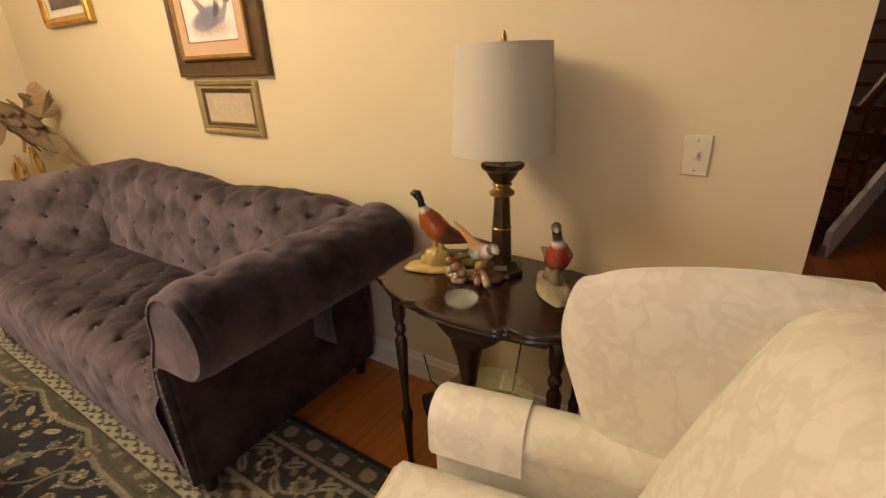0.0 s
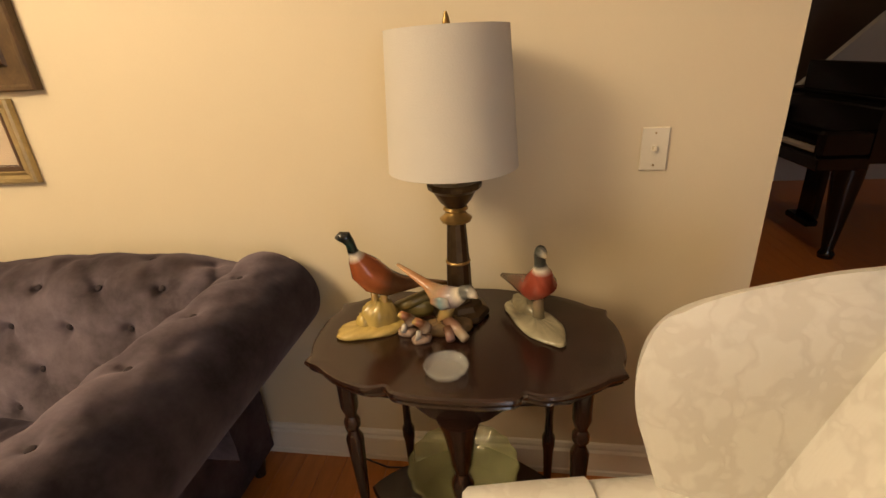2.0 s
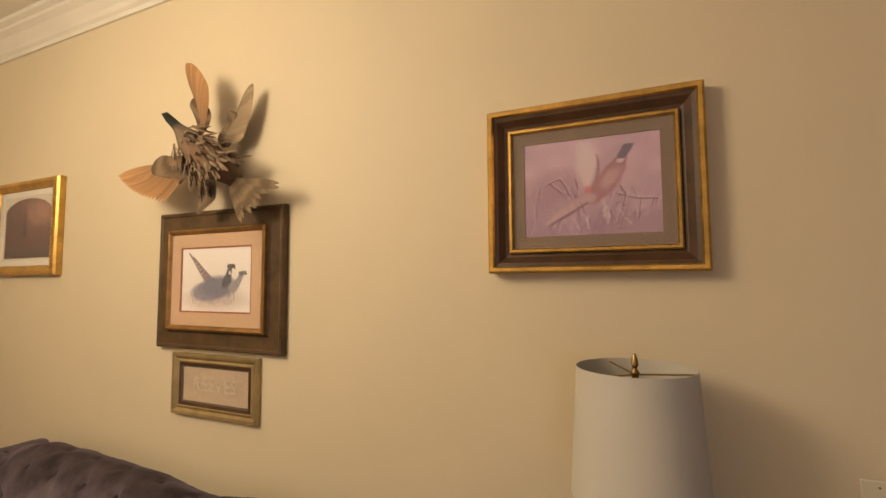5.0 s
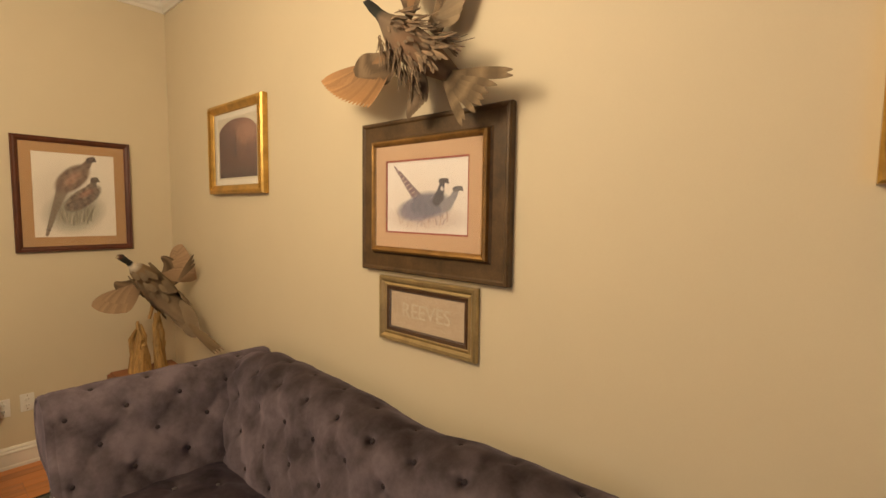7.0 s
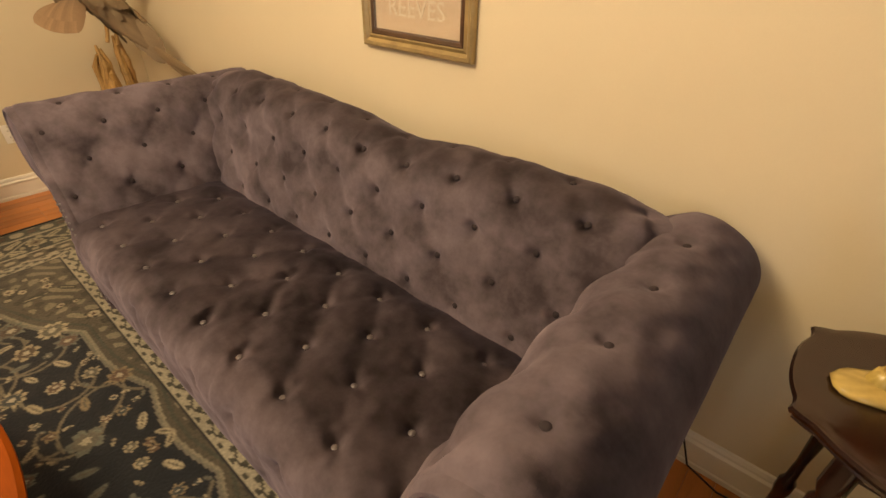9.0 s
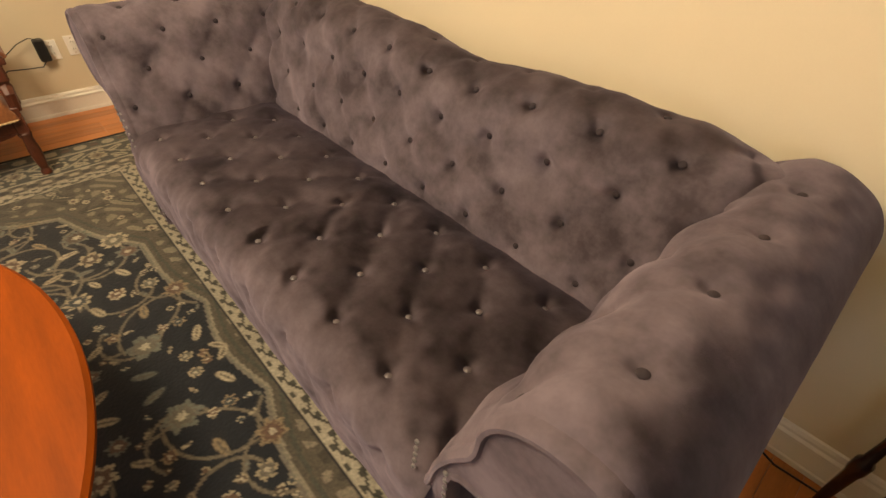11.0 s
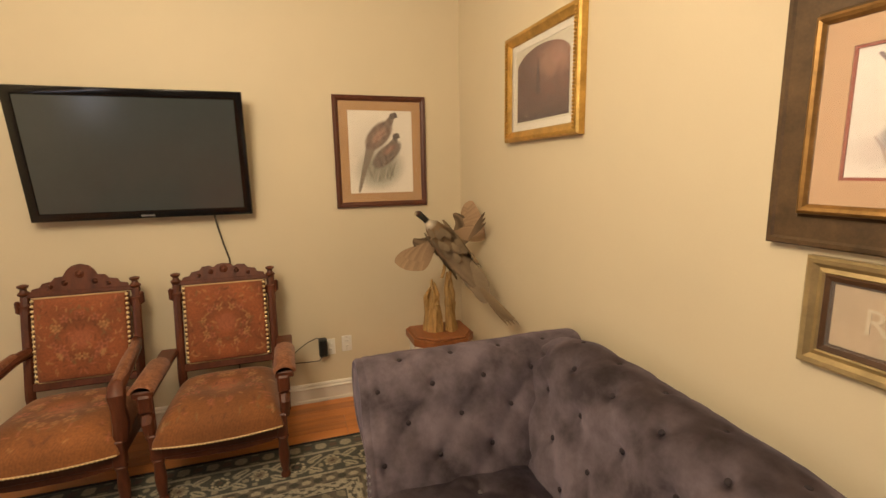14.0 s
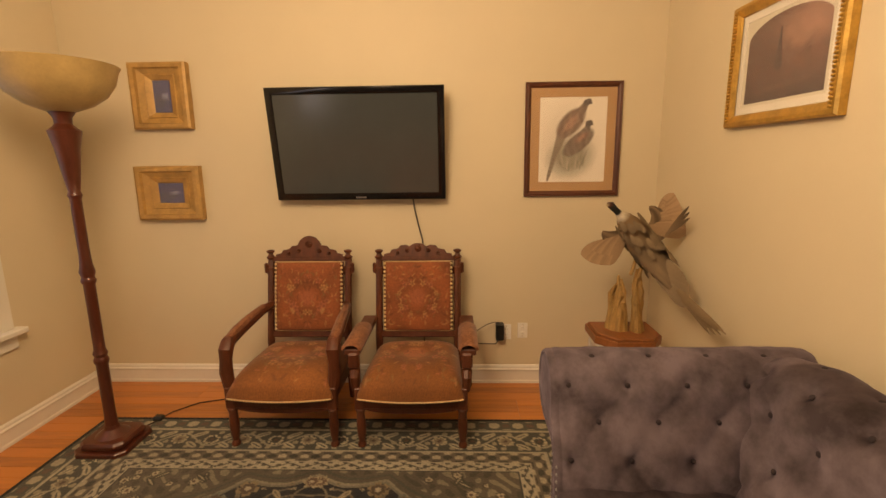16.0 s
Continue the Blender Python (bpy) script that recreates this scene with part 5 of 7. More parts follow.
    s.slab([(0.26 * math.cos(a), 0.032 * math.sin(a)) for a in np.linspace(math.pi, 2 * math.pi, 15)], 0.0, 0.022, 0.003, pose(0, 0.041, 0.237, 90, 0, 0))
    part("seat_rail", s, WALNUT, ch)
    n = 90
    u, v = np.meshgrid(np.linspace(-1, 1, n), np.linspace(-1, 1, n))
    dome = (1 - np.abs(u) ** 5) * (1 - np.abs(v) ** 5)
    half = 0.298 + 0.0 * v - 0.03 * (v + 1) / 2
    Z = 0.306 + 0.152 * dome ** 0.45 - 0.010 * np.exp(-((u * 3) ** 2 + (v * 3) ** 2)) + 0.003 * mottle(u, v, 5, 2)
    yy = 0.285 + 0.29 * v - 0.035 * (1 - u ** 2) * (v < 0) * v * v
    canvas("seat", np.stack([u * half, yy, Z], -1), floral(u, v, 11 if curved else 12, (0.22, 0.076, 0.018)), WOVEN, ch, label="rust floral tapestry seat")
    tack = None
    t = np.linspace(-1, 1, 34)
    rope = [(a * 0.29, 0.285 - 0.29 - 0.035 * (1 - a * a) - 0.004, 0.308) for a in t]
    part("seat_piping", Shape().tube(rope, 0.0048, 6), GIMP, ch, "tan gimp with nailheads")
    for x, y, z in rope[1:-1]:
        at = (x, y - 0.004, z)
        if tack is None:
            tack = part("tack", Shape().lathe([(0.0045, -0.002), (0.004, 0.002), (0.001, 0.0035)], 7, m=pose(0, 0, 0, 90, 0, 0)), NAIL, ch, at=at)
        else:
            again(tack, ch, at)
    # back: padded panel in a carved frame with a crest
    hz0, hz1 = 0.488, 0.932
    n = 80
    u, v = np.meshgrid(np.linspace(-1, 1, n), np.linspace(-1, 1, n))
    dome = ((1 - np.abs(u) ** 6) * (1 - np.abs(v) ** 6)) ** 0.4
    zz = (hz0 + hz1) / 2 + v * (hz1 - hz0) / 2
    yb = 0.565 + (zz - 0.42) * 0.20
    canvas("backrest", np.stack([u * 0.217, yb - 0.012 - 0.035 * dome, zz], -1), floral(u, v, 13 if curved else 14, (0.27, 0.078, 0.026)), WOVEN, ch, label="rust floral tapestry back panel")
    part("back_panel", Shape().box(-0.228, 0.228, -0.008, 0.014, -0.225, 0.225, 0.003, pose(0, lean(0.71), 0.71, -11.3, 0, 0)), WALNUT, ch)
    for hz in (hz0, hz1):
        part("back_piping", Shape().tube([(-0.215, lean(hz) - 0.016, hz), (0.215, lean(hz) - 0.016, hz)], 0.0045, 6), GIMP, ch, "tan gimp")
    nail = None
    for k in range(17):
        for sx in (-1, 1):
            z = hz0 + 0.012 + k * (hz1 - hz0 - 0.024) / 16
            at = (sx * 0.219, lean(z) - 0.024, z)
            if nail is None:
                nail = part("nailhead", Shape().lathe([(0.0095, -0.004), (0.0085, 0.002), (0.004, 0.006), (0.001, 0.007)], 8, m=pose(0, 0, 0, 90, 0, 0)), NAIL, ch, at=at)
            else:
                again(nail, ch, at)
    part("top_rail", Shape().box(-0.248, 0.248, -0.016, 0.016, -0.014, 0.014, 0.005, pose(0, lean(0.948), 0.948, -11.3, 0, 0)), WALNUT, ch)
    part("lower_rail", Shape().box(-0.248, 0.248, -0.014, 0.014, -0.022, 0.022, 0.005, pose(0, lean(0.462), 0.462, -11.3, 0, 0)), WALNUT, ch)
    crest = [(-0.215, 0.0), (-0.21, 0.022), (-0.175, 0.030), (-0.165, 0.050), (-0.125, 0.058), (-0.11, 0.078), (-0.075, 0.082)]
    crest += [(-0.06, 0.112), (-0.035, 0.136), (0, 0.146)] if curved else [(-0.055, 0.070), (-0.030, 0.088), (0, 0.092)]
    crest = crest + [(-x, z) for x, z in crest[-2::-1]]
    crest = [(x * 1.06, z) for x, z in crest]
    m = pose(0, lean(0.955) + 0.012, 0.955, 90 - 11.3, 0, 0)
    part("crest", Shape().slab(crest, 0.0, 0.024, 0.004, m), WALNUT, ch, "pierced and carved crest")
    for x, z, r in ((0, 0.090 if curved else 0.058, 0.024), (-0.07, 0.045, 0.015), (0.07, 0.045, 0.015), (-0.135, 0.028, 0.012), (0.135, 0.028, 0.012)):
        part("rosette", Shape().lathe([(r, 0), (r, 0.005), (r * 0.7, 0.010), (r * 0.6, 0.006), (r * 0.3, 0.012)], 12, m=m @ pose(x, z, 0.023)), WALNUT, ch)
    return ch


c1 = carved_chair("curved")
c1.matrix_basis = pose(-3.955, -0.595, 0.012, 0, 0, 90)
c2 = carved_chair("straight")
c2.matrix_basis = pose(-3.955, 0.130, 0.012, 0, 0, 90)


# ---- scalloped end table ----
TZ = 0.772


def end_table():
    t = thing("end_table", "dark mahogany scalloped-top end table with turned legs", "table", (-0.455, 1.415, 0))
    n = 160
    def rim(k=1.0):
        out = []
        for i in range(n):
            a = 2 * math.pi * i / n
            c, s = math.cos(a), math.sin(a)
            r = 1 / ((abs(c) / 0.385) ** 2.5 + (abs(s) / 0.245) ** 2.5) ** 0.4
            x, y = r * c, r * s
            r *= 1 - 0.075 * math.exp(-((abs(x) - 0.165) / 0.020) ** 2) * (abs(y) > 0.1) + 0.02 * math.exp(-(x / 0.11) ** 4) * (abs(y) > 0.1)
            r *= 1 + 0.055 * math.exp(-((abs(math.atan2(y, abs(x))) - 0.36) / 0.045) ** 2)
            out.append((r * c * k, r * s * k))
        return out
    s = Shape()
    rings = []
    for k, z in ((0.90, TZ - 0.034), (0.955, TZ - 0.034), (0.975, TZ - 0.028), (0.965, TZ - 0.022), (0.99, TZ - 0.018), (1.0, TZ - 0.010), (0.99, TZ - 0.003), (0.965, TZ), (0.90, TZ - 0.001), (0.5, TZ - 0.001)):
        rings.append([(x, y, z) for x, y in rim(k)])
    s.grid(np.array(rings), close=True)
    s.f.append(tuple(range(9 * n, 10 * n)))
    s.f.append(tuple(range(n))[::-1])
    part("tabletop", s, MAHOG, t, angle=25)
    ap = [(-0.27, 0), (0.27, 0), (0.25, -0.03), (0.12, -0.045), (0.07, -0.09), (0.03, -0.11), (0, -0.115), (-0.03, -0.11), (-0.07, -0.09), (-0.12, -0.045), (-0.25, -0.03)]
    for ay in (-0.15, 0.17):
        part("apron", Shape().slab(ap, 0, 0.02, 0.003, pose(0, ay, TZ - 0.032, 90, 0, 0)), MAHOG, t)
    prof = [(0.013, 0), (0.016, 0.01), (0.010, 0.03), (0.014, 0.10), (0.017, 0.20), (0.021, 0.22), (0.021, 0.255), (0.014, 0.27), (0.012, 0.34), (0.018, 0.46), (0.022, 0.56), (0.012, 0.585), (0.020, 0.60), (0.020, 0.615), (0.013, 0.63), (0.022, 0.66), (0.022, TZ - 0.034)]
    leg = None
    for lx, ly in ((-0.265, -0.155), (0.275, -0.155), (-0.235, 0.20), (0.235, 0.20)):
        if leg is None:
            leg = part("leg", Shape().lathe(prof, 14), MAHOG, t, at=(lx, ly, 0))
        else:
            again(leg, t, (lx, ly, 0))
    part("centre_post", Shape().lathe([(0.014, 0.20), (0.024, 0.215), (0.014, 0.25), (0.014, 0.34), (0.026, 0.40), (0.030, 0.44), (0.016, 0.47), (0.026, 0.50), (0.030, 0.54), (0.040, 0.60), (0.055, 0.65)], 14, (0.0, -0.155, 0)), MAHOG, t)
    sh = [(0.31 * math.cos(a) * (1 - 0.18 * abs(math.sin(2 * a))), 0.20 * math.sin(a) * (1 - 0.18 * abs(math.sin(2 * a)))) for a in np.linspace(0, 2 * math.pi, 49)[:-1]]
    part("lower_shelf", Shape().slab(sh, 0.185, 0.205, 0.006), MAHOG, t)


end_table()

bowl = thing("glass_bowl", "pale green fluted glass bowl on the lower shelf", "bowl", (-0.480, 1.440, 0.206))
n = 72
rings = []
for r, z, k in ((0.001, 0.012, 0), (0.05, 0.012, 0), (0.09, 0.022, 0.2), (0.135, 0.052, 0.7), (0.172, 0.098, 1), (0.178, 0.104, 1), (0.174, 0.108, 1), (0.166, 0.102, 1), (0.128, 0.058, 0.7), (0.085, 0.030, 0.2), (0.001, 0.020, 0)):
    r *= 0.92
    rings.append([((r + 0.004 * k * math.cos(18 * a)) * math.cos(a), (r + 0.004 * k * math.cos(18 * a)) * math.sin(a), z - 0.006) for a in np.linspace(0, 2 * math.pi, n + 1)[:-1]])
part("dish", Shape().grid(np.array(rings), close=True), GREENGL, bowl)
part("foot", Shape().lathe([(0.055, 0), (0.058, 0.003), (0.050, 0.0075)], 32), GREENGL, bowl)


# ---- table lamp ----
lamp = thing("table_lamp", "bronze column table lamp with a white drum shade", "lamp", (-0.474, 1.515, TZ))
part("base", Shape().lathe([(0.075, 0), (0.078, 0.006), (0.076, 0.018), (0.060, 0.026), (0.055, 0.040), (0.045, 0.046)], 8), BRONZE, lamp, angle=20)
part("column", Shape().lathe([(0.036, 0.046), (0.034, 0.06), (0.031, 0.15), (0.030, 0.155), (0.024, 0.262)], 12), BRONZE, lamp, angle=20)
part("ring", Shape().lathe([(0.031, 0.152), (0.033, 0.156), (0.031, 0.160)], 20), BRASS, lamp, "aged brass ring")
part("collar", Shape().lathe([(0.022, 0.262), (0.038, 0.266), (0.041, 0.274), (0.030, 0.282), (0.024, 0.290), (0.032, 0.298), (0.028, 0.304)], 20), BRASS, lamp, "aged brass collar")
part("cup", Shape().lathe([(0.024, 0.302), (0.040, 0.320), (0.052, 0.342), (0.066, 0.352), (0.068, 0.362), (0.060, 0.366), (0.020, 0.360)], 16), BRONZE, lamp, angle=20)
part("stem", Shape().lathe([(0.008, 0.36), (0.008, 0.68), (0.011, 0.69), (0.005, 0.70)], 10).lathe([(0.004, 0.70), (0.009, 0.708), (0.007, 0.722), (0.003, 0.735)], 10), BRASS, lamp)
sh = [(0.153, 0.400), (0.1545, 0.401), (0.154, 0.406), (0.1365, 0.697), (0.1365, 0.703), (0.1345, 0.703), (0.152, 0.404)]
rings = [[(r * math.cos(a), r * math.sin(a), z) for a in np.linspace(0, 2 * math.pi, 65)[:-1]] for r, z in sh + sh[:1]]
part("shade", Shape().grid(np.array(rings), close=True), SHADE, lamp, "white fabric drum shade")
s = Shape()
for k in range(3):
    a = k * 2.094
    s.tube([(0.006 * math.cos(a), 0.006 * math.sin(a), 0.686), (0.134 * math.cos(a), 0.134 * math.sin(a), 0.694)], 0.0022, 6)
part("spider", s, BRASS, lamp)
cord = thing("lamp_cord", "thin brown cord hanging behind the table", "cord")
part("cable", Shape().tube([(-0.44, 1.63, TZ - 0.02), (-0.43, 1.66, 0.6), (-0.47, 1.685, 0.35), (-0.50, 1.69, 0.12), (-0.62, 1.67, 0.010), (-0.80, 1.66, 0.008), (-0.90, 1.66, 0.05), (-0.955, 1.69, 0.16)], 0.0035, 6), BLACKPL, cord)

ash = thing("glass_dish", "small round fluted clear glass dish on the table", "dish", (-0.478, 1.262, TZ))
rings = []
for r, z, k in ((0.001, 0.0, 0), (0.040, 0.0, 0), (0.046, 0.006, 1), (0.050, 0.018, 1), (0.048, 0.020, 1), (0.043, 0.010, 1), (0.036, 0.006, 0), (0.001, 0.006, 0)):
    rings.append([((r + 0.0012 * k * math.cos(30 * a)) * math.cos(a), (r + 0.0012 * k * math.cos(30 * a)) * math.sin(a), z) for a in np.linspace(0, 2 * math.pi, 91)[:-1]])
part("dish", Shape().grid(np.array(rings), close=True), CLEARGL, ash)


# ---- birds ----
class Paint:
    """A mesh with colours of its own, gathered from lofted pieces."""

    def __init__(self):
        self.v, self.f, self.c = [], [], []

    def loft(self, rings, n=14, cap=True):
        """rings: (centre, radius across, radius up, colour)."""
        base = len(self.v)
        pts = [Vector(r[0]) for r in rings]
        for i, (p, ra, rb, col) in enumerate(rings):
            d = (pts[min(i + 1, len(pts) - 1)] - pts[max(i - 1, 0)]).normalized()
            side = d.cross(Vector((0, 0, 1)))
            side = side.normalized() if side.length > 1e-3 else Vector((1, 0, 0))
            up = side.cross(d)
            for k in range(n):
                a = 2 * math.pi * k / n
                self.v.append(tuple(Vector(p) + side * math.cos(a) * ra + up * math.sin(a) * rb))
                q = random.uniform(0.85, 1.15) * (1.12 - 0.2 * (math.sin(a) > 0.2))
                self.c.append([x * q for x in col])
        for j in range(len(rings) - 1):
            for k in range(n):
                self.f.append((base + j * n + k, base + j * n + (k + 1) % n, base + (j + 1) * n + (k + 1) % n, base + (j + 1) * n + k))
        if cap:
            self.f.append(tuple(base + k for k in range(n))[::-1])
            self.f.append(tuple(base + (len(rings) - 1) * n + k for k in range(n)))
        return self

    def feather(self, root, tip, width, normal, c1, c2, bars=0, bend=0.0):
        base = len(self.v)
        root, tip, nrm = Vector(root), Vector(tip), Vector(normal).normalized()
        d = tip - root
        side = d.cross(nrm).normalized()
        m = 10
        for i in range(m + 1):
            t = i / m
            w = width * (0.35 + 0.65 * math.sin(min(1, t * 1.6) * math.pi / 2)) * (1 if t < 0.55 else max(0.10, math.sqrt(max(0, 1 - ((t - 0.55) / 0.45) ** 2))))
            p = root + d * t + nrm * bend * t * t
            k = 0.5 + 0.5 * math.sin(t * bars * 6.283) if bars else t
            col = [a + (b - a) * k for a, b in zip(c1, c2)]
            for s_, h in ((-1, -0.0012), (0, 0.0015), (1, -0.0012)):
                self.v.append(tuple(p + side * w * s_ + nrm * h))
                self.c.append(col)
        for i in range(m):
            for s_ in range(2):
                self.f.append((base + i * 3 + s_, base + i * 3 + s_ + 1, base + i * 3 + s_ + 4, base + i * 3 + s_ + 3))
        return self

    def mesh(self, name, material, parent=None, label=""):
        me = bpy.data.meshes.new(name)
        me.from_pydata(self.v, [], self.f)
        a = me.color_attributes.new("Col", "FLOAT_COLOR", "POINT")
        a.data.foreach_set("color", np.concatenate([np.array(self.c), np.ones((len(self.c), 1))], 1).astype(np.float32).ravel())
        me.polygons.foreach_set("use_smooth", [True] * len(me.polygons))
        me.materials.append(material)
        ob = new(name, me)
        if parent:
            ob.parent = parent
        if label:
            ob["label"] = label
        if material == FEATHER:
            tagged(ob, kind="stuff")
        return ob


BLK, WHT, RST, BRN, TAN, GRY, YEL, CRM = (0.012, 0.014, 0.013), (0.62, 0.56, 0.46), (0.27, 0.072, 0.024), (0.11, 0.045, 0.018), (0.36, 0.22, 0.10), (0.12, 0.12, 0.11), (0.48, 0.35, 0.11), (0.50, 0.42, 0.28)


def mound(p, cx, cy, rx, ry, h, col, turn=0.0, seed=1):
    """A modelled ground base under a figurine."""
    rnd = random.Random(seed)
    n = 28
    base = len(p.v)
    prof = ((0.96, 0.0), (1.0, 0.25), (0.95, 0.55), (0.75, 0.8), (0.4, 0.95), (0.05, 1.0))
    c, s = math.cos(turn), math.sin(turn)
    for k, z in prof:
        for i in range(n):
            a = 2 * math.pi * i / n
            w = 1 + 0.05 * math.sin(5 * a + seed) + rnd.uniform(-0.03, 0.03)
            x, y = rx * k * w * math.cos(a), ry * k * w * math.sin(a)
            p.v.append((cx + c * x - s * y, cy + s * x + c * y, z * h * rnd.uniform(0.85, 1.1)))
            q = rnd.uniform(0.75, 1.2)
            p.c.append([u * q for u in col])
    for j in range(len(prof) - 1):
        for i in range(n):
            p.f.append((base + j * n + i, base + j * n + (i + 1) % n, base + (j + 1) * n + (i + 1) % n, base + (j + 1) * n + i))
    p.f.append(tuple(base + i for i in range(n))[::-1])


def standing_pheasant():
    """Figurine that stands on a yellow base, its tail trailing down to the back."""
    p = Paint()
    mound(p, 0.035, 0.0, 0.105, 0.050, 0.022, YEL, 0.45, 2)
    p.loft([((0.07, 0.045, 0.030), 0.020, 0.018, (0.22, 0.16, 0.05)), ((0.13, 0.075, 0.046), 0.019, 0.017, (0.17, 0.13, 0.045)), ((0.20, 0.11, 0.064), 0.015, 0.014, (0.20, 0.15, 0.06)), ((0.235, 0.128, 0.072), 0.009, 0.008, (0.26, 0.19, 0.08))], 10)
    mound(p, 0.15, 0.085, 0.055, 0.020, 0.050, (0.19, 0.15, 0.05), 0.55, 3)
    mound(p, 0.045, 0.012, 0.050, 0.036, 0.078, (0.40, 0.29, 0.09), 0.4, 4)
    mound(p, 0.012, 0.0, 0.030, 0.024, 0.050, (0.46, 0.34, 0.10), 0.9, 14)
    p.loft([((-0.030, -0.020, 0.262), 0.004, 0.004, GRY), ((-0.018, -0.018, 0.264), 0.012, 0.013, BLK), ((-0.006, -0.015, 0.262), 0.014, 0.016, BLK), ((0.002, -0.012, 0.245), 0.013, 0.012, (0.01, 0.03, 0.025)), ((0.004, -0.008, 0.225), 0.014, 0.012, BLK), ((0.005, -0.006, 0.219), 0.0155, 0.014, WHT), ((0.007, -0.004, 0.212), 0.017, 0.015, WHT),
            ((0.010, 0.0, 0.20), 0.024, 0.024, RST), ((0.022, 0.008, 0.170), 0.038, 0.040, RST), ((0.042, 0.018, 0.140), 0.042, 0.042, (0.36, 0.10, 0.03)), ((0.070, 0.032, 0.118), 0.036, 0.036, BRN), ((0.100, 0.050, 0.108), 0.026, 0.024, BRN), ((0.14, 0.075, 0.098), 0.016, 0.012, (0.16, 0.08, 0.035)), ((0.19, 0.105, 0.084), 0.010, 0.007, (0.2, 0.11, 0.05)), ((0.235, 0.13, 0.070), 0.004, 0.003, BRN)], 16)
    for dx in (0.035, 0.06):
        p.loft([((dx, 0.012, 0.02), 0.008, 0.008, YEL), ((dx + 0.002, 0.016, 0.11), 0.010, 0.010, (0.34, 0.2, 0.06))], 8)
    return p


def hen_group():
    """Figurine of a long-tailed bird with two chicks on branches."""
    p = Paint()
    mound(p, 0.0, 0.01, 0.07, 0.035, 0.03, (0.16, 0.10, 0.045), 0.2, 5)
    p.loft([((-0.02, 0.02, 0.0), 0.016, 0.016, BRN), ((0.0, 0.0, 0.05), 0.020, 0.018, (0.30, 0.20, 0.08)), ((0.015, -0.01, 0.09), 0.016, 0.016, YEL)], 10)
    p.loft([((0.055, -0.055, 0.016), 0.012, 0.012, CRM), ((0.03, -0.03, 0.030), 0.014, 0.014, (0.3, 0.17, 0.12)), ((0.0, 0.0, 0.04), 0.018, 0.016, BRN)], 9)
    p.loft([((0.02, -0.06, 0.014), 0.011, 0.011, (0.35, 0.2, 0.16)), ((0.01, -0.03, 0.03), 0.014, 0.013, BRN)], 9)
    p.loft([((0.086, -0.050, 0.126), 0.003, 0.003, CRM), ((0.078, -0.044, 0.130), 0.010, 0.010, WHT), ((0.068, -0.036, 0.134), 0.015, 0.017, GRY), ((0.054, -0.028, 0.128), 0.016, 0.018, GRY), ((0.046, -0.022, 0.120), 0.017, 0.018, WHT), ((0.030, -0.014, 0.108), 0.026, 0.026, (0.30, 0.26, 0.26)), ((0.005, -0.002, 0.098), 0.033, 0.032, (0.34, 0.20, 0.14)), ((-0.020, 0.010, 0.104), 0.027, 0.024, (0.36, 0.24, 0.14)), ((-0.045, 0.02, 0.122), 0.015, 0.012, (0.46, 0.22, 0.10)), ((-0.085, 0.035, 0.144), 0.011, 0.007, (0.5, 0.25, 0.12)), ((-0.125, 0.05, 0.164), 0.005, 0.004, (0.42, 0.26, 0.14))], 14)
    p.loft([((0.016, -0.038, 0.104), 0.004, 0.012, WHT), ((-0.005, -0.036, 0.100), 0.005, 0.018, (0.15, 0.25, 0.27)), ((-0.03, -0.022, 0.098), 0.003, 0.008, (0.4, 0.2, 0.1))], 10)
    for cx, cy, a in ((-0.098, -0.015, 0.0), (-0.055, -0.045, 0.5)):
        mound(p, cx, cy, 0.026, 0.018, 0.018, (0.34, 0.24, 0.18), a, 7)
        p.loft([((cx - 0.018, cy - 0.012, 0.058), 0.003, 0.003, YEL), ((cx - 0.010, cy - 0.008, 0.060), 0.010, 0.010, (0.36, 0.15, 0.07)), ((cx, cy, 0.050), 0.012, 0.012, BRN), ((cx + 0.010, cy + 0.004, 0.034), 0.017, 0.017, (0.42, 0.33, 0.24)), ((cx + 0.022, cy + 0.008, 0.028), 0.010, 0.010, BRN)], 10)
        p.loft([((cx - 0.006, cy - 0.012, 0.012), 0.006, 0.010, WHT), ((cx - 0.004, cy - 0.010, 0.034), 0.005, 0.006, WHT)], 8)
    return p


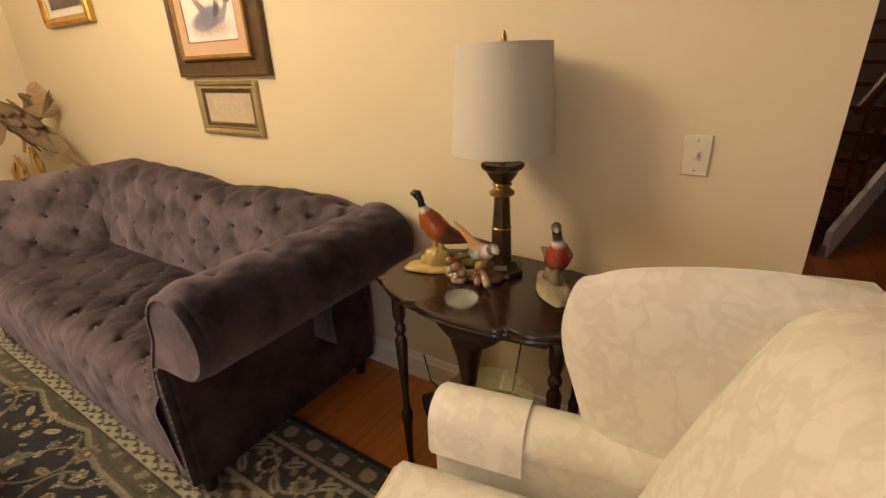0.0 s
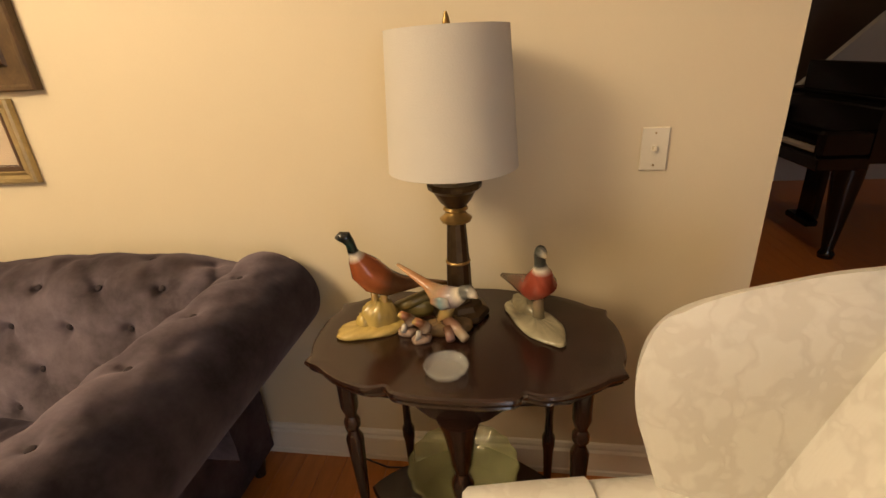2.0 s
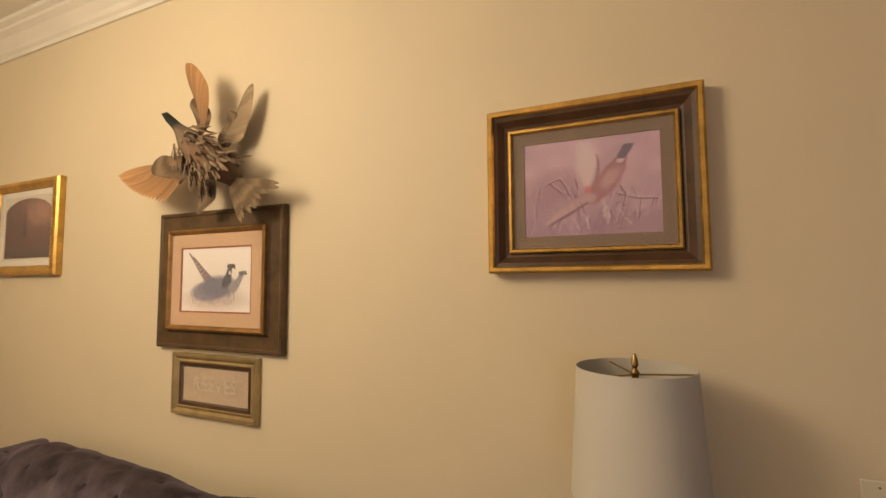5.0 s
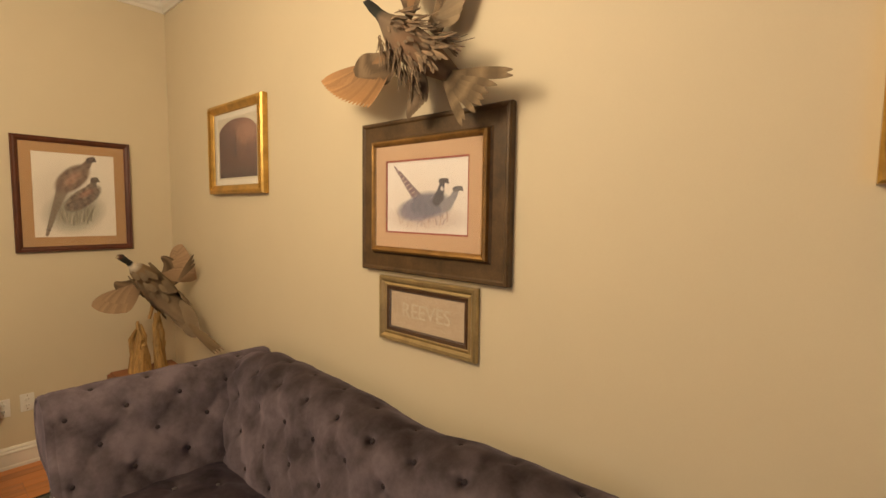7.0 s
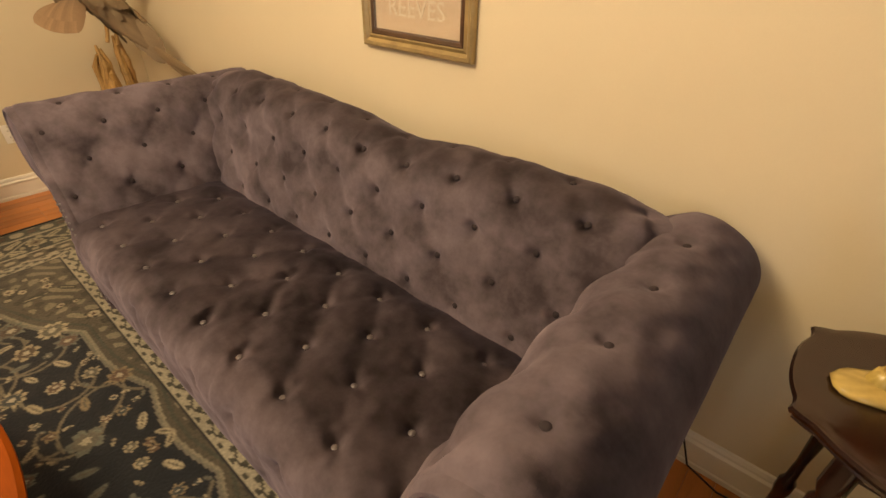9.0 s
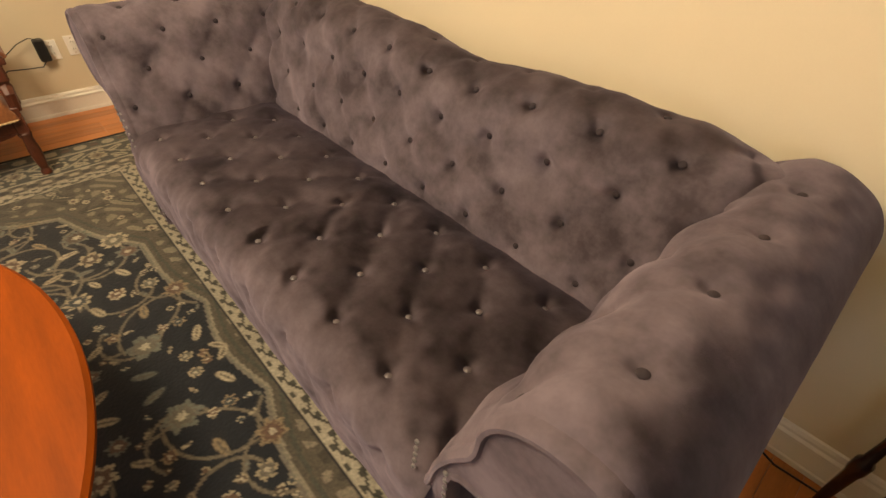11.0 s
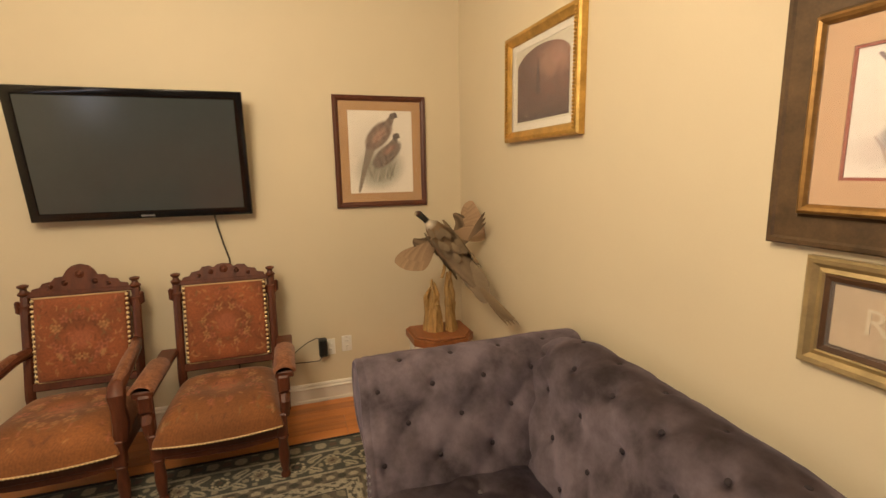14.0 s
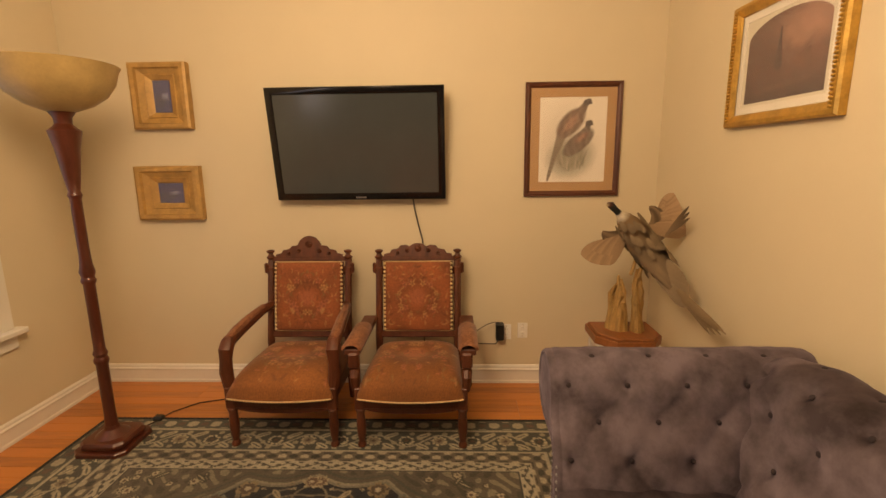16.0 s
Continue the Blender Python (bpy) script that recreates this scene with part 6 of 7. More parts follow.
def red_breasted():
    """Figurine of a red-breasted bird on a long pale base."""
    p = Paint()
    mound(p, 0.0, 0.0, 0.125, 0.052, 0.018, (0.33, 0.30, 0.20), -1.05, 8)
    mound(p, -0.02, 0.05, 0.06, 0.03, 0.045, (0.24, 0.21, 0.13), -1.05, 9)
    p.loft([((0.022, -0.052, 0.205), 0.003, 0.003, CRM), ((0.016, -0.040, 0.208), 0.010, 0.010, GRY), ((0.010, -0.028, 0.210), 0.015, 0.016, (0.05, 0.055, 0.045)), ((0.008, -0.018, 0.198), 0.014, 0.014, (0.05, 0.055, 0.045)), ((0.010, -0.012, 0.172), 0.014, 0.014, (0.06, 0.06, 0.05)), ((0.012, -0.010, 0.160), 0.018, 0.018, WHT), ((0.014, -0.008, 0.148), 0.026, 0.024, (0.28, 0.055, 0.03)), ((0.014, -0.002, 0.118), 0.041, 0.040, (0.26, 0.05, 0.028)), ((0.002, 0.02, 0.092), 0.040, 0.038, (0.26, 0.05, 0.03)), ((-0.020, 0.05, 0.082), 0.032, 0.030, (0.13, 0.06, 0.035)), ((-0.050, 0.085, 0.080), 0.020, 0.016, (0.12, 0.07, 0.04)), ((-0.085, 0.125, 0.074), 0.008, 0.006, (0.13, 0.09, 0.05))], 16)
    p.loft([((0.01, 0.0, 0.01), 0.016, 0.016, (0.3, 0.26, 0.16)), ((0.008, 0.005, 0.085), 0.012, 0.012, (0.2, 0.12, 0.07))], 9)
    return p


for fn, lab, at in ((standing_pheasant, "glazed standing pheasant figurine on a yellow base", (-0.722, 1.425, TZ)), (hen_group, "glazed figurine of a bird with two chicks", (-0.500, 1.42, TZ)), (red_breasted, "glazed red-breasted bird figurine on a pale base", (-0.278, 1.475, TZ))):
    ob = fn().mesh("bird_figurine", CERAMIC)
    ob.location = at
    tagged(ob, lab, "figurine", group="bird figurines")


def wing(p, root, front, back, n, width, normal, tip_c, mid_c, cover=0.55, bend=0.02):
    """Flight feathers fanned from one leading edge to the trailing one, with short coverts over them."""
    root, front, back = Vector(root), Vector(front), Vector(back)
    nrm = Vector(normal).normalized()
    for i in range(n):
        k = i / (n - 1)
        tip = front + (back - front) * k
        out = (tip - root)
        tip = root + out * (1 + 0.10 * math.sin(k * math.pi))
        start = root + (front - root) * 0.45 * (1 - k)
        g = random.uniform(0.82, 1.12)
        p.feather(start + nrm * 0.0015 * i, tip, width * 0.62, nrm, [q * g for q in mid_c], [q * g for q in tip_c], 0, bend)
    for i in range(n):
        k = i / (n - 1)
        tip = root + ((front + (back - front) * k) - root) * cover
        start = root + (front - root) * 0.30 * (1 - k)
        p.feather(start + nrm * (0.006 + 0.001 * i), tip + nrm * 0.006, width * 1.15, nrm, (0.09, 0.06, 0.035), (0.22, 0.15, 0.09), 2, 0)


def wall_bird():
    """A mounted bird in flight above the wide frame."""
    b = thing("mounted_flying_bird", "mounted game bird in flight with tan wings", "taxidermy", (-2.06, 1.62, 2.20))
    p = Paint()
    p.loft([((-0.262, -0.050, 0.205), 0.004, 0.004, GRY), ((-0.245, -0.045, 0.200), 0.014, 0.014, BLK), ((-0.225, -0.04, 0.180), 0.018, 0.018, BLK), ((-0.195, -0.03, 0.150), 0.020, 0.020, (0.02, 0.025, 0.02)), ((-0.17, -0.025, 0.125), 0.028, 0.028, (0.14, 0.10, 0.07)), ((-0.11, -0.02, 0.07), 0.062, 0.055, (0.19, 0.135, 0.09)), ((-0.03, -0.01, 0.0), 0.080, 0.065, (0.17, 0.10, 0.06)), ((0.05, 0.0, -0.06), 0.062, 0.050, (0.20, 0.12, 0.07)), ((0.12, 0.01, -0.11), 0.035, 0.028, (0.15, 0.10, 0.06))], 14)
    for k in range(170):
        a, t = random.uniform(0, 6.28), random.uniform(0.0, 1)
        c = Vector((-0.14 + 0.22 * t, -0.02, 0.09 - 0.17 * t))
        r = Vector((0.06 * math.cos(a), -0.055 * abs(math.sin(a)), 0.06 * math.cos(a)))
        g = random.uniform(0.6, 1.3)
        p.feather(c + r * 0.9, c + r * random.uniform(1.1, 1.55) + Vector((random.uniform(0.03, 0.08), 0, random.uniform(-0.09, -0.02))), 0.0065, (r.x, r.y - 0.04, r.z), (0.17 * g, 0.12 * g, 0.08 * g), (0.27 * g, 0.18 * g, 0.11 * g), 1)
    p.mesh("body", FEATHER, b)
    tanw, bar = (0.46, 0.25, 0.11), (0.22, 0.13, 0.07)
    w = Paint()
    wing(w, (-0.06, 0.0, 0.10), (-0.125, -0.03, 0.40), (0.0, -0.03, 0.30), 14, 0.034, (0.1, -1, 0.1), tanw, bar, 0.55)
    w.mesh("wing", FEATHER, b, "raised tan and barred wing")
    w = Paint()
    wing(w, (-0.10, 0.0, 0.02), (-0.49, -0.06, -0.05), (-0.24, -0.03, -0.18), 17, 0.044, (-0.2, -1, 0.2), tanw, bar, 0.6)
    w.mesh("wing", FEATHER, b, "lowered tan and barred wing")
    w = Paint()
    wing(w, (0.0, 0.03, 0.08), (0.17, 0.05, 0.29), (0.13, 0.05, 0.08), 12, 0.038, (0.2, -1, 0.1), (0.36, 0.27, 0.17), (0.2, 0.15, 0.1), 0.5)
    w.mesh("wing", FEATHER, b, "pale far wing")
    w = Paint()
    for k in range(9):
        a = k / 8
        w.feather((0.08, 0.0, -0.10), (0.40 - 0.22 * a + random.uniform(-0.02, 0.02), -0.03, -0.15 - 0.14 * a), 0.014, (0, -1, 0.1), (0.10, 0.07, 0.04), (0.24, 0.17, 0.10), 7)
    for k in range(7):
        a = k / 6
        w.feather((-0.02, 0.0, -0.05), (-0.06 + 0.09 * a, -0.02, -0.24 + 0.05 * a), 0.022, (0, -1, 0.1), (0.12, 0.085, 0.055), (0.20, 0.14, 0.09), 3)
    w.mesh("tail", FEATHER, b, "long barred tail feathers")
    part("hanger", Shape().tube([(-0.02, 0.02, 0.0), (-0.02, 0.06, 0.02), (-0.02, 0.098, 0.02)], 0.008, 8), BLACKPL, b)


wall_bird()


def corner_bird():
    st = thing("plant_stand", "white painted square stand in the corner", "stand", (-4.40, 1.42, 0))
    part("top", Shape().box(-0.19, 0.19, -0.19, 0.19, 0.465, 0.49, 0.005), TRIM, st)
    leg = None
    for sx in (-0.15, 0.15):
        for sy in (-0.15, 0.15):
            if leg is None:
                leg = part("leg", Shape().box(-0.018, 0.018, -0.018, 0.018, 0, 0.465, 0.004), TRIM, st, at=(sx, sy, 0))
            else:
                again(leg, st, (sx, sy, 0))
    b = thing("mounted_pheasant", "mounted ring-necked pheasant on driftwood and a plinth", "taxidermy", (-4.38, 1.42, 0.491))
    out = [(-0.16, -0.20), (0.06, -0.20), (0.17, -0.10), (0.17, 0.12), (0.06, 0.20), (-0.16, 0.20)]
    part("plinth", Shape().slab(out, 0, 0.05, 0.004).slab([(x * 0.93, y * 0.93) for x, y in out], 0.048, 0.066, 0.008), PLINTH, b, angle=20)
    rnd = random.Random(4)
    for k in range(11):
        x, y = rnd.uniform(-0.07, 0.07), rnd.uniform(-0.11, 0.11)
        hgt = rnd.uniform(0.22, 0.42)
        pts = [(x, y, 0.06), (x * 0.8 + rnd.uniform(-0.02, 0.02), y * 0.85, 0.06 + hgt * 0.4), (x * 0.6 + rnd.uniform(-0.03, 0.03), y * 0.9 + rnd.uniform(-0.02, 0.02), 0.06 + hgt * 0.75), (x * 0.5 + rnd.uniform(-0.03, 0.03), y * 0.8, 0.06 + hgt)]
        part("branch", Shape().tube(pts, [0.028, 0.023, 0.019, 0.007], 7), DRIFT, b, "golden weathered driftwood")
    p = Paint()
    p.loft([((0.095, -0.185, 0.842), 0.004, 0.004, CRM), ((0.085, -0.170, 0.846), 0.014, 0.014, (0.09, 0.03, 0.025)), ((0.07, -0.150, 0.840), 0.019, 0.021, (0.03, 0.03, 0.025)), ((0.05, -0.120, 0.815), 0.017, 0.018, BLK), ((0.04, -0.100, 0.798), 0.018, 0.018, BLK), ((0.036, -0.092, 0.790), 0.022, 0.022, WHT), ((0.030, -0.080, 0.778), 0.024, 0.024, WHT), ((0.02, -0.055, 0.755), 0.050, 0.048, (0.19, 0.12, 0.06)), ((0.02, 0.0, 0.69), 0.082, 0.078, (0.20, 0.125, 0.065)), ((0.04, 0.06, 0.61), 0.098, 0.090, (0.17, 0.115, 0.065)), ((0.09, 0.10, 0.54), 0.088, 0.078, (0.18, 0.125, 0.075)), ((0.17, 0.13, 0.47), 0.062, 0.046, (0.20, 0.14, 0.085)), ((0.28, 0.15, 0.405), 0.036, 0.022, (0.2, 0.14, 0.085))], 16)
    for k in range(80):
        t, a = random.uniform(0, 1), random.uniform(0, 6.28)
        c = Vector((0.02 + 0.10 * t, -0.05 + 0.17 * t, 0.75 - 0.24 * t))
        r = Vector((0.090 * math.cos(a), 0.075 * math.sin(a), 0.055 * math.sin(a + 1)))
        g = random.uniform(0.8, 1.15)
        p.feather(c + r * 0.93, c + r * 1.0 + Vector((0.03, 0.03, -0.055)), 0.017, r, (0.17 * g, 0.12 * g, 0.072 * g), (0.20 * g, 0.145 * g, 0.088 * g), 1)
    p.mesh("body", FEATHER, b)
    pale, bar = (0.42, 0.28, 0.17), (0.30, 0.20, 0.12)
    w = Paint()
    wing(w, (0.03, -0.04, 0.70), (0.06, -0.315, 0.552), (0.05, -0.14, 0.485), 18, 0.050, (1, 0.2, 0.2), pale, bar, 0.5)
    w.mesh("wing", FEATHER, b, "spread pale barred wing")
    w = Paint()
    wing(w, (0.02, 0.08, 0.70), (0.0, 0.225, 0.900), (0.03, 0.30, 0.66), 20, 0.056, (1, -0.2, 0.1), pale, bar, 0.55)
    for k in range(3):
        w.feather((0.06, 0.17, 0.66), (0.20 + 0.01 * k, 0.225, 0.845 - 0.03 * k), 0.010, (1, -0.5, 0), bar, (0.1, 0.07, 0.04))
    w.mesh("wing", FEATHER, b, "raised pale barred wing")
    w = Paint()
    for k in range(7):
        a = (k - 3) / 3
        w.feather((0.20, 0.13, 0.45), (0.72 - 0.12 * abs(a), 0.185 - 0.012 * abs(a) + 0.01 * a, 0.315 - 0.028 * a - 0.02 * abs(a)), 0.012, (0.3, -0.6, 1), (0.10, 0.065, 0.035), (0.25, 0.175, 0.10), 15)
    for k in range(26):
        a = random.uniform(-1, 1)
        t = random.uniform(0.0, 0.55)
        o = Vector((0.10 + 0.30 * t, 0.11 + 0.04 * t, 0.53 - 0.15 * t))
        w.feather(o + Vector((0.0, 0.02 * a, 0.05 * a)), o + Vector((0.17, 0.04 + 0.02 * a, -0.09 + 0.05 * a)), 0.026, (0.3, -0.6, 1), (0.19, 0.138, 0.086), (0.215, 0.156, 0.098), 1)
    w.mesh("tail", FEATHER, b, "long barred tail")
    part("leg", Shape().tube([(0.04, 0.03, 0.56), (0.02, 0.02, 0.47), (0.03, 0.0, 0.42)], 0.011, 8).tube([(0.06, 0.07, 0.54), (0.03, 0.06, 0.46), (0.03, 0.05, 0.40)], 0.011, 8), DRIFT, b)


corner_bird()


# ---- wing chair ----
def wing_chair():
    """Local: faces -y; x to the right of one who looks at its front."""
    ch = thing("wing_armchair", "cream damask wing armchair with an arm cover", "armchair", (-0.010, 0.782, 0), -79)
    # local y runs from the front (negative) to the back
    def cushion(name, x0, x1, y0, y1, z0, z1, label="", p=6.0, mat=DAMASK, crown=0.02):
        n = 26
        s = Shape()
        u, v = np.meshgrid(np.linspace(-1, 1, n), np.linspace(-1, 1, n))
        e = np.clip(1 - np.maximum(np.abs(u), np.abs(v)) ** p, 0, 1) ** 0.5
        X, Y = (x0 + x1) / 2 + u * (x1 - x0) / 2, (y0 + y1) / 2 + v * (y1 - y0) / 2
        mid = (z0 + z1) / 2
        top = mid + (z1 - mid) * e + crown * (1 - u * u) * (1 - v * v) + 0.003 * mottle(X, Y, 16, 6)
        s.grid(np.stack([X, Y, top], -1)).grid(np.stack([X, Y, mid - (mid - z0) * e], -1))
        return part(name, s, mat, ch, label, angle=70)
    cushion("seat_cushion", -0.265, 0.265, -0.455, 0.28, 0.33, 0.475, "boxed cream damask cushion")
    part("cushion_piping", Shape().tube([(-0.264, 0.20, 0.4025), (-0.265, -0.44, 0.4025), (-0.25, -0.455, 0.4025), (0.25, -0.455, 0.4025), (0.265, -0.44, 0.4025), (0.264, 0.20, 0.4025)], 0.006, 6), PIPING, ch, "cream welt")
    part("seat_base", Shape().box(-0.34, 0.34, -0.39, 0.42, 0.16, 0.34, 0.02), DAMASK, ch)
    # rolled arms
    for sx in (-1, 1):
        rows = []
        for y, k in ((-0.335, 0.35), (-0.345, 0.75), (-0.335, 1.0), (-0.20, 1.03), (0.0, 1.0), (0.22, 0.98)):
            ring = []
            for a in np.linspace(-0.6, math.pi + 0.6, 19):
                ring.append((sx * (0.325 + 0.070 * k * math.cos(a)), y, 0.575 + 0.065 * k * math.sin(a)))
            ring = [(sx * (0.325 + 0.055 * k), y, 0.30)] + ring + [(sx * (0.325 - 0.055 * k), y, 0.30)]
            rows.append(ring)
        s = Shape().grid(np.array(rows))
        s.f.append(tuple(range(len(rows[0]))))
        part("arm", s, DAMASK, ch, angle=60)
        # wing: a padded panel that sweeps down from the top of the back to the arm
        edge = [(0.475, 1.046), (0.27, 1.055), (0.09, 1.03), (0.010, 1.005), (-0.025, 0.96), (-0.038, 0.88), (-0.020, 0.78), (0.005, 0.70), (0.03, 0.62), (0.05, 0.56)]
        s = Shape()
        T = np.linspace(0, 1, 40)
        ey, ez = np.interp(T, np.linspace(0, 1, len(edge)), [q[0] for q in edge]), np.interp(T, np.linspace(0, 1, len(edge)), [q[1] for q in edge])
        for k in range(5):
            ey[1:-1], ez[1:-1] = (ey[:-2] + 2 * ey[1:-1] + ey[2:]) / 4, (ez[:-2] + 2 * ez[1:-1] + ez[2:]) / 4
        by, bz = np.full(40, 0.478), np.linspace(1.044, 0.50, 40)
        rows = []
        for r, off in ((0.0, 0.028), (0.12, 0.052), (0.35, 0.056), (0.7, 0.05), (1.0, 0.045)):
            rows.append([(sx * (0.325 - off + 0.03 * (1 - r)), ey[i] + (by[i] - ey[i]) * r + 0.018 * (r == 0) * 0, ez[i] + (bz[i] - ez[i]) * r) for i in range(40)])
        outer = []
        for r, off in ((1.0, 0.045), (0.6, 0.05), (0.12, 0.05), (0.0, 0.026)):
            outer.append([(sx * (0.325 + off + 0.02 * (1 - r)), ey[i] + (by[i] - ey[i]) * r, ez[i] + (bz[i] - ez[i]) * r) for i in range(40)])
        lip = [[(sx * (0.325 + 0.012), ey[i] - 0.016 * (ez[i] < 1.0), ez[i] + 0.018 * float(np.clip((ey[i] + 0.03) / 0.02, 0, 1) * np.clip((0.47 - ey[i]) / 0.12, 0, 1))) for i in range(40)]]
        s.grid(np.array(rows[::-1] + lip + outer[::-1]))
        part("wing", s, DAMASK, ch, angle=60)
    # back: padded inner face, rounded top, plain outer side
    n, m = 40, 24
    v, u = np.meshgrid(np.linspace(0, 1, n), np.linspace(-1, 1, m))
    Y = 0.135 + 0.245 * v + 0.02 * (1 - (2 * v - 1) ** 2) * -1 - 0.035 * (1 - u ** 4)
    Zb = 0.42 + 0.655 * v + 0.025 * (1 - u * u) * v
    roll = np.clip((v - 0.86) / 0.14, 0, 1)
    Y = Y + 0.10 * roll ** 2
    Zb = Zb - 0.03 * roll ** 3
    s = Shape().grid(np.stack([u * 0.305, Y, Zb], -1))
    s.grid(np.stack([u * 0.34, 0.435 + 0.035 * v, 0.18 + 0.875 * v], -1))
    s.grid(np.stack([u[:, :2] * 0.325, np.stack([Y[:, -1], 0.47 + 0 * Y[:, -1]], 1), np.stack([Zb[:, -1], 1.055 + 0 * Zb[:, -1]], 1)], -1))
    part("back", s, DAMASK, ch, angle=60)
    leg = None
    for lx, ly in ((-0.30, -0.35), (0.30, -0.35), (-0.29, 0.38), (0.29, 0.38)):
        if leg is None:
            leg = part("leg", Shape().lathe([(0.026, 0), (0.030, 0.015), (0.018, 0.05), (0.030, 0.13), (0.034, 0.165)], 12), MAHOG, ch, at=(lx, ly, 0.012))
        else:
            again(leg, ch, (lx, ly, 0.012))
    # arm covers lie over the fronts of the arms
    for sx in (-1, 1):
        rows = []
        for y, k in ((-0.355, 0.62), (-0.350, 0.9), (-0.338, 1.03), (-0.20, 1.06), (-0.105, 1.05), (-0.104, 1.02)):
            rows.append([(sx * (0.325 + 0.0735 * k * math.cos(a)), y - 0.004, 0.577 + 0.068 * k * math.sin(a)) for a in np.linspace(0.0, math.pi, 17)])
            rows[-1] = [(rows[-1][0][0] + sx * 0.002, y - 0.004, 0.49)] + rows[-1] + [(rows[-1][-1][0] - sx * 0.002, y - 0.004, 0.50)]
        part("arm_cover", Shape().grid(np.array(rows)), DAMASK, ch, "loose cream damask arm cover", angle=60)


wing_chair()


# ---- coffee table ----
ct = thing("coffee_table", "oval orange-stained wooden coffee table", "table", (-2.10, -0.10, 0))
part("tabletop", Shape().slab([(0.72 * math.cos(a), 0.43 * math.sin(a)) for a in np.linspace(0, 2 * math.pi, 97)[:-1]], 0.42, 0.45, 0.010), ORANGE, ct)
part("apron", Shape().slab([(0.60 * math.cos(a), 0.33 * math.sin(a)) for a in np.linspace(0, 2 * math.pi, 65)[:-1]], 0.36, 0.419, 0.003), ORANGE, ct)
leg = None
for lx, ly in ((-0.42, -0.2), (0.42, -0.2), (-0.42, 0.2), (0.42, 0.2)):
    if leg is None:
        leg = part("leg", Shape().lathe([(0.020, 0), (0.026, 0.02), (0.018, 0.05), (0.026, 0.20), (0.032, 0.32), (0.032, 0.36)], 14), ORANGE, ct, at=(lx, ly, 0.012))
    else:
        again(leg, ct, (lx, ly, 0.012))

book = thing("book", "closed book with a brown spine on the coffee table", "book", (-2.26, 0.0, 0.4505))
BROWNCLOTH = surface("brown_book_cloth", (0.11, 0.045, 0.012), 0.7, scale=12, vary=0.25, fine=200, bump=0.2)
part("cover", Shape().box(-0.15, 0.15, -0.11, 0.078, 0.0, 0.003, 0.001).box(-0.15, 0.15, -0.11, 0.078, 0.023, 0.026, 0.001), surface("tan_book_cover", (0.42, 0.30, 0.16), 0.6, scale=9, vary=0.12), book, "pale tan cover")
part("pages", Shape().box(-0.145, 0.145, -0.104, 0.078, 0.0031, 0.0229, 0.0005), WHITEMAT, book)
part("spine", Shape().slab([(0.078, 0.0), (0.104, 0.0), (0.113, 0.006), (0.116, 0.013), (0.113, 0.021), (0.104, 0.0265), (0.078, 0.0265)], -0.151, 0.151, 0.001, Matrix(((0, 0, 1, 0), (1, 0, 0, 0), (0, 1, 0, 0), (0, 0, 0, 1)))), BROWNCLOTH, book, "brown cloth spine")


# ---- torchiere ----
fl = thing("floor_lamp", "unlit red cherry torchiere with an amber glass bowl", "lamp", (-4.00, -1.60, 0))
part("base", Shape().slab([(-0.15, -0.11), (-0.11, -0.15), (0.11, -0.15), (0.15, -0.11), (0.15, 0.11), (0.11, 0.15), (-0.11, 0.15), (-0.15, 0.11)], 0.0, 0.035, 0.006)
     .slab([(-0.125, -0.09), (-0.09, -0.125), (0.09, -0.125), (0.125, -0.09), (0.125, 0.09), (0.09, 0.125), (-0.09, 0.125), (-0.125, 0.09)], 0.034, 0.075, 0.012)
     .lathe([(0.095, 0.07), (0.06, 0.095), (0.042, 0.11), (0.036, 0.13)], 16), CHERRY, fl, angle=25)
prof = [(0.034, 0.12), (0.030, 0.2), (0.030, 0.50), (0.037, 0.515), (0.037, 0.53), (0.030, 0.545), (0.037, 0.565), (0.028, 0.59), (0.028, 0.96), (0.036, 0.975), (0.036, 0.985), (0.030, 1.0), (0.038, 1.03), (0.030, 1.07), (0.027, 1.12), (0.026, 1.42), (0.034, 1.44), (0.027, 1.46), (0.036, 1.52), (0.056, 1.68), (0.070, 1.745), (0.074, 1.765), (0.050, 1.785), (0.038, 1.80), (0.040, 1.83), (0.060, 1.86)]
part("pole", Shape().lathe(prof, 14), CHERRY, fl, angle=30)
bw = [(0.03, 1.852), (0.06, 1.858), (0.14, 1.89), (0.205, 1.94), (0.245, 2.00), (0.262, 2.06), (0.276, 2.085), (0.272, 2.088), (0.257, 2.06), (0.238, 2.00), (0.20, 1.946), (0.13, 1.898), (0.03, 1.868)]
rings = [[(r * math.cos(a), r * math.sin(a), z) for a in np.linspace(0, 2 * math.pi, 49)[:-1]] for r, z in bw]
part("bowl", Shape().grid(np.array(rings), close=True), AMBER, fl, "dusty amber glass bowl")
flc = thing("lamp_cord", "brown cord lying on the floor by the torchiere", "cord")
part("cable", Shape().tube([(-4.10, -1.56, 0.02), (-4.22, -1.50, 0.012), (-4.34, -1.47, 0.008), (-4.46, -1.36, 0.006), (-4.52, -1.18, 0.006), (-4.50, -1.00, 0.006), (-4.62, -0.95, 0.06), (-4.74, -0.94, 0.36)], 0.004, 6), surface("brown_cable", (0.05, 0.02, 0.012), 0.5, bump=0), flc)
part("foot_switch", Shape().box(-4.275, -4.225, -1.53, -1.47, 0.002, 0.035, 0.008), BLACKPL, flc)

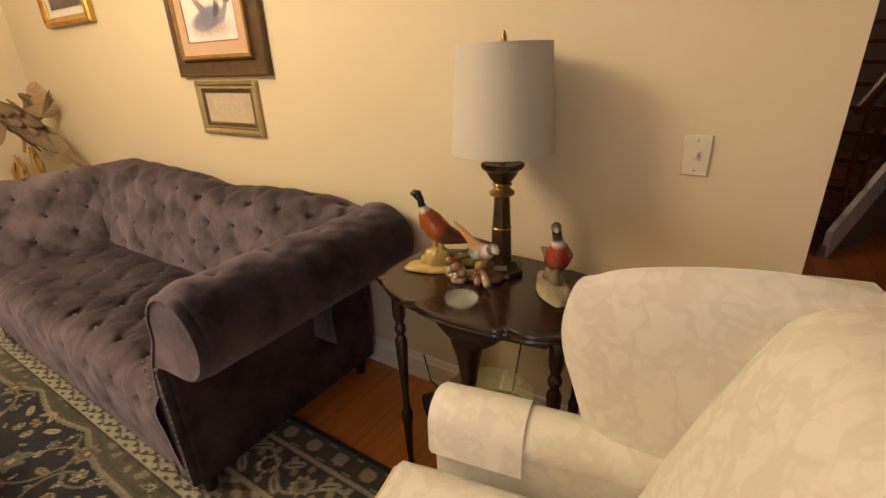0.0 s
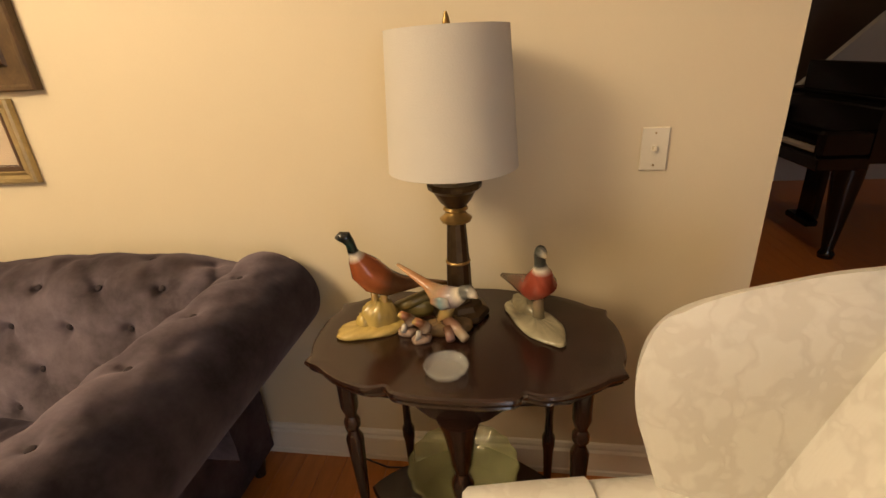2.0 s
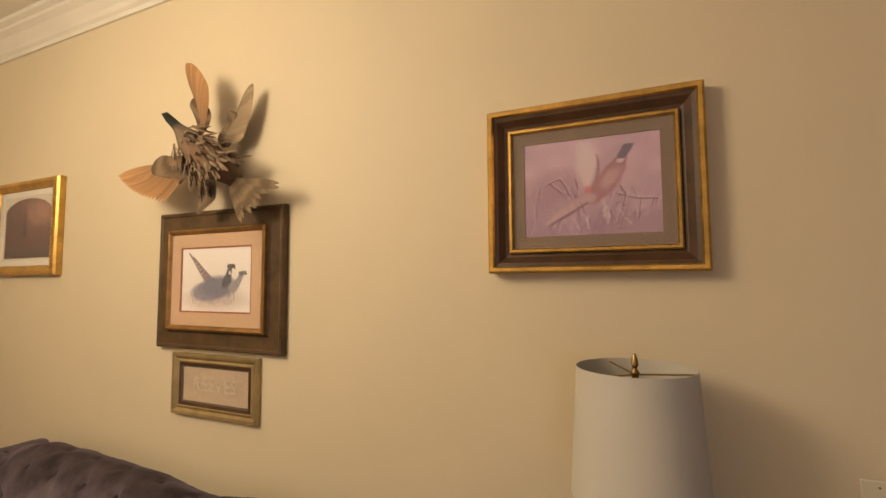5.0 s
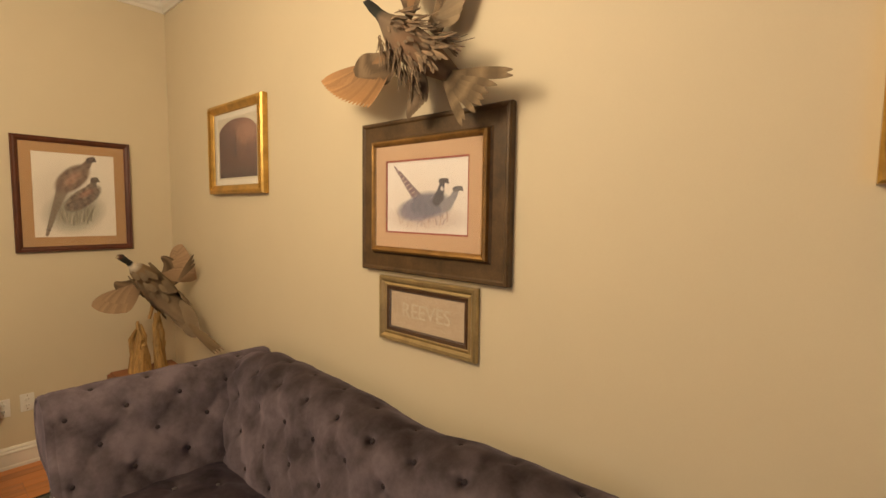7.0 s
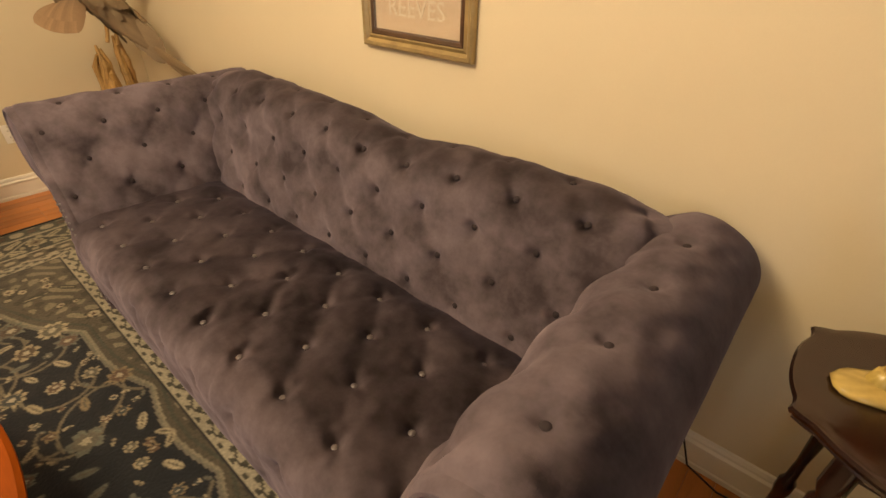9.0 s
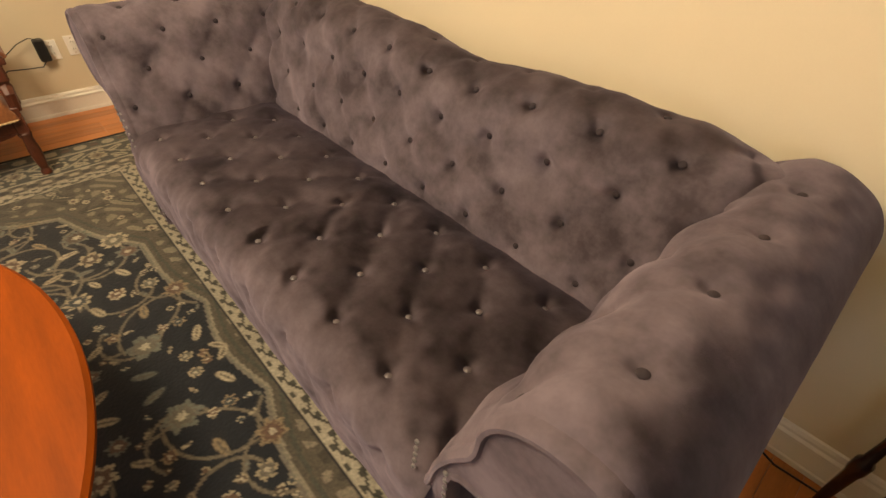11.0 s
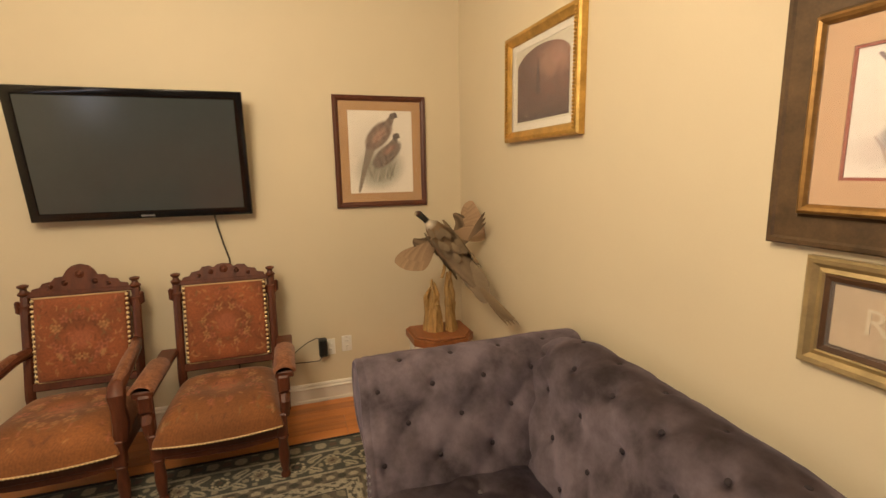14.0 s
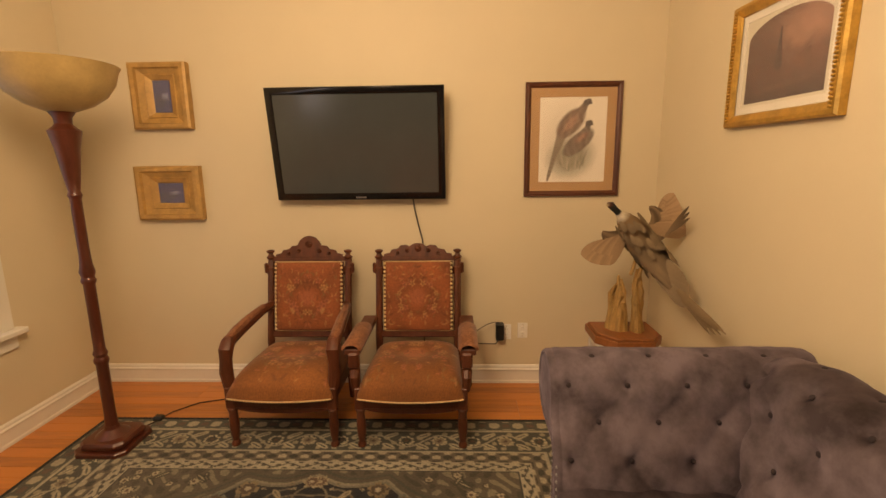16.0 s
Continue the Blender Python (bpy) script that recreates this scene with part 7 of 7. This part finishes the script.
# ---- ceiling lamp that lights the room ----
cl = thing("ceiling_lamp", "brass pendant lamp with a lit bulb", "lamp", (LAMP[0], LAMP[1], 0))
part("canopy", Shape().lathe([(0.02, ZC - 0.05), (0.06, ZC - 0.03), (0.065, ZC - 0.001)], 24), BRASS, cl)
part("stem", Shape().lathe([(0.008, LAMP[2] + 0.20), (0.008, ZC - 0.04)], 10), BRASS, cl)
part("holder", Shape().lathe([(0.03, LAMP[2] + 0.16), (0.035, LAMP[2] + 0.20), (0.01, LAMP[2] + 0.215)], 16), BRASS, cl)


hl = thing("hall_lamp", "small brass ceiling lamp in the hall", "lamp", (0.6, 5.4, 0))
part("canopy", Shape().lathe([(0.03, ZC - 0.06), (0.06, ZC - 0.03), (0.065, ZC - 0.001)], 24), BRASS, hl)
part("stem", Shape().lathe([(0.008, 3.08), (0.008, ZC - 0.04)], 10), BRASS, hl)

# ---- dark room beyond ----
pf = thing("grand_piano", "black grand piano with a closed lid", "piano", (0, 0.40, 0))
out = [(1.78, 3.16), (2.6, 3.12), (3.1, 3.25), (3.45, 3.6), (3.5, 3.95), (3.2, 4.2), (2.75, 4.35), (2.4, 4.58), (1.78, 4.62)]
part("case", Shape().slab(out, 0.66, 0.985, 0.01), PIANO, pf, angle=20)
part("lid", Shape().slab([(x * 1.0 + (0.0 if x > 1.9 else 0.16), y) for x, y in out], 0.99, 1.012, 0.005), PIANO, pf, angle=20)
part("key_bed", Shape().box(1.50, 1.79, 3.16, 4.62, 0.62, 0.70, 0.008).box(1.50, 1.79, 3.16, 3.24, 0.70, 0.86, 0.02).box(1.50, 1.79, 4.54, 4.62, 0.70, 0.86, 0.02), PIANO, pf)
part("music_desk", Shape().box(1.95, 1.98, 3.45, 4.35, 1.01, 1.22, 0.008), PIANO, pf)
wk = None
for k in range(52):
    y = 3.25 + k * 0.0247
    if wk is None:
        wk = part("white_key", Shape().box(0, 0.15, 0.0008, 0.0238, 0, 0.02, 0.002), IVORY, pf, at=(1.53, y, 0.715))
    else:
        again(wk, pf, (1.53, y, 0.715))
bk = None
for k in range(51):
    if k % 7 in (1, 4):
        continue
    y = 3.25 + (k + 1) * 0.0247 - 0.006
    if bk is None:
        bk = part("black_key", Shape().box(0.055, 0.15, 0, 0.012, 0.02, 0.032, 0.002), PIANO, pf, at=(1.53, y, 0.715))
    else:
        again(bk, pf, (1.53, y, 0.715))
leg = None
for lx, ly in ((1.75, 3.26), (1.75, 4.5), (3.2, 3.85)):
    if leg is None:
        leg = part("leg", Shape().lathe([(0.045, 0), (0.05, 0.03), (0.035, 0.06), (0.06, 0.30), (0.085, 0.55), (0.09, 0.66)], 14), PIANO, pf, at=(lx, ly, 0))
    else:
        again(leg, pf, (lx, ly, 0))
part("pedal_lyre", Shape().box(1.92, 1.97, 3.78, 4.0, 0.08, 0.66, 0.01).box(1.86, 1.95, 3.74, 4.04, 0.04, 0.09, 0.01), PIANO, pf)

gb = thing("stemmed_globe", "tall stemmed glass with a dark red globe", "ornament", (2.25, 4.05, 1.0125))
part("stem", Shape().lathe([(0.05, 0), (0.045, 0.008), (0.008, 0.02), (0.006, 0.30), (0.012, 0.315)], 16), CLEARGL, gb)
part("globe", Shape().lathe([(0.01, 0.31), (0.055, 0.325), (0.07, 0.36), (0.055, 0.395), (0.03, 0.405)], 18), surface("dark_red_glass", (0.05, 0.006, 0.006), 0.15, bump=0), gb)
for x, y, h in ((2.10, 3.98, 0.16), (2.36, 3.9, 0.12), (2.46, 3.98, 0.12)):
    g = thing("glass_goblet", "small clear glass goblet on the piano lid", "glass", (x, y, 1.0125), group="goblets on the piano")
    part("bowl", Shape().lathe([(0.034, 0), (0.03, 0.004), (0.006, 0.01), (0.005, h * 0.5), (0.03, h * 0.65), (0.036, h * 0.85), (0.034, h)], 18), CLEARGL, g)

rc = thing("red_bench", "low red velvet upholstered bench by the piano", "bench", (1.76, 5.42, 0))
part("seat", Shape().box(-0.22, 0.22, -0.20, 0.20, 0.07, 0.44, 0.05), REDVEL, rc)
leg = None
for lx in (-0.16, 0.16):
    for ly in (-0.15, 0.15):
        if leg is None:
            leg = part("leg", Shape().lathe([(0.018, 0), (0.028, 0.072)], 10), PIANO, rc, at=(lx, ly, 0))
        else:
            again(leg, rc, (lx, ly, 0))

# stairs: white stringer that climbs away, brown spandrel below, balusters above
A0, AD = Vector((1.05, 4.88, 0.49)), Vector((0.48, 0.90, 0.68))
st = thing("staircase", "staircase with a white stringer and dark turned balusters", "staircase", kind="structure")
nrm = Vector((AD.y, -AD.x, 0)).normalized()
p0, p1 = A0 - AD * 0.6, A0 + AD * 2.6
def plank(a, b, lo, hi, th):
    vs = []
    for q in (a, b):
        for z in (lo, hi):
            for t in (0, th):
                vs.append(q + Vector((0, 0, z)) - nrm * t)
    return vs, [(0, 1, 3, 2), (4, 6, 7, 5), (0, 4, 5, 1), (2, 3, 7, 6), (0, 2, 6, 4), (1, 5, 7, 3)]
part("stringer", Shape().add(*plank(p0, p1, -0.11, 0.11, 0.04)), TRIM, st, smooth=False)
vs = [p0 - nrm * 0.01, p1 - nrm * 0.01, Vector((p1.x, p1.y, 0)) - nrm * 0.01, Vector((p0.x, p0.y, 0)) - nrm * 0.01]
vs += [q - nrm * 0.05 for q in vs]
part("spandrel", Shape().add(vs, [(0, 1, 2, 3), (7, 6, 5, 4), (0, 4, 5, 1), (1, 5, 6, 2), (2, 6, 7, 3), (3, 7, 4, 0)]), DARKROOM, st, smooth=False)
for k in range(12):
    q = A0 + AD * (-0.45 + 0.25 * k)
    part("tread", Shape().box(0.06, 0.9, -0.13, 0.13, -0.02, 0.02, 0.004, Matrix.Translation(q + Vector((0, 0, 0.08))) @ pose(0, 0, 0, 0, 0, -28 + 180)), WALNUT, st)
    part("baluster", Shape().lathe([(0.018, 0.10), (0.022, 0.2), (0.014, 0.35), (0.022, 0.5), (0.014, 0.7), (0.016, 0.92)], 8, q - nrm * 0.06), WALNUT, st)
part("handrail", Shape().tube([p0 + Vector((0, 0, 0.95)) - nrm * 0.06, p1 + Vector((0, 0, 0.95)) - nrm * 0.06], 0.035, 10), WALNUT, st)

pale = surface("grey_white_paint", (0.55, 0.53, 0.50), 0.7, scale=2, vary=0.05)
poly = [(2.05, 0.0), (4.5, 0.0), (4.5, 3.05), (2.05, 0.615)]
setting("wall_under_stair", Shape().slab(poly, 0, 0.08, 0.002, pose(0, 5.73, 0, 90, 0, 0)), pale, "pale wall under a sloping ceiling", "wall")
fp = thing("framed_picture", "dark framed picture on the pale far wall", "picture", (3.55, 5.648, 1.51))
part("frame", Shape().moulding(0.58, 0.78, [(0, 0.001), (0, 0.025), (0.01, 0.03), (0.05, 0.02), (0.06, 0.01)]), UMBER, fp)
part("print", Shape().box(-0.23, 0.23, -0.012, -0.004, -0.33, 0.33, 0), surface("dim_print", (0.10, 0.07, 0.075), 0.7, vary=0.6, scale=7), fp, smooth=False)


# ---- floor boards ----
def boards():
    rnd = random.Random(8)
    bw_, meshes = 0.083, {}
    def board(L):
        key = round(L, 2)
        if key not in meshes:
            meshes[key] = place_mesh("floor_board", Shape().box(0, bw_ - 0.0012, 0, key - 0.0012, -0.02, 0.0, 0.0012), OAK, False)
        return meshes[key], key
    x = XW
    while x < XE + 0.1:
        y = YS
        first = True
        while y < YN + 0.13 - 0.05:
            L = rnd.choice((0.8, 1.2, 1.6)) if first else rnd.choice((1.4, 1.8, 2.2))
            first = False
            L = min(L, YN + 0.13 - y)
            me, key = board(L)
            ob = new("floor_board", me)
            ob.parent = floor_slab
            ob.location = (x, y, 0)
            y += key
        x += bw_
    s = Shape()
    while x < XF:
        y = YS
        while y < YF:
            L = min(rnd.choice((1.1, 1.6, 2.1)), YF - y)
            s.box(x, x + bw_ - 0.0012, y, y + L - 0.0012, -0.02, 0.0, 0)
            y += L
        x += bw_
    x = XE + 0.1 - bw_
    while x > XE - 2.4:
        y = YN + 0.14
        while y < YF:
            L = min(rnd.choice((1.1, 1.6, 2.1)), YF - y)
            s.box(x, x + bw_ - 0.0012, y, y + L - 0.0012, -0.02, 0.0, 0)
            y += L
        x -= bw_
    tagged(part("floor_boards", s, OAK, floor_slab, smooth=False), kind="stuff")


boards()
